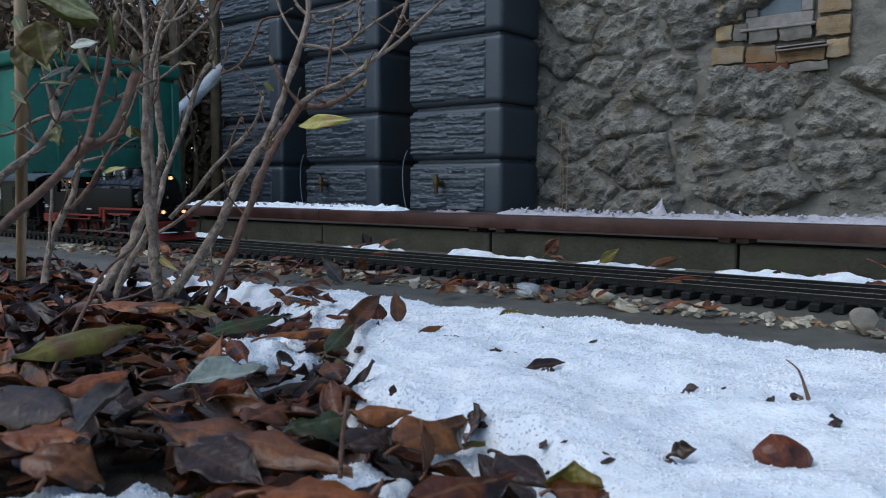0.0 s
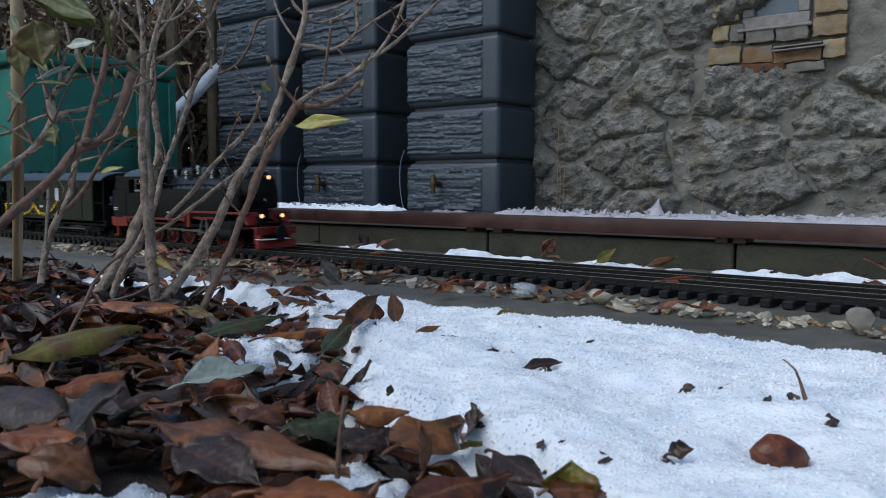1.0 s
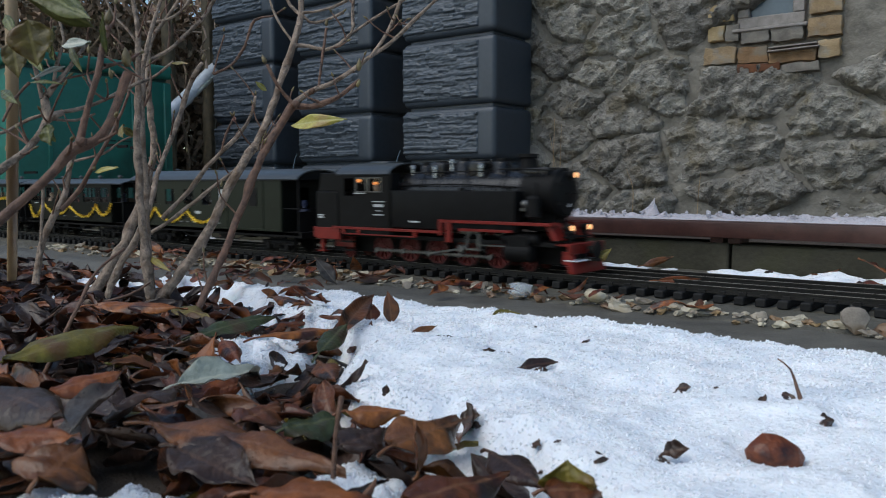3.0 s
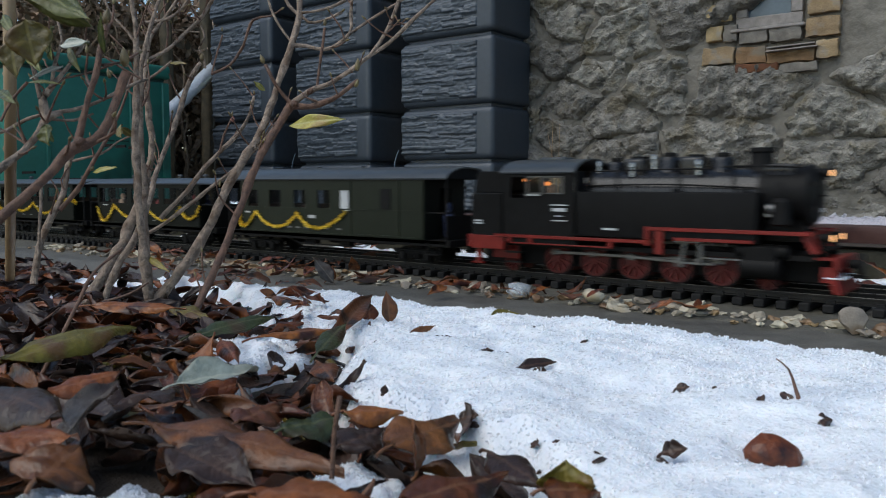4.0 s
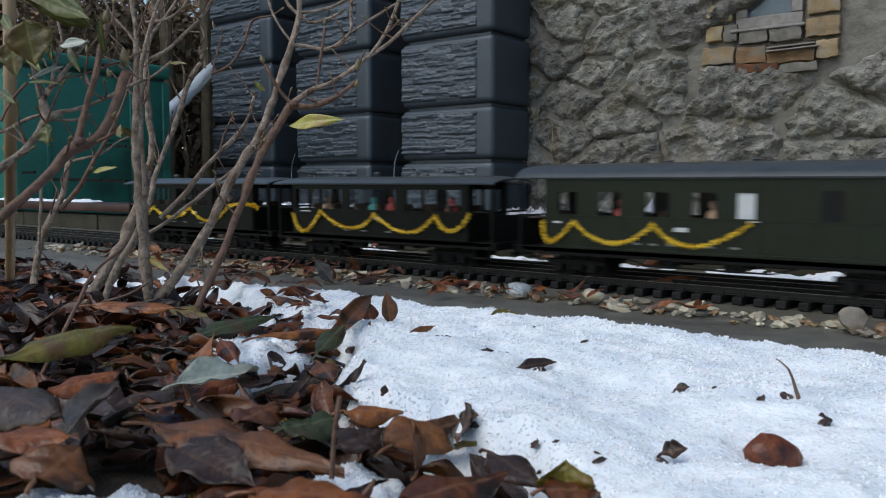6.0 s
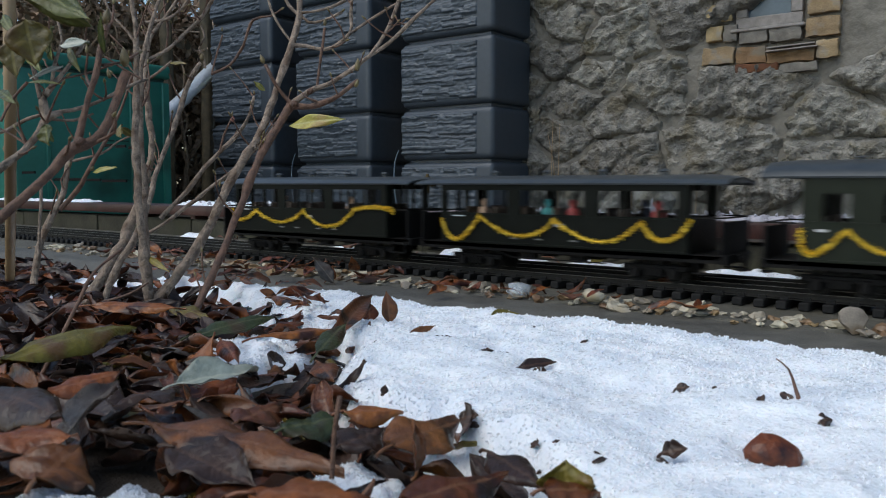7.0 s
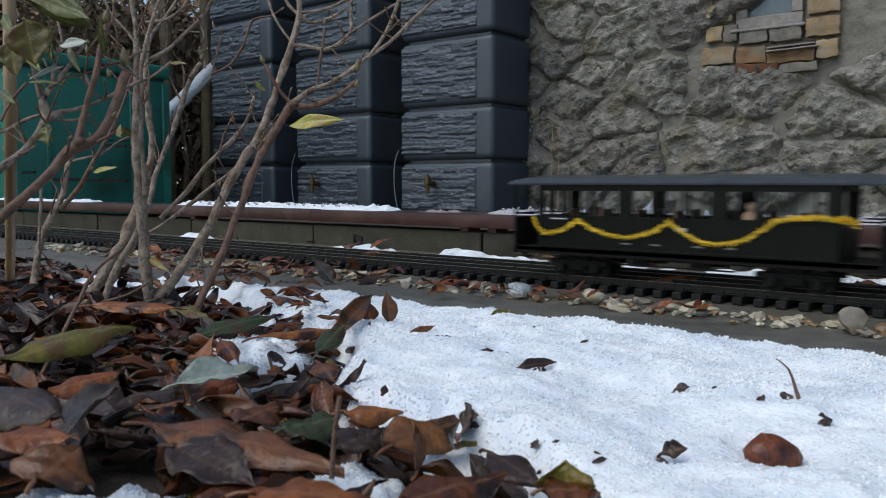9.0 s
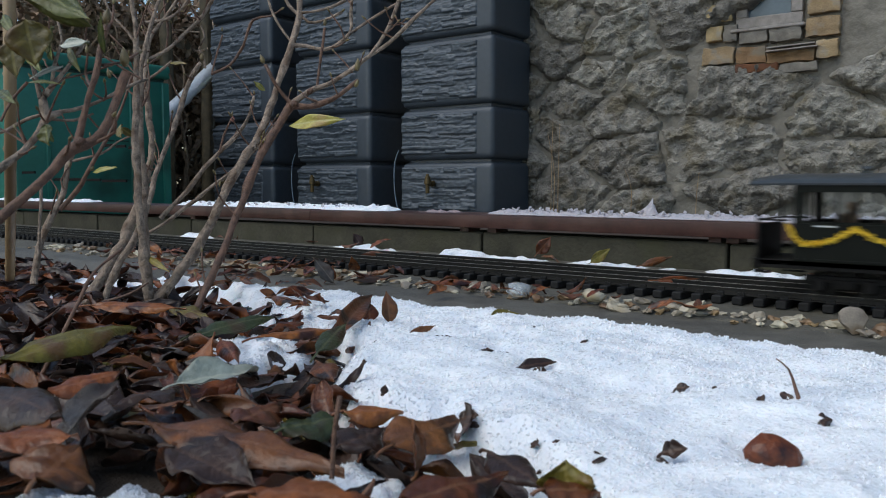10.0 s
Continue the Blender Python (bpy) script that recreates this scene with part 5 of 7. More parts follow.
for i in range(4200):
    x, y = rng.uniform(-1.55, -.08), rng.uniform(.13, .84)
    edge = leaf_edge(x) - y + rng.gauss(0, .018)
    if edge < -.02 or (edge < .05 and rng.random() < .45):
        continue
    if any(math.hypot(x - px, y - py) < r * .82 for px, py, r, h in PATCHES):
        continue
    if math.hypot(x, y) < .27 or y < x * -.30 - .02:
        continue
    pool.append((x, y, min(1, max(0, edge / .12))))
pool = pool[:1150]
pool.sort(key=lambda p: math.hypot(p[0] + .40, p[1] - .30))
rest = {k: bmesh.new() for k in ("leafbrown", "leafred", "leafdark")}
for i, (x, y, deep) in enumerate(pool):
    z = -.040 + deep * rng.uniform(.0, .026) + rng.uniform(0, .006)
    k = rng.uniform(.5, 1.05)
    m = Matrix.LocRotScale((x + .6, y - .4, z + .046), Euler((rng.gauss(0, .5), rng.gauss(0, .34), rng.uniform(0, 6.3))), (k, k, k)) @ Matrix.Translation((-.035, 0, 0))
    me = LEAVES[rng.randrange(24)]
    if i < 300:
        shared("leaf", me, litter, m)
    else:
        heap = rest[rng.choice(("leafbrown", "leafred", "leafdark", "leafdark"))]
        n0 = len(heap.verts)
        heap.from_mesh(me)
        heap.verts.ensure_lookup_table()
        bmesh.ops.transform(heap, verts=heap.verts[n0:], matrix=m)
for k, heap in rest.items():
    tagged(part("more_leaves", heap, k, litter, "", None, 180), kind="stuff")
# leaves scattered singly on the snow edge, the pebbles and the track bed
rng = random.Random(11)
for i in range(152):
    if i < 62:
        x = rng.uniform(-1.3, -.5)
        y, z = leaf_edge(x) + abs(rng.gauss(0, .045)), -.012
        if y > .80:
            z = -.016
    elif i < 134:
        x, y, z = rng.uniform(-1.6, -.3), rng.gauss(.890, .022), -.010
    else:
        x, y, z = rng.uniform(-1.9, .0), rng.uniform(1.20, 1.32), -.012
    ob = shared("fallen_leaf", LEAVES[rng.choice((0, 2, 4, 7, 8, 10, 12, 14, 16, 20))], None,
                Matrix.LocRotScale((x, y, z + .004), Euler((rng.gauss(0, .5), rng.gauss(0, .3), rng.uniform(0, 6.3))), [rng.uniform(.3, .7)] * 3))
    tagged(ob, "curled wet brown leaf lying by itself", "leaf", "single fallen leaves")


# crumbs of dark soil and rotten leaf on the snow
rng = random.Random(52)
CRUMBS = [mesh_of("soil_crumb", lump_bm(.0030, 700 + i, .9, .6), "leafdark", 30) for i in range(4)]
CRUMB_SPOTS = ((-0.187, 0.375, 1.5), (-0.153, 0.538, 2.0), (-0.144, 0.568, 1.7), (-0.213, 0.541, 1.6), (-0.165, 0.408, 2.4), (-0.380, 0.548, 2.2), (-0.110, 0.522, 2.3), (-0.324, 0.547, 2.0), (-0.326, 0.538, 2.0), (-0.332, 0.528, 1.4), (-0.336, 0.637, 1.5), (-0.221, 0.370, 1.2), (-0.205, 0.534, 1.2), (-0.285, 0.398, 2.3), (-0.190, 0.555, 0.8), (-0.407, 0.668, 0.8), (-0.226, 0.352, 1.0), (-0.219, 0.384, 1.0))
for i, (x, y, k) in enumerate(CRUMB_SPOTS):
    ob = shared("soil_crumb", CRUMBS[i % 4], None, Matrix.LocRotScale((x, y, snow_height(x, y) + .0006), Euler((rng.uniform(0, 1), rng.uniform(0, 1), rng.uniform(0, 6))), (k * .85, k * .5, k * .55)))
    tagged(ob, "dark crumb of soil melted into the snow", "soil crumb", "soil crumbs")


# ---- things at the back ----
def build_container():
    c = empty("garden_container", pose(-4.05, 1.95, -.046), "green painted garden storage container with a lid", "storage container")
    part("body", boxed(-.85, 0, -.14, .70, .0, .745, bevel=.015, segments=2), "green", c)
    part("lid", boxed(-.87, .022, -.16, .72, .76, .835, bevel=.022, segments=3), "green", c)
    part("lid_seam", boxed(-.84, -.004, -.13, .69, .744, .761), "greendark", c)
    for y in (.02, .48):
        part("rib", boxed(-.01, .012, y - .012, y + .012, .02, .735, bevel=.004), "green", c)
    for z, y0, y1 in ((.40, .30, .47), (.19, .04, .46)):
        y = y0
        while y < y1 - .02:
            part("vent_slot", boxed(-.004, .003, y, min(y + .075, y1), z, z + .009), "greendark", c)
            y += .085
    for x0, x1, z in ((0.811, 0.900, 0.336), (0.909, 0.982, 0.329), (1.007, 1.070, 0.321), (0.385, 0.458, 0.194), (0.478, 0.647, 0.194), (0.666, 0.779, 0.191), (0.797, 0.982, 0.186), (0.066, 0.192, 0.228)):
        part("vent_slot", boxed(x0, x1, -.143, -.136, z - .005, z + .006), "blackmatt", c)
    part("corner_post", boxed(-.03, .014, .665, .712, .0, .74, bevel=.006), "green", c)


build_container()
pipe = bmesh.new()
tube(pipe, ((-4.43, 2.72, .40), (-4.51, 2.90, .515), (-4.74, 3.43, .885), (-4.86, 3.70, 1.07)), (.044,) * 4, 16)
tagged(part("downpipe", pipe, "zinc"), "bright galvanised rainwater downpipe running slantwise", "downpipe")


def build_hedge():
    """A bare brown hedge: upright stems, a tangle of twigs and withered leaves."""
    rng = random.Random(77)
    for x, y, w, d, h, n, word in ((-7.2, 4.8, 1.6, 2.2, 1.80, 70, "deep brown hedge far behind the container"), (-5.6, 3.6, 1.0, 1.1, 1.62, 60, "dense bare brown hedge behind the container"), (-6.6, 2.2, 1.2, 1.6, 1.72, 60, "bare brown hedge with withered leaves behind the container"), (-6.9, .4, 1.2, 1.6, 2.4, 50, "bare brown hedge with withered leaves behind the container")):
        h0 = empty("hedge", pose(x, y, -.046), word, "hedge", "hedges", "stuff")
        stems, twigs, green = bmesh.new(), bmesh.new(), bmesh.new()
        for _ in range(n):
            px, py = rng.uniform(-w / 2, w / 2), rng.uniform(-d, d)
            top = h * rng.uniform(.7, 1.05)
            pts = [(px + rng.gauss(0, .05) * k, py + rng.gauss(0, .05) * k, top * k / 4) for k in range(5)]
            tube(stems, pts, (.016, .013, .010, .007, .003), 5)
            for _ in range(9):
                k = rng.uniform(.2, 1)
                a = Vector((px, py, top * k))
                b = a + Vector((rng.gauss(0, .14), rng.gauss(0, .16), rng.uniform(.02, .28)))
                tube(twigs, (a, a.lerp(b, .5) + Vector((rng.gauss(0, .02), rng.gauss(0, .02), 0)), b), (.005, .004, .002), 4)
        for k in range(15000):
            p = Vector((rng.uniform(-w / 2, w / 2), rng.uniform(-d, d), h * rng.random() ** .8 * (.93 + .09 * noise.noise(Vector((k * .1, 0, 0))))))
            s = rng.uniform(.02, .06)
            a = Vector((rng.gauss(0, 1), rng.gauss(0, 1), rng.gauss(0, 1))).normalized() * s
            b = a.cross(Vector((rng.gauss(0, 1), rng.gauss(0, 1), rng.gauss(0, 1)))).normalized() * s * .45
            bmx = twigs if k % 3 else green
            bmx.faces.new([bmx.verts.new(p + v) for v in (-a, b, a, -b)])
        part("stems", stems, "hedge", h0, smooth=180)
        part("twigs", twigs, "hedge", h0, smooth=0)
        part("withered_leaves", green, "hedgegreen", h0, smooth=0)


build_hedge()


def build_tangle():
    """Pale dry climbing stems that hang in a loose tangle above the downpipe."""
    rng = random.Random(31)
    top = empty("dry_climber", pose(-5.15, 3.85, -.046), "tangle of pale dry climbing stems above the downpipe", "climber", "", "stuff")
    bm = bmesh.new()
    for _ in range(230):
        a = Vector((rng.uniform(-.75, .42), rng.uniform(-.3, .35), rng.uniform(1.08, 1.85)))
        b = a + Vector((rng.gauss(0, .16), rng.gauss(0, .16), rng.gauss(-.10, .16)))
        tube(bm, (a, a.lerp(b, .5) + Vector((rng.gauss(0, .04), rng.gauss(0, .04), rng.gauss(0, .04))), b), (.007, .005, .003), 4)
    part("dry_stems", bm, "drytan", top, smooth=180)


build_tangle()
for i, (x, y, h) in enumerate(((-4.93, 3.55, 1.9), (-5.05, 3.30, 1.9), (-4.78, 3.75, 1.9))):
    bm = tube(bmesh.new(), ((x, y, -.046), (x + .02, y, h * .5), (x - .01, y + .01, h)), (.05, .046, .042), 10)
    tagged(part("wooden_post", bm, "hedgegreen"), "dark weathered round wooden post before the hedge", "post", "posts")


# ---- the shrubs before the camera ----
def bud(parent, a, b, r, material="bud"):
    a, b = Vector(a), Vector(b)
    d = b - a
    bm = lathe(bmesh.new(), ((r * .5, 0), (r, d.length * .3), (r * .85, d.length * .6), (r * .1, d.length)), "Z", n=9)
    part("bud", bm, material, parent, "", Matrix.Translation(a) @ d.to_track_quat("Z", "Y").to_matrix().to_4x4(), 180)



shrub_main = empty("rhododendron_shrub", Matrix(), "bare brown rhododendron shrub with green buds and one yellow leaf", "shrub", "shrubs")
part("stem", tube(bmesh.new(), ((-0.839, 0.511, -0.042), (-0.852, 0.529, -0.018), (-0.843, 0.553, 0.014), (-0.827, 0.582, 0.057), (-0.815, 0.617, 0.122), (-0.803, 0.652, 0.189), (-0.795, 0.678, 0.246), (-0.790, 0.700, 0.305), (-0.795, 0.713, 0.343), (-0.802, 0.725, 0.389)), (0.0073, 0.0075, 0.0060, 0.0056, 0.0052, 0.0047, 0.0042, 0.0043, 0.0038, 0.0033), 9, True), "bark", shrub_main, smooth=180)
part("stem", tube(bmesh.new(), ((-0.852, 0.529, -0.040), (-0.859, 0.528, 0.025), (-0.865, 0.527, 0.058), (-0.872, 0.527, 0.112), (-0.878, 0.529, 0.179), (-0.880, 0.535, 0.246), (-0.884, 0.538, 0.306), (-0.892, 0.538, 0.366)), (0.0065, 0.0055, 0.0050, 0.0045, 0.0040, 0.0035, 0.0030, 0.0025), 9, True), "bark", shrub_main, smooth=180)
part("stem", tube(bmesh.new(), ((-0.859, 0.532, -0.040), (-0.882, 0.541, 0.077), (-0.897, 0.549, 0.146), (-0.903, 0.552, 0.215), (-0.908, 0.560, 0.271), (-0.908, 0.571, 0.314), (-0.905, 0.592, 0.372)), (0.0045, 0.0041, 0.0041, 0.0036, 0.0031, 0.0026, 0.0021), 9, True), "bark", shrub_main, smooth=180)
part("branch", tube(bmesh.new(), ((-0.696, 0.430, -0.066), (-0.718, 0.465, -0.050), (-0.751, 0.520, -0.008), (-0.767, 0.563, 0.035), (-0.779, 0.597, 0.089), (-0.777, 0.630, 0.146), (-0.773, 0.658, 0.198), (-0.764, 0.674, 0.223)), (0.0026, 0.0032, 0.0040, 0.0042, 0.0043, 0.0044, 0.0050, 0.0050), 7, True), "twig", shrub_main, smooth=180)
part("branch", tube(bmesh.new(), ((-0.764, 0.674, 0.223), (-0.741, 0.685, 0.223), (-0.716, 0.699, 0.233), (-0.697, 0.710, 0.249), (-0.690, 0.716, 0.256)), (0.0045, 0.0028, 0.0028, 0.0022, 0.0022), 7, True), "twig", shrub_main, smooth=180)
part("branch", tube(bmesh.new(), ((-0.764, 0.674, 0.225), (-0.748, 0.688, 0.241), (-0.730, 0.703, 0.253), (-0.708, 0.722, 0.269), (-0.693, 0.736, 0.285), (-0.672, 0.754, 0.304), (-0.650, 0.767, 0.324), (-0.624, 0.784, 0.354), (-0.608, 0.798, 0.374)), (0.0039, 0.0034, 0.0028, 0.0028, 0.0028, 0.0022, 0.0022, 0.0017, 0.0017), 7, True), "bark", shrub_main, smooth=180)
part("branch", tube(bmesh.new(), ((-0.690, 0.738, 0.287), (-0.682, 0.746, 0.304), (-0.677, 0.766, 0.333), (-0.672, 0.771, 0.351), (-0.668, 0.777, 0.376)), (0.0028, 0.0022, 0.0028, 0.0023, 0.0017), 7, True), "bark", shrub_main, smooth=180)
part("twig", tube(bmesh.new(), ((-0.764, 0.674, 0.227), (-0.772, 0.663, 0.243), (-0.777, 0.654, 0.260), (-0.784, 0.651, 0.274)), (0.0028, 0.0022, 0.0022, 0.0022), 7, True), "twig", shrub_main, smooth=180)
part("twig", tube(bmesh.new(), ((-0.740, 0.695, 0.248), (-0.739, 0.699, 0.279), (-0.737, 0.703, 0.307), (-0.736, 0.706, 0.321)), (0.0017, 0.0017, 0.0017, 0.0017), 7, True), "twig", shrub_main, smooth=180)
part("branch", tube(bmesh.new(), ((-0.788, 0.701, 0.306), (-0.774, 0.712, 0.305), (-0.757, 0.725, 0.300), (-0.743, 0.737, 0.307), (-0.732, 0.747, 0.323), (-0.733, 0.749, 0.348), (-0.732, 0.752, 0.377)), (0.0029, 0.0023, 0.0023, 0.0023, 0.0023, 0.0017, 0.0017), 7, True), "bark", shrub_main, smooth=180)
part("twig", tube(bmesh.new(), ((-0.732, 0.747, 0.322), (-0.713, 0.763, 0.338), (-0.686, 0.787, 0.359), (-0.667, 0.803, 0.377)), (0.0017, 0.0017, 0.0017, 0.0012), 7, True), "bark", shrub_main, smooth=180)
part("twig", tube(bmesh.new(), ((-0.794, 0.714, 0.349), (-0.781, 0.724, 0.350), (-0.761, 0.740, 0.356), (-0.746, 0.753, 0.365)), (0.0023, 0.0017, 0.0017, 0.0017), 7, True), "bark", shrub_main, smooth=180)
part("twig", tube(bmesh.new(), ((-0.793, 0.715, 0.349), (-0.783, 0.721, 0.337), (-0.769, 0.733, 0.339), (-0.749, 0.749, 0.350)), (0.0017, 0.0017, 0.0017, 0.0017), 7, True), "bark", shrub_main, smooth=180)
part("twig", tube(bmesh.new(), ((-0.790, 0.701, 0.309), (-0.804, 0.692, 0.330), (-0.814, 0.687, 0.352), (-0.821, 0.684, 0.377)), (0.0017, 0.0017, 0.0017, 0.0012), 7, True), "bark", shrub_main, smooth=180)
part("twig", tube(bmesh.new(), ((-0.795, 0.713, 0.347), (-0.804, 0.707, 0.358), (-0.814, 0.702, 0.379)), (0.0023, 0.0023, 0.0017), 7, True), "bark", shrub_main, smooth=180)
part("branch", tube(bmesh.new(), ((-0.938, 0.600, 0.084), (-0.922, 0.629, 0.118), (-0.911, 0.653, 0.151), (-0.894, 0.683, 0.187), (-0.881, 0.696, 0.213), (-0.875, 0.702, 0.232), (-0.873, 0.705, 0.247)), (0.0030, 0.0030, 0.0030, 0.0024, 0.0024, 0.0024, 0.0018), 7, True), "bark", shrub_main, smooth=180)
part("twig", tube(bmesh.new(), ((-0.897, 0.666, 0.174), (-0.895, 0.670, 0.193), (-0.890, 0.675, 0.208), (-0.888, 0.678, 0.216)), (0.0012, 0.0012, 0.0012, 0.0012), 7, True), "twig", shrub_main, smooth=180)
part("branch", tube(bmesh.new(), ((-0.909, 0.557, 0.065), (-0.890, 0.573, 0.079), (-0.861, 0.599, 0.108), (-0.834, 0.623, 0.136), (-0.810, 0.644, 0.164), (-0.795, 0.658, 0.185), (-0.781, 0.665, 0.206)), (0.0023, 0.0023, 0.0023, 0.0023, 0.0023, 0.0023, 0.0023), 7, True), "bark", shrub_main, smooth=180)
part("twig", tube(bmesh.new(), ((-0.937, 0.685, 0.280), (-0.919, 0.700, 0.292), (-0.905, 0.713, 0.319), (-0.895, 0.725, 0.354), (-0.877, 0.740, 0.359), (-0.865, 0.750, 0.369)), (0.0019, 0.0019, 0.0019, 0.0019, 0.0012, 0.0012), 7, True), "twig", shrub_main, smooth=180)

shrub_second = empty("rhododendron_shrub", Matrix(), "bare grey-brown rhododendron shrub with few buds behind the other", "shrub", "shrubs")
part("stem", tube(bmesh.new(), ((-0.962, 0.505, -0.040), (-0.969, 0.529, -0.004), (-0.973, 0.556, 0.044), (-0.976, 0.584, 0.091), (-0.975, 0.600, 0.125), (-0.982, 0.613, 0.171), (-0.985, 0.616, 0.224), (-0.989, 0.618, 0.277), (-0.990, 0.621, 0.315), (-0.975, 0.637, 0.353), (-0.953, 0.658, 0.395)), (0.0068, 0.0069, 0.0065, 0.0061, 0.0050, 0.0051, 0.0045, 0.0040, 0.0028, 0.0023, 0.0023), 9, True), "bark", shrub_second, smooth=180)
part("stem", tube(bmesh.new(), ((-0.948, 0.517, -0.040), (-0.934, 0.533, 0.019), (-0.921, 0.547, 0.055), (-0.927, 0.572, 0.096), (-0.946, 0.599, 0.140), (-0.961, 0.632, 0.193), (-0.966, 0.658, 0.241), (-0.956, 0.670, 0.280), (-0.948, 0.677, 0.295)), (0.0042, 0.0042, 0.0037, 0.0032, 0.0033, 0.0034, 0.0035, 0.0029, 0.0029), 9, True), "bark", shrub_second, smooth=180)
part("branch", tube(bmesh.new(), ((-0.987, 0.622, 0.296), (-0.976, 0.645, 0.313), (-0.968, 0.667, 0.338), (-0.951, 0.682, 0.361), (-0.937, 0.696, 0.392)), (0.0024, 0.0025, 0.0025, 0.0025, 0.0025), 7, True), "bark", shrub_second, smooth=180)
part("twig", tube(bmesh.new(), ((-0.989, 0.620, 0.292), (-1.000, 0.613, 0.311), (-1.013, 0.605, 0.334), (-1.033, 0.593, 0.361), (-1.043, 0.588, 0.391)), (0.0024, 0.0024, 0.0018, 0.0018, 0.0018), 7, True), "bark", shrub_second, smooth=180)
part("twig", tube(bmesh.new(), ((-0.982, 0.597, 0.263), (-0.965, 0.611, 0.271), (-0.954, 0.621, 0.282), (-0.945, 0.628, 0.291)), (0.0018, 0.0018, 0.0018, 0.0012), 7, True), "bark", shrub_second, smooth=180)
part("twig", tube(bmesh.new(), ((-0.979, 0.642, 0.309), (-0.979, 0.645, 0.340), (-0.985, 0.644, 0.367), (-0.985, 0.646, 0.394)), (0.0012, 0.0018, 0.0018, 0.0012), 7, True), "twig", shrub_second, smooth=180)
part("twig", tube(bmesh.new(), ((-0.983, 0.649, 0.280), (-0.976, 0.652, 0.260), (-0.969, 0.656, 0.245)), (0.0012, 0.0012, 0.0012), 7, True), "twig", shrub_second, smooth=180)
part("twig", tube(bmesh.new(), ((-0.944, 0.680, 0.288), (-0.948, 0.679, 0.307), (-0.953, 0.676, 0.315), (-0.948, 0.681, 0.330), (-0.953, 0.679, 0.346)), (0.0019, 0.0012, 0.0012, 0.0012, 0.0012), 7, True), "bark", shrub_second, smooth=180)
part("twig", tube(bmesh.new(), ((-0.937, 0.685, 0.280), (-0.933, 0.691, 0.311), (-0.929, 0.697, 0.334)), (0.0012, 0.0012, 0.0012), 7, True), "twig", shrub_second, smooth=180)
part("branch", tube(bmesh.new(), ((-0.999, 0.618, 0.346), (-0.978, 0.634, 0.349), (-0.961, 0.649, 0.361), (-0.947, 0.663, 0.387)), (0.0024, 0.0024, 0.0018, 0.0018), 7, True), "bark", shrub_second, smooth=180)

shrub_near = empty("rhododendron_shrub", Matrix(), "rhododendron branches with green leaves and fat buds close by", "shrub", "shrubs")
part("stem", tube(bmesh.new(), ((-0.542, 0.210, 0.088), (-0.547, 0.233, 0.107), (-0.548, 0.260, 0.129), (-0.547, 0.275, 0.146), (-0.545, 0.284, 0.156), (-0.540, 0.294, 0.160), (-0.538, 0.304, 0.173), (-0.537, 0.313, 0.193), (-0.539, 0.320, 0.208)), (0.0029, 0.0030, 0.0031, 0.0035, 0.0044, 0.0032, 0.0033, 0.0033, 0.0033), 9, True), "twig", shrub_near, smooth=180)
part("branch", tube(bmesh.new(), ((-0.545, 0.284, 0.156), (-0.546, 0.292, 0.182), (-0.547, 0.300, 0.206), (-0.549, 0.307, 0.229), (-0.552, 0.313, 0.242)), (0.0028, 0.0022, 0.0022, 0.0023, 0.0023), 7, True), "twig", shrub_near, smooth=180)
part("branch", tube(bmesh.new(), ((-0.775, 0.312, 0.126), (-0.773, 0.341, 0.149), (-0.778, 0.365, 0.171), (-0.788, 0.384, 0.192), (-0.788, 0.398, 0.198)), (0.0033, 0.0033, 0.0034, 0.0035, 0.0018), 7, True), "bark", shrub_near, smooth=180)
part("branch", tube(bmesh.new(), ((-0.816, 0.335, 0.174), (-0.810, 0.354, 0.180), (-0.804, 0.372, 0.191), (-0.797, 0.391, 0.198), (-0.789, 0.410, 0.202), (-0.781, 0.430, 0.211), (-0.783, 0.456, 0.225), (-0.788, 0.492, 0.241)), (0.0017, 0.0017, 0.0018, 0.0018, 0.0018, 0.0018, 0.0014, 0.0015), 7, True), "bark", shrub_near, smooth=180)
part("branch", tube(bmesh.new(), ((-0.788, 0.384, 0.192), (-0.791, 0.384, 0.208), (-0.787, 0.389, 0.222), (-0.788, 0.403, 0.240), (-0.787, 0.417, 0.258), (-0.789, 0.430, 0.273)), (0.0044, 0.0040, 0.0031, 0.0022, 0.0018, 0.0018), 7, True), "bark", shrub_near, smooth=180)
part("twig", tube(bmesh.new(), ((-0.794, 0.382, 0.211), (-0.799, 0.380, 0.236), (-0.807, 0.377, 0.258), (-0.811, 0.375, 0.274)), (0.0022, 0.0022, 0.0018, 0.0018), 7, True), "bark", shrub_near, smooth=180)
part("twig", tube(bmesh.new(), ((-0.787, 0.389, 0.222), (-0.785, 0.393, 0.247), (-0.781, 0.398, 0.269), (-0.787, 0.396, 0.291)), (0.0018, 0.0018, 0.0013, 0.0013), 7, True), "bark", shrub_near, smooth=180)
part("twig", tube(bmesh.new(), ((-0.801, 0.387, 0.193), (-0.788, 0.410, 0.192), (-0.773, 0.422, 0.199)), (0.0013, 0.0014, 0.0009), 7, True), "bark", shrub_near, smooth=180)
part("twig", tube(bmesh.new(), ((-0.793, 0.342, 0.187), (-0.797, 0.354, 0.206), (-0.795, 0.370, 0.226)), (0.0013, 0.0013, 0.0013), 7, True), "twig", shrub_near, smooth=180)
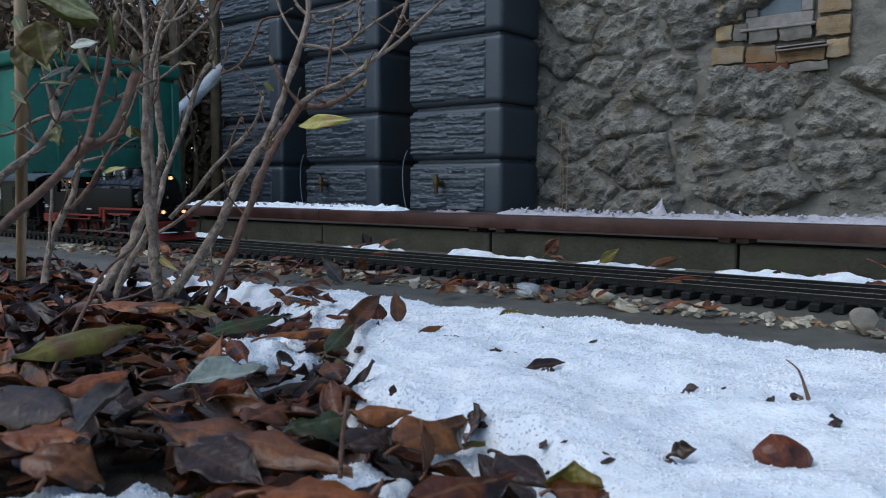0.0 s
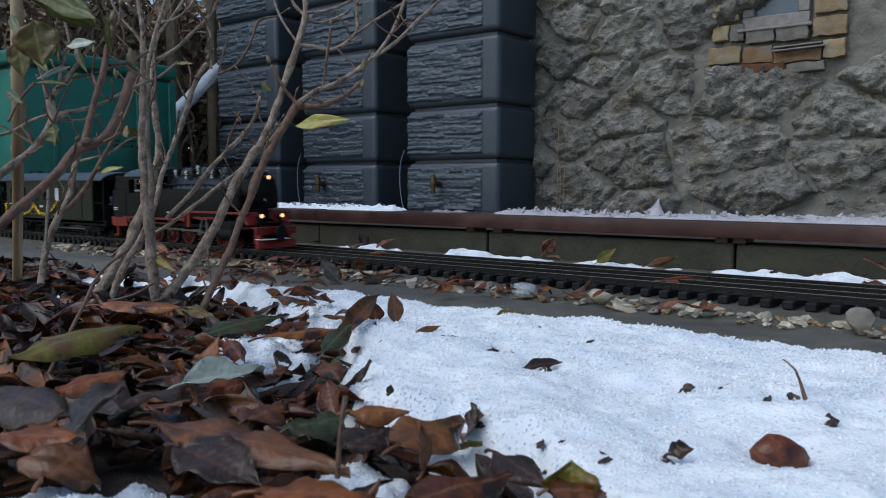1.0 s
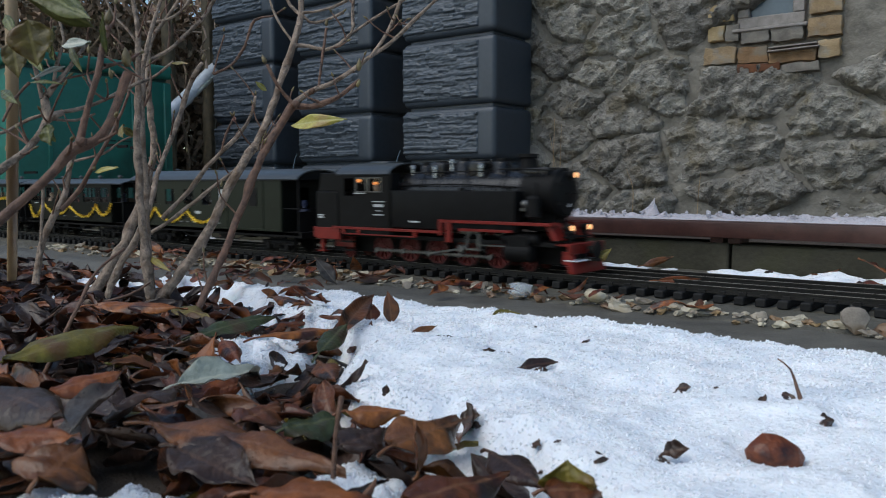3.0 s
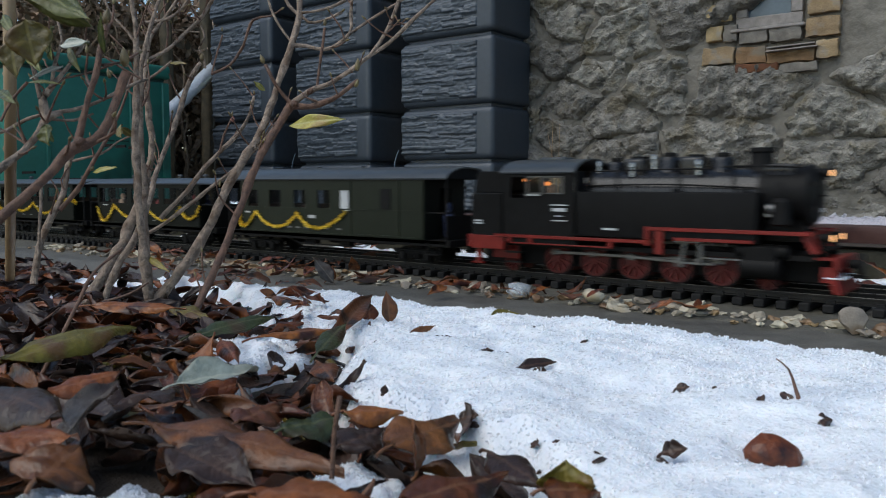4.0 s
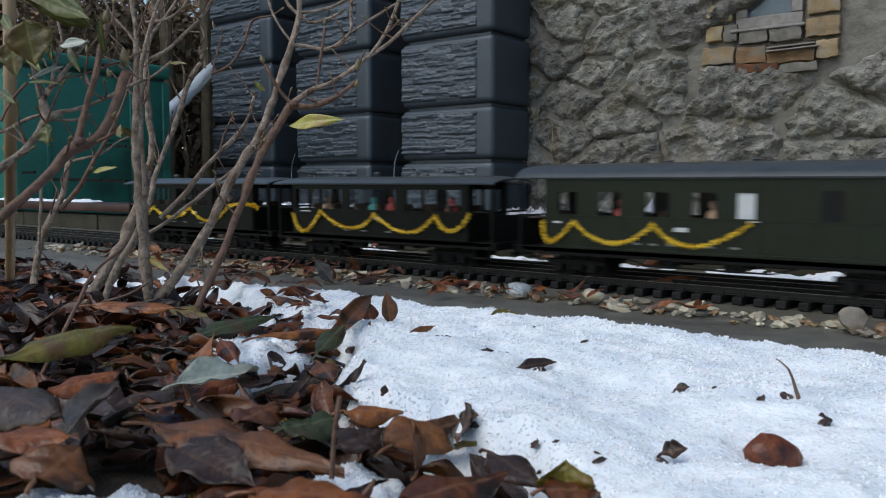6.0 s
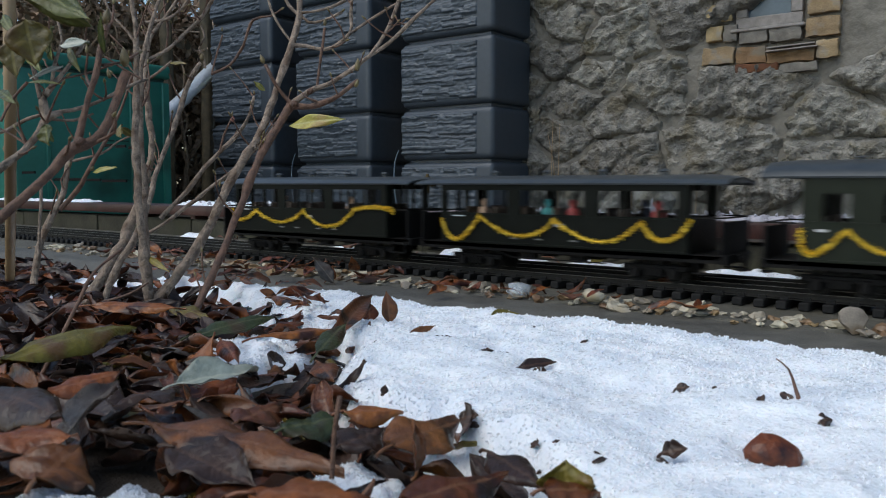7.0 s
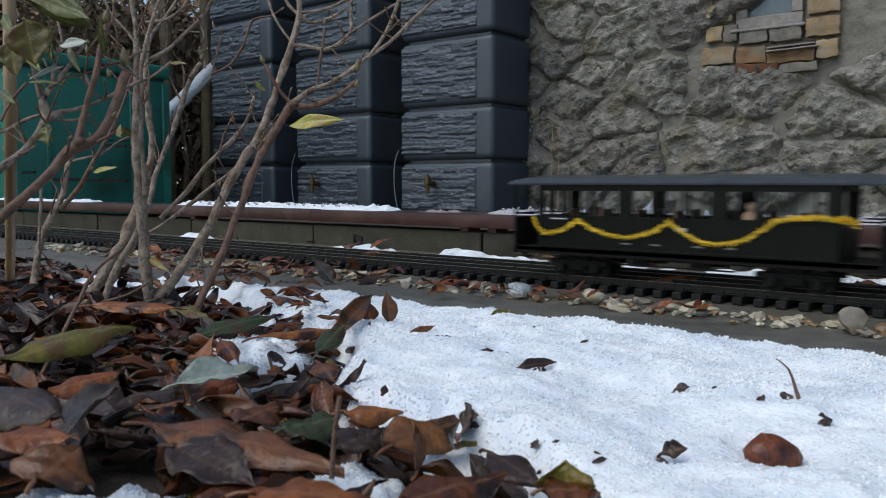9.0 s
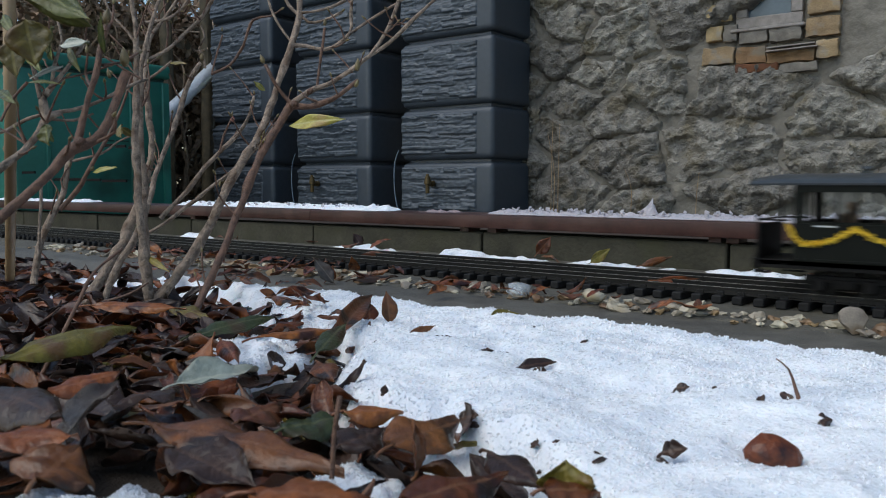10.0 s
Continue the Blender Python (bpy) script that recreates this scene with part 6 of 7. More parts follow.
part("stem", tube(bmesh.new(), ((-0.933, 0.431, 0.015), (-0.940, 0.443, 0.053), (-0.939, 0.460, 0.092), (-0.941, 0.474, 0.119), (-0.948, 0.485, 0.152), (-0.952, 0.497, 0.176)), (0.0038, 0.0039, 0.0039, 0.0035, 0.0030, 0.0020), 9, True), "bark", shrub_near, smooth=180)
part("branch", tube(bmesh.new(), ((-0.934, 0.464, 0.097), (-0.927, 0.485, 0.122), (-0.917, 0.495, 0.145), (-0.915, 0.513, 0.176), (-0.911, 0.534, 0.221), (-0.911, 0.550, 0.263)), (0.0032, 0.0027, 0.0027, 0.0022, 0.0016, 0.0017), 7, True), "twig", shrub_near, smooth=180)
part("twig", tube(bmesh.new(), ((-0.944, 0.489, 0.156), (-0.917, 0.510, 0.164), (-0.911, 0.529, 0.180), (-0.898, 0.540, 0.187)), (0.0016, 0.0016, 0.0011, 0.0011), 7, True), "bark", shrub_near, smooth=180)
part("twig", tube(bmesh.new(), ((-0.930, 0.437, 0.048), (-0.931, 0.441, 0.093), (-0.933, 0.443, 0.125)), (0.0016, 0.0016, 0.0016), 7, True), "bark", shrub_near, smooth=180)
part("twig", tube(bmesh.new(), ((-0.620, 0.290, -0.018), (-0.632, 0.308, 0.000), (-0.642, 0.328, 0.024), (-0.669, 0.361, 0.052), (-0.688, 0.399, 0.069)), (0.0014, 0.0014, 0.0015, 0.0012, 0.0013), 7, True), "twig", shrub_near, smooth=180)
part("twig", tube(bmesh.new(), ((-0.752, 0.341, -0.007), (-0.759, 0.363, 0.003), (-0.770, 0.379, 0.008)), (0.0008, 0.0009, 0.0009), 7, True), "twig", shrub_near, smooth=180)
part("twig", tube(bmesh.new(), ((-0.851, 0.467, -0.004), (-0.829, 0.486, 0.005), (-0.829, 0.512, 0.015)), (0.0015, 0.0015, 0.0010), 7, True), "twig", shrub_near, smooth=180)


def side_shoots(shrub, seed, count):
    """Short crooked twigs with small buds, grown from points along the thicker stems."""
    rng = random.Random(seed)
    stems = [o for o in shrub.children if o.name.startswith(("stem", "branch"))]
    for _ in range(count):
        me = rng.choice(stems).data
        a = me.vertices[rng.randrange(len(me.vertices) // 3, len(me.vertices))].co.copy()
        d = Vector((rng.gauss(0, .6), rng.gauss(0, .6), rng.uniform(.3, 1.2))).normalized() * rng.uniform(.012, .055)
        mid = a + d * .5 + Vector((rng.gauss(0, .003), rng.gauss(0, .003), -.002))
        part("side_shoot", tube(bmesh.new(), (a, mid, a + d), (.0013, .0010, .0008), 5, True), "twig", shrub, smooth=180)
        bud(shrub, a + d * .97, a + d * 1.0 + d.normalized() * .006, .0014)


side_shoots(shrub_main, 3, 34)
side_shoots(shrub_second, 4, 34)
side_shoots(shrub_near, 5, 30)

bud(shrub_main, (-0.691, 0.716, 0.266), (-0.691, 0.718, 0.282), 0.0034)
bud(shrub_main, (-0.689, 0.711, 0.246), (-0.687, 0.714, 0.256), 0.0026)
bud(shrub_main, (-0.785, 0.650, 0.276), (-0.789, 0.648, 0.287), 0.0030)
bud(shrub_main, (-0.736, 0.706, 0.324), (-0.736, 0.707, 0.333), 0.0023)
bud(shrub_main, (-0.866, 0.749, 0.368), (-0.862, 0.752, 0.371), 0.0017)
bud(shrub_main, (-0.749, 0.749, 0.350), (-0.746, 0.752, 0.354), 0.0016)
bud(shrub_main, (-0.873, 0.705, 0.248), (-0.874, 0.706, 0.255), 0.0017)
bud(shrub_main, (-0.888, 0.679, 0.219), (-0.887, 0.680, 0.226), 0.0017)
bud(shrub_near, (-0.539, 0.320, 0.213), (-0.541, 0.320, 0.227), 0.0036)
bud(shrub_near, (-0.790, 0.451, 0.238), (-0.792, 0.450, 0.249), 0.0023)
bud(shrub_near, (-0.799, 0.387, 0.173), (-0.800, 0.387, 0.187), 0.0028)
bud(shrub_near, (-0.552, 0.313, 0.244), (-0.551, 0.315, 0.255), 0.0027)
bud(shrub_second, (-0.909, 0.552, 0.263), (-0.909, 0.553, 0.272), 0.0019)
bud(shrub_second, (-0.916, 0.626, 0.169), (-0.917, 0.626, 0.178), 0.0016)
bud(shrub_second, (-0.917, 0.495, 0.145), (-0.914, 0.498, 0.150), 0.0030)
bud(shrub_main, (-0.929, 0.697, 0.338), (-0.929, 0.698, 0.345), 0.0017)
bud(shrub_main, (-0.948, 0.677, 0.297), (-0.948, 0.678, 0.308), 0.0034)
bud(shrub_main, (-0.789, 0.649, 0.178), (-0.785, 0.653, 0.187), 0.0031)
bud(shrub_main, (-0.747, 0.686, 0.240), (-0.741, 0.692, 0.248), 0.0038, "twig")
bud(shrub_main, (-0.760, 0.670, 0.225), (-0.753, 0.676, 0.229), 0.0050, "twig")
bud(shrub_near, (-0.543, 0.283, 0.156), (-0.537, 0.287, 0.160), 0.0040, "twig")
bud(shrub_main, (-0.775, 0.729, 0.350), (-0.772, 0.731, 0.352), 0.0012)
bud(shrub_second, (-0.877, 0.531, 0.186), (-0.877, 0.532, 0.194), 0.0015)
bud(shrub_main, (-0.829, 0.613, 0.125), (-0.828, 0.614, 0.133), 0.0015)
bud(shrub_near, (-0.620, 0.291, -0.009), (-0.619, 0.292, -0.006), 0.0010)
single_leaf((-0.761, 0.668, 0.200), (-0.681, 0.686, 0.206), 0.0181, 75, 0.30, "leafyellow", "", name="live_leaf", parent=shrub_main)
single_leaf((-0.531, 0.236, 0.257), (-0.447, 0.246, 0.221), 0.0247, 30, -0.30, "leafgreen", "", name="live_leaf", parent=shrub_near)
single_leaf((-0.486, 0.267, 0.227), (-0.527, 0.237, 0.247), 0.0141, 60, 0.20, "leafgreen", "", name="live_leaf", parent=shrub_near)
single_leaf((-0.810, 0.376, 0.274), (-0.753, 0.365, 0.230), 0.0187, 65, 0.30, "leafgreen", "", name="live_leaf", parent=shrub_near)
single_leaf((-0.797, 0.387, 0.282), (-0.768, 0.380, 0.246), 0.0143, 70, 0.30, "leafgreen", "", name="live_leaf", parent=shrub_near)
single_leaf((-0.789, 0.430, 0.270), (-0.783, 0.396, 0.264), 0.0080, 40, 0.50, "leafgreen", "", name="live_leaf", parent=shrub_near)
single_leaf((-0.810, 0.376, 0.274), (-0.794, 0.359, 0.236), 0.0110, 70, 0.20, "leafgreen", "", name="live_leaf", parent=shrub_near)
single_leaf((-0.795, 0.370, 0.226), (-0.738, 0.375, 0.220), 0.0044, 50, 0.40, "leafgreen", "", name="live_leaf", parent=shrub_near)
single_leaf((-0.835, 0.382, 0.281), (-0.800, 0.385, 0.282), 0.0090, 40, 0.30, "leafgreen", "", name="live_leaf", parent=shrub_near)
single_leaf((-0.797, 0.411, 0.267), (-0.765, 0.407, 0.236), 0.0079, 60, 0.30, "leafgreen", "", name="live_leaf", parent=shrub_near)
single_leaf((-0.765, 0.336, 0.281), (-0.735, 0.331, 0.259), 0.0102, 50, 0.30, "leafgreen", "", name="live_leaf", parent=shrub_near)
single_leaf((-0.795, 0.343, 0.216), (-0.750, 0.338, 0.200), 0.0106, 50, 0.30, "leafgreen", "", name="live_leaf", parent=shrub_near)
single_leaf((-0.898, 0.540, 0.187), (-0.892, 0.520, 0.196), 0.0096, 70, 0.30, "leafolive", "", name="live_leaf", parent=shrub_near)
single_leaf((-0.915, 0.497, 0.142), (-0.884, 0.509, 0.149), 0.0094, 50, 0.40, "leafyellow", "", name="live_leaf", parent=shrub_near)
single_leaf((-0.948, 0.626, 0.288), (-0.912, 0.629, 0.285), 0.0060, 60, 0.30, "leafolive", "", name="live_leaf", parent=shrub_second)
single_leaf((-0.862, 0.715, 0.254), (-0.859, 0.693, 0.265), 0.0076, 70, 0.30, "leafyellow", "", name="live_leaf", parent=shrub_main)
single_leaf((-0.789, 0.649, 0.173), (-0.775, 0.636, 0.187), 0.0070, 70, 0.30, "leafyellow", "", name="live_leaf", parent=shrub_main)
single_leaf((-0.888, 0.679, 0.219), (-0.875, 0.674, 0.209), 0.0061, 60, 0.20, "leafred", "", name="live_leaf", parent=shrub_main)
single_leaf((-0.793, 0.391, 0.170), (-0.789, 0.383, 0.184), 0.0067, 70, 0.40, "leafgreen", "", name="live_leaf", parent=shrub_near)
single_leaf((-0.859, 0.530, 0.042), (-0.811, 0.528, 0.028), 0.0081, 55, 0.30, "leafolive", "", name="live_leaf", parent=shrub_main)
single_leaf((-0.547, 0.309, 0.221), (-0.531, 0.298, 0.247), 0.0064, 60, 0.30, "leafgreen", "", name="live_leaf", parent=shrub_near)
single_leaf((-0.553, 0.257, 0.238), (-0.547, 0.260, 0.207), 0.030, 60, 0.30, "leafolive", "", name="live_leaf", parent=shrub_near)
single_leaf((-0.617, 0.307, 0.249), (-0.613, 0.301, 0.223), 0.022, 50, 0.30, "leafgreen", "", name="live_leaf", parent=shrub_near)
single_leaf((-0.635, 0.321, 0.238), (-0.615, 0.335, 0.241), 0.010, 60, 0.30, "leafpale", "", name="live_leaf", parent=shrub_near)
single_leaf((-0.595, 0.266, 0.231), (-0.589, 0.266, 0.203), 0.018, 40, 0.30, "leafolive", "", name="live_leaf", parent=shrub_near)
single_leaf((-0.619, 0.315, 0.220), (-0.621, 0.290, 0.208), 0.006, 40, 0.30, "leafpale", "", name="live_leaf", parent=shrub_near)
single_leaf((-0.539, 0.261, 0.168), (-0.531, 0.259, 0.154), 0.014, 60, 0.30, "leafgreen", "", name="live_leaf", parent=shrub_near)
single_leaf((-0.646, 0.377, 0.179), (-0.637, 0.372, 0.168), 0.012, 60, 0.30, "leafolive", "", name="live_leaf", parent=shrub_near)
cane = tube(bmesh.new(), ((-1.295, 0.561, -0.045), (-0.942, 0.416, 0.176), (-0.911, 0.408, 0.362)), (.0066, .0064, .0062), 10)
cane_pole = tagged(part("garden_cane", cane, "cane", smooth=180), "pale split bamboo cane pushed into the ground", "cane")
part("cane_node", lathe(bmesh.new(), ((.0066, -.003), (.0075, 0), (.0066, .003)), "Z", (-1.207, 0.525, 0.010), 12, False), "cane", cane_pole, smooth=180)
part("cane_node", lathe(bmesh.new(), ((.0066, -.003), (.0075, 0), (.0066, .003)), "Z", (-1.076, 0.471, 0.092), 12, False), "cane", cane_pole, smooth=180)
part("cane_node", lathe(bmesh.new(), ((.0066, -.003), (.0075, 0), (.0066, .003)), "Z", (-0.953, 0.420, 0.169), 12, False), "cane", cane_pole, smooth=180)
part("cane_node", lathe(bmesh.new(), ((.0063, -.003), (.0072, 0), (.0063, .003)), "Z", (-0.930, 0.413, 0.250), 12, False), "cane", cane_pole, smooth=180)
part("cane_node", lathe(bmesh.new(), ((.0063, -.003), (.0072, 0), (.0063, .003)), "Z", (-0.916, 0.409, 0.334), 12, False), "cane", cane_pole, smooth=180)
single_leaf((-0.576, 0.241, 0.006), (-0.654, 0.393, 0.002), 0.038, 15, -0.54, "leafolive", "large yellow-olive leaf on the litter")
single_leaf((-0.374, 0.229, 0.003), (-0.256, 0.255, -0.002), 0.036, 9, -0.63, "leafbrown", "large pinkish brown leaf with pale midrib")
single_leaf((-0.343, 0.221, -0.000), (-0.281, 0.224, -0.005), 0.032, 13, 0.36, "leafdark", "dark wet leaf on the litter")
single_leaf((-0.252, 0.197, 0.006), (-0.213, 0.234, -0.000), 0.045, 11, -0.72, "leafred", "rust brown wet leaf on the litter")
single_leaf((-0.213, 0.244, -0.004), (-0.202, 0.310, -0.007), 0.038, 15, -0.90, "leafbrown", "wet brown curled leaf on the litter")
single_leaf((-0.261, 0.292, -0.002), (-0.264, 0.355, -0.004), 0.040, 18, -0.72, "leafbrown", "wet brown curled leaf on the litter")
single_leaf((-0.336, 0.333, -0.007), (-0.314, 0.364, -0.010), 0.022, 18, -0.90, "leafred", "rust brown wet leaf on the litter")
single_leaf((-0.454, 0.298, -0.002), (-0.443, 0.357, -0.002), 0.031, 18, 0.90, "leafpale", "pale silvery leaf holding meltwater")
single_leaf((-0.469, 0.221, 0.006), (-0.466, 0.270, 0.011), 0.025, 18, -0.72, "leafred", "rust brown wet leaf on the litter")
single_leaf((-0.363, 0.182, 0.014), (-0.400, 0.228, 0.022), 0.027, -13, 0.72, "leafgrey", "grey wet leaf underside on the litter")
single_leaf((-0.453, 0.183, 0.018), (-0.375, 0.184, 0.018), 0.036, 15, -0.72, "leafdark", "dark wet leaf on the litter")
single_leaf((-0.367, 0.147, 0.018), (-0.338, 0.173, 0.018), 0.022, 13, -0.36, "leafred", "reddish wet leaf on the litter")
single_leaf((-0.289, 0.131, 0.022), (-0.301, 0.154, 0.026), 0.036, 18, -0.54, "leafbrown", "wet brown curled leaf on the litter")
single_leaf((-0.333, 0.284, -0.005), (-0.331, 0.326, -0.007), 0.032, 9, -0.54, "leafgreendark", "dark olive leaf on the litter")
single_leaf((-0.607, 0.420, -0.005), (-0.628, 0.527, -0.007), 0.029, 18, -0.72, "leafgreendark", "dark olive leaf on the litter")
single_leaf((-0.573, 0.461, -0.010), (-0.554, 0.550, -0.012), 0.018, 15, -0.72, "leafred", "orange brown leaf at the edge of the snow")
single_leaf((-0.486, 0.453, -0.012), (-0.524, 0.525, -0.002), 0.022, 22, -0.72, "leafgreendark", "dark olive leaf on the litter")
single_leaf((-0.519, 0.504, -0.012), (-0.602, 0.646, 0.006), 0.023, 22, 0.90, "leafbrown", "wet brown curled leaf on the litter")
single_leaf((-0.795, 0.663, -0.015), (-0.703, 0.645, -0.015), 0.023, 13, -1.44, "leafbrown", "wet brown curled leaf on the litter")
single_leaf((-0.347, 0.265, 0.001), (-0.363, 0.310, -0.002), 0.031, 13, -0.72, "leafbrown", "wet brown curled leaf on the litter")
single_leaf((-0.760, 0.494, -0.005), (-0.688, 0.492, -0.007), 0.023, 18, -0.54, "leafolive", "yellow brown leaf on the litter")
single_leaf((-0.775, 0.414, 0.006), (-0.692, 0.469, 0.004), 0.027, 18, -0.72, "leafred", "orange brown leaf under the shrub")
single_leaf((-0.288, 0.283, -0.005), (-0.289, 0.318, -0.005), 0.031, 13, -0.54, "leafdark", "dark wet leaf on the litter")
single_leaf((-0.237, 0.342, -0.013), (-0.189, 0.319, -0.013), 0.023, 13, -0.72, "leafdark", "dark wet leaf on the litter")
single_leaf((-0.182, 0.307, -0.010), (-0.163, 0.328, -0.013), 0.027, 15, -0.90, "leafbrown", "wet brown curled leaf on the litter")
single_leaf((-0.428, 0.277, 0.003), (-0.410, 0.229, 0.006), 0.031, 13, -0.72, "leafdark", "dark wet leaf on the litter")
single_leaf((-0.468, 0.436, -0.013), (-0.412, 0.400, -0.012), 0.023, 13, -0.72, "leafbrown", "wet brown curled leaf on the litter")
single_leaf((-0.579, 0.426, -0.007), (-0.500, 0.383, -0.008), 0.022, 13, -1.08, "leafred", "rust brown wet leaf on the litter")
single_leaf((-0.391, 0.567, -0.020), (-0.367, 0.575, -0.020), 0.013, 28, -0.36, "leafdark", "dark half-buried leaf in the snow")
single_leaf((-0.340, 0.533, -0.018), (-0.321, 0.562, -0.016), 0.013, 28, 0.72, "leafdark", "dark crumpled leaf on the snow")
single_leaf((-0.469, 0.586, -0.018), (-0.460, 0.604, -0.018), 0.010, 42, -0.54, "leafdark", "small dark leaf on the snow")
single_leaf((-0.494, 0.577, -0.018), (-0.494, 0.621, -0.013), 0.011, 56, -0.54, "leafbrown", "brown curled leaf on the snow")
single_leaf((-0.500, 0.727, -0.018), (-0.484, 0.760, -0.018), 0.018, 56, -0.72, "leafolive", "dark olive leaf at the edge of the snow")
single_leaf((-0.170, 0.415, -0.020), (-0.158, 0.422, -0.016), 0.013, 42, 0.90, "leafdark", "dark crumpled leaf on the snow")
single_leaf((-0.163, 0.553, -0.020), (-0.150, 0.558, -0.020), 0.011, 28, -0.36, "leafred", "small brown leaf bit in the snow")
single_leaf((-0.218, 0.556, -0.020), (-0.209, 0.559, -0.018), 0.009, 42, 0.36, "leafdark", "small dark leaf on the snow")
single_leaf((-0.116, 0.529, -0.019), (-0.109, 0.532, -0.017), 0.010, 42, 0.72, "leafdark", "small dark leaf on the snow")
single_leaf((-0.293, 0.394, -0.018), (-0.280, 0.394, -0.013), 0.018, 56, 0.36, "leafdark", "small dark leaf on the snow")
single_leaf((-0.193, 0.380, -0.019), (-0.189, 0.382, -0.016), 0.009, 42, 0.36, "leafdark", "small dark leaf on the snow")
single_leaf((-0.234, 0.383, -0.019), (-0.228, 0.381, -0.018), 0.007, 42, 0.36, "leafdark", "small dark leaf on the snow")
single_leaf((-0.705, 0.873, -0.010), (-0.661, 0.942, -0.013), 0.022, 18, -1.08, "leafred", "long brown leaf beside the track")
single_leaf((-0.831, 0.849, -0.013), (-0.802, 0.918, -0.015), 0.023, 15, -1.08, "leafdark", "purple brown leaf beside the track")
sunk = part("fallen_leaf", lump_bm(.019, 92, .30, .75), "leafred", None, "", Matrix.LocRotScale((-.1215, .452, -.0195), Euler((radians(-20), radians(6), radians(33))), (.78, .5, .70)), 180)
tagged(sunk, "rolled-up round brown leaf sunk in the snow", "leaf", "single fallen leaves")
single_leaf((-0.580, 0.617, -0.018), (-0.582, 0.618, 0.003), 0.020, 18, 0.60, "leafred", "brown pointed leaf standing up in the snow", facing=(0.61, -0.68, 0.41))
single_leaf((-0.558, 0.625, -0.018), (-0.563, 0.625, 0.016), 0.020, 18, 0.60, "leafbrown", "brown pointed leaf standing up in the snow", facing=(0.58, -0.70, 0.41))
single_leaf((-0.177, 0.322, -0.018), (-0.179, 0.322, 0.000), 0.028, 18, 0.30, "leafolive", "olive leaf standing at the edge of the snow", facing=(-0.12, -0.44, 0.89))
single_leaf((-0.233, 0.279, -0.005), (-0.236, 0.279, 0.020), 0.011, 15, 1.20, "leafbrown", "rolled brown leaf standing upright in the litter", facing=(0.86, -0.15, 0.49))
single_leaf((-0.334, 0.642, -0.018), (-0.338, 0.640, -0.013), 0.011, 18, 0.30, "leafdark", "small dark leaf on the snow", facing=(0.73, -0.59, 0.34))
single_leaf((-0.490, 0.529, -0.018), (-0.490, 0.529, -0.013), 0.007, 18, 0.30, "leafdark", "small dark leaf on the snow", facing=(0.56, -0.66, 0.50))
single_leaf((-0.371, 0.408, -0.018), (-0.370, 0.409, -0.011), 0.006, 18, 0.30, "leafdark", "small dark leaf bit standing in the snow", facing=(0.63, -0.50, 0.60))
single_leaf((-0.857, 0.834, -0.018), (-0.884, 0.817, 0.020), 0.025, 21, 0.30, "leafgrey", "pale grey leaf leaning beside the track", facing=(0.69, -0.67, 0.27))
single_leaf((-0.877, 0.836, -0.018), (-0.868, 0.845, 0.006), 0.023, 18, 0.30, "leafred", "brown leaf leaning beside the track", facing=(0.70, -0.67, 0.26))
single_leaf((-1.041, 1.075, -0.008), (-0.985, 1.119, -0.004), 0.020, 21, -0.50, "leafbrown", "tan curled leaf lying on the tracks", facing=(0.81, -0.57, 0.16))
single_leaf((-1.255, 1.310, -0.012), (-1.271, 1.300, 0.018), 0.028, 21, 0.30, "leafdark", "dark brown leaf leaning on the kerb", facing=(0.68, -0.72, 0.16))
single_leaf((-0.794, 1.310, -0.005), (-0.774, 1.329, 0.028), 0.028, 18, 0.20, "leafbrown", "brown leaf leaning on the kerb", facing=(0.46, -0.87, 0.20))
single_leaf((-0.664, 1.280, -0.011), (-0.638, 1.303, 0.014), 0.020, 18, 0.30, "leafolive", "olive brown leaf in the snow strip", facing=(0.38, -0.90, 0.21))
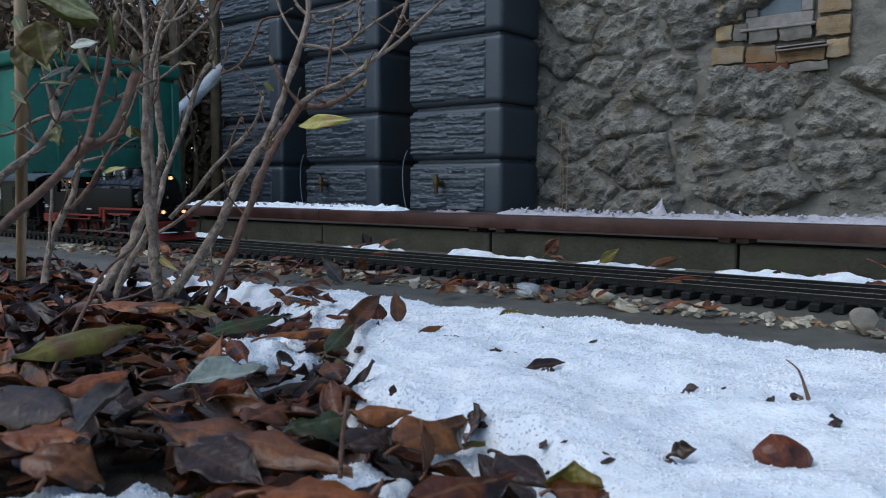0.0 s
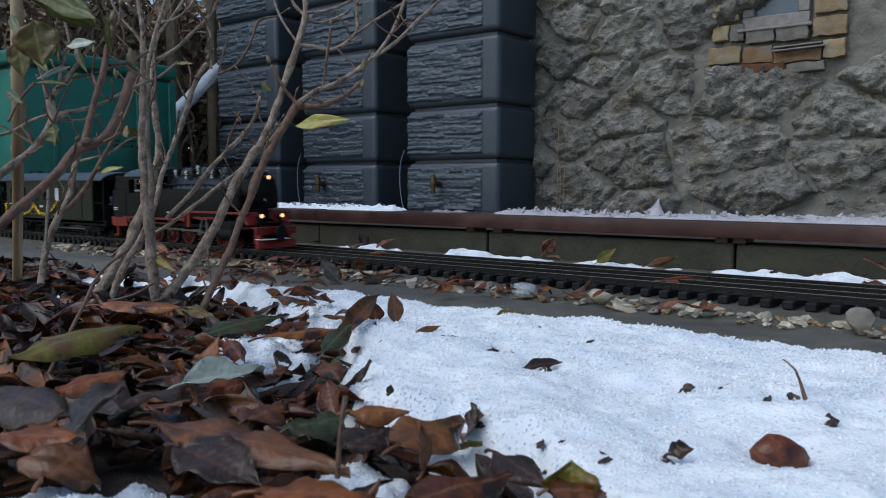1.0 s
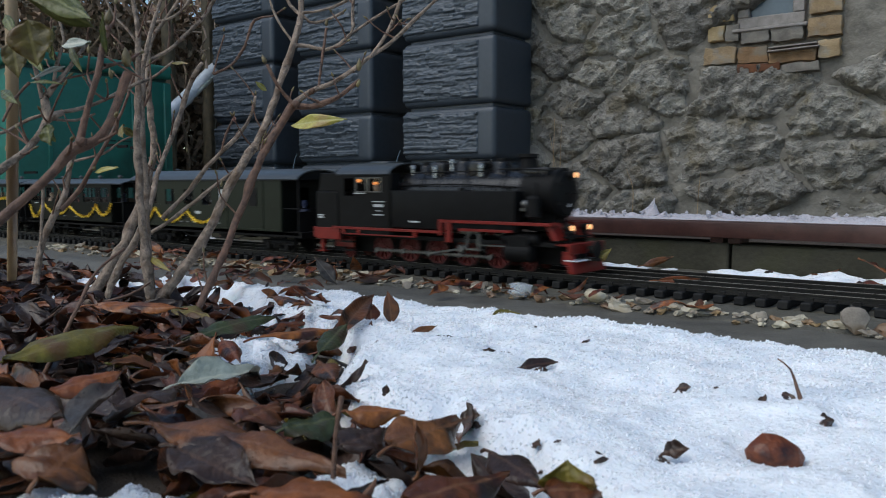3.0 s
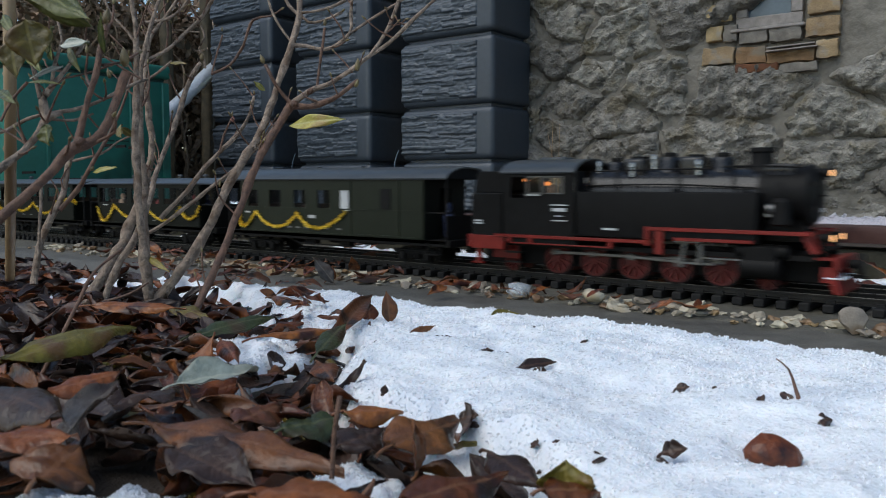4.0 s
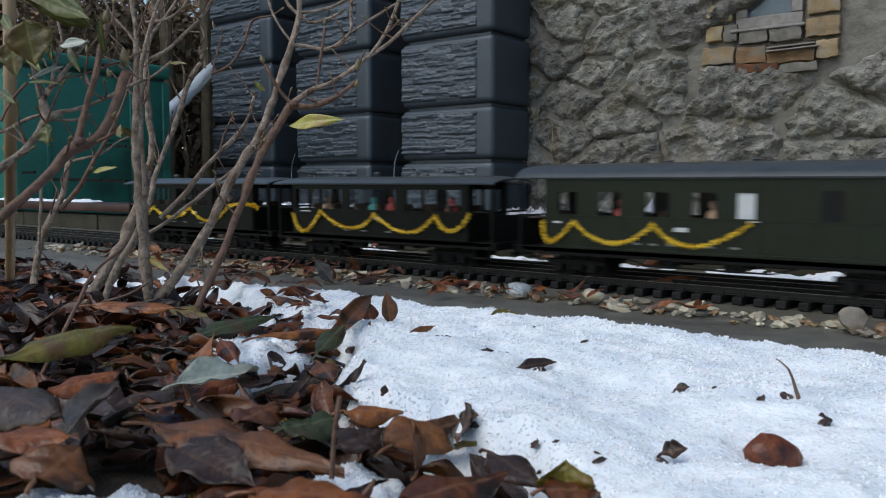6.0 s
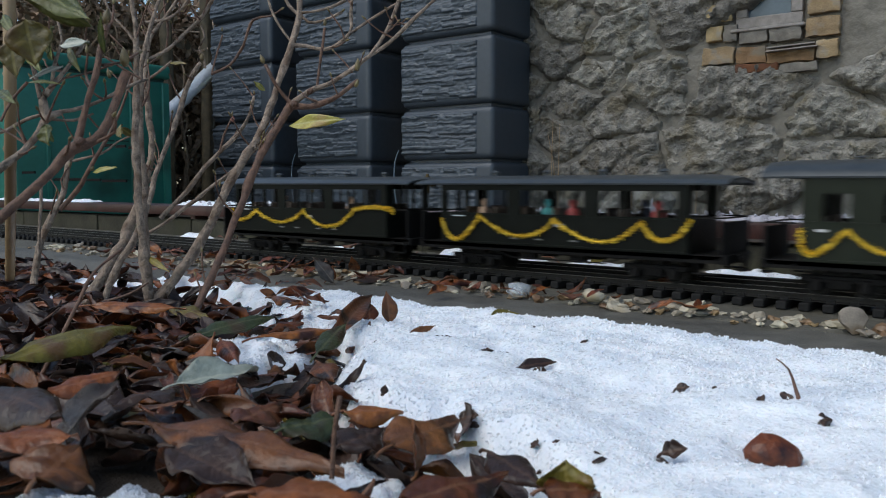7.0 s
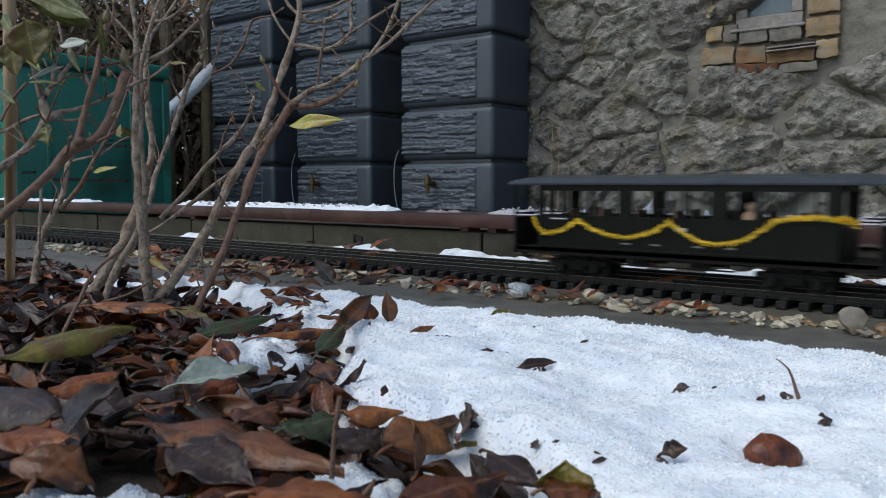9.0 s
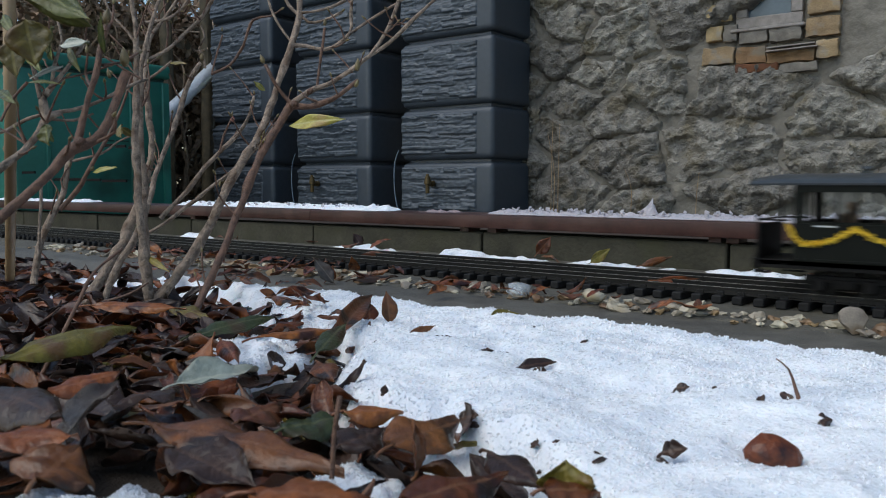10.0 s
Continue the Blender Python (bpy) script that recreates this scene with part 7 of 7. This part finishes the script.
single_leaf((-0.568, 1.280, -0.010), (-0.527, 1.314, 0.005), 0.014, 18, -0.40, "leafbrown", "pale brown leaf in the snow strip", facing=(0.31, -0.93, 0.21))
single_leaf((-0.436, 1.030, -0.002), (-0.388, 1.068, -0.000), 0.010, 9, 0.20, "leafred", "brown leaf lying between the rails", facing=(0.25, -0.93, 0.28))
single_leaf((-0.370, 1.290, -0.020), (-0.360, 1.299, -0.005), 0.015, 18, 0.30, "leafdark", "brown leaf in the snow strip", facing=(0.14, -0.96, 0.22))
tagged(part("loose_twig", tube(bmesh.new(), ((-0.259, 0.249, -0.005), (-0.259, 0.251, 0.014), (-0.258, 0.254, 0.032)), (.0013, .0011, .0014), 6, True), "twig", smooth=180), "thin brown twig standing in the leaf litter", "twig", "loose twigs")
tagged(part("loose_twig", tube(bmesh.new(), ((-0.136, 0.567, -0.018), (-0.139, 0.566, -0.008), (-0.143, 0.564, 0.004), (-0.150, 0.559, 0.011)), (.0018, .0012, .0007, .0005), 6), "twig", smooth=180), "thin curved brown twig sticking out of the snow", "twig", "loose twigs")


def motions():
    """The train rolls by; wheels and rods turn with it."""
    for ob, x5 in ((locomotive, LOCO_X), (baggage, BAG_X), (saloon_front, CAR2_X), (saloon_last, CAR3_X)):
        walk(ob, [(t, pose(x5 + run(t), TRACKS[0][0], 0)) for t, _ in AHEAD])
    times = [k / 15 for k in range(151)]
    for w, (x, y, z), r, a0 in WHEELS:
        walk(w, [(t, pose(x, y, z, 0, a0 + math.degrees(run(t) / r), 0)) for t in times])
    for rod, y, kind in RODS:
        rows = []
        for t in [k / 30 for k in range(301)]:
            a = run(t) / DRIVER_R
            dx, dz = CRANK * math.cos(a), -CRANK * math.sin(a)
            px, pz = DRIVERS[2] + dx, DRIVER_R + dz
            lift = math.asin((.030 - pz) / .072)
            end = px + .072 * math.cos(lift)
            if kind == "coupling":
                rows.append((t, pose(dx, y, DRIVER_R + dz)))
            elif kind == "main":
                rows.append((t, pose(px, y, pz, 0, -math.degrees(lift), 0)))
            else:
                rows.append((t, pose(end, y, .030)))
        walk(rod, rows)


motions()
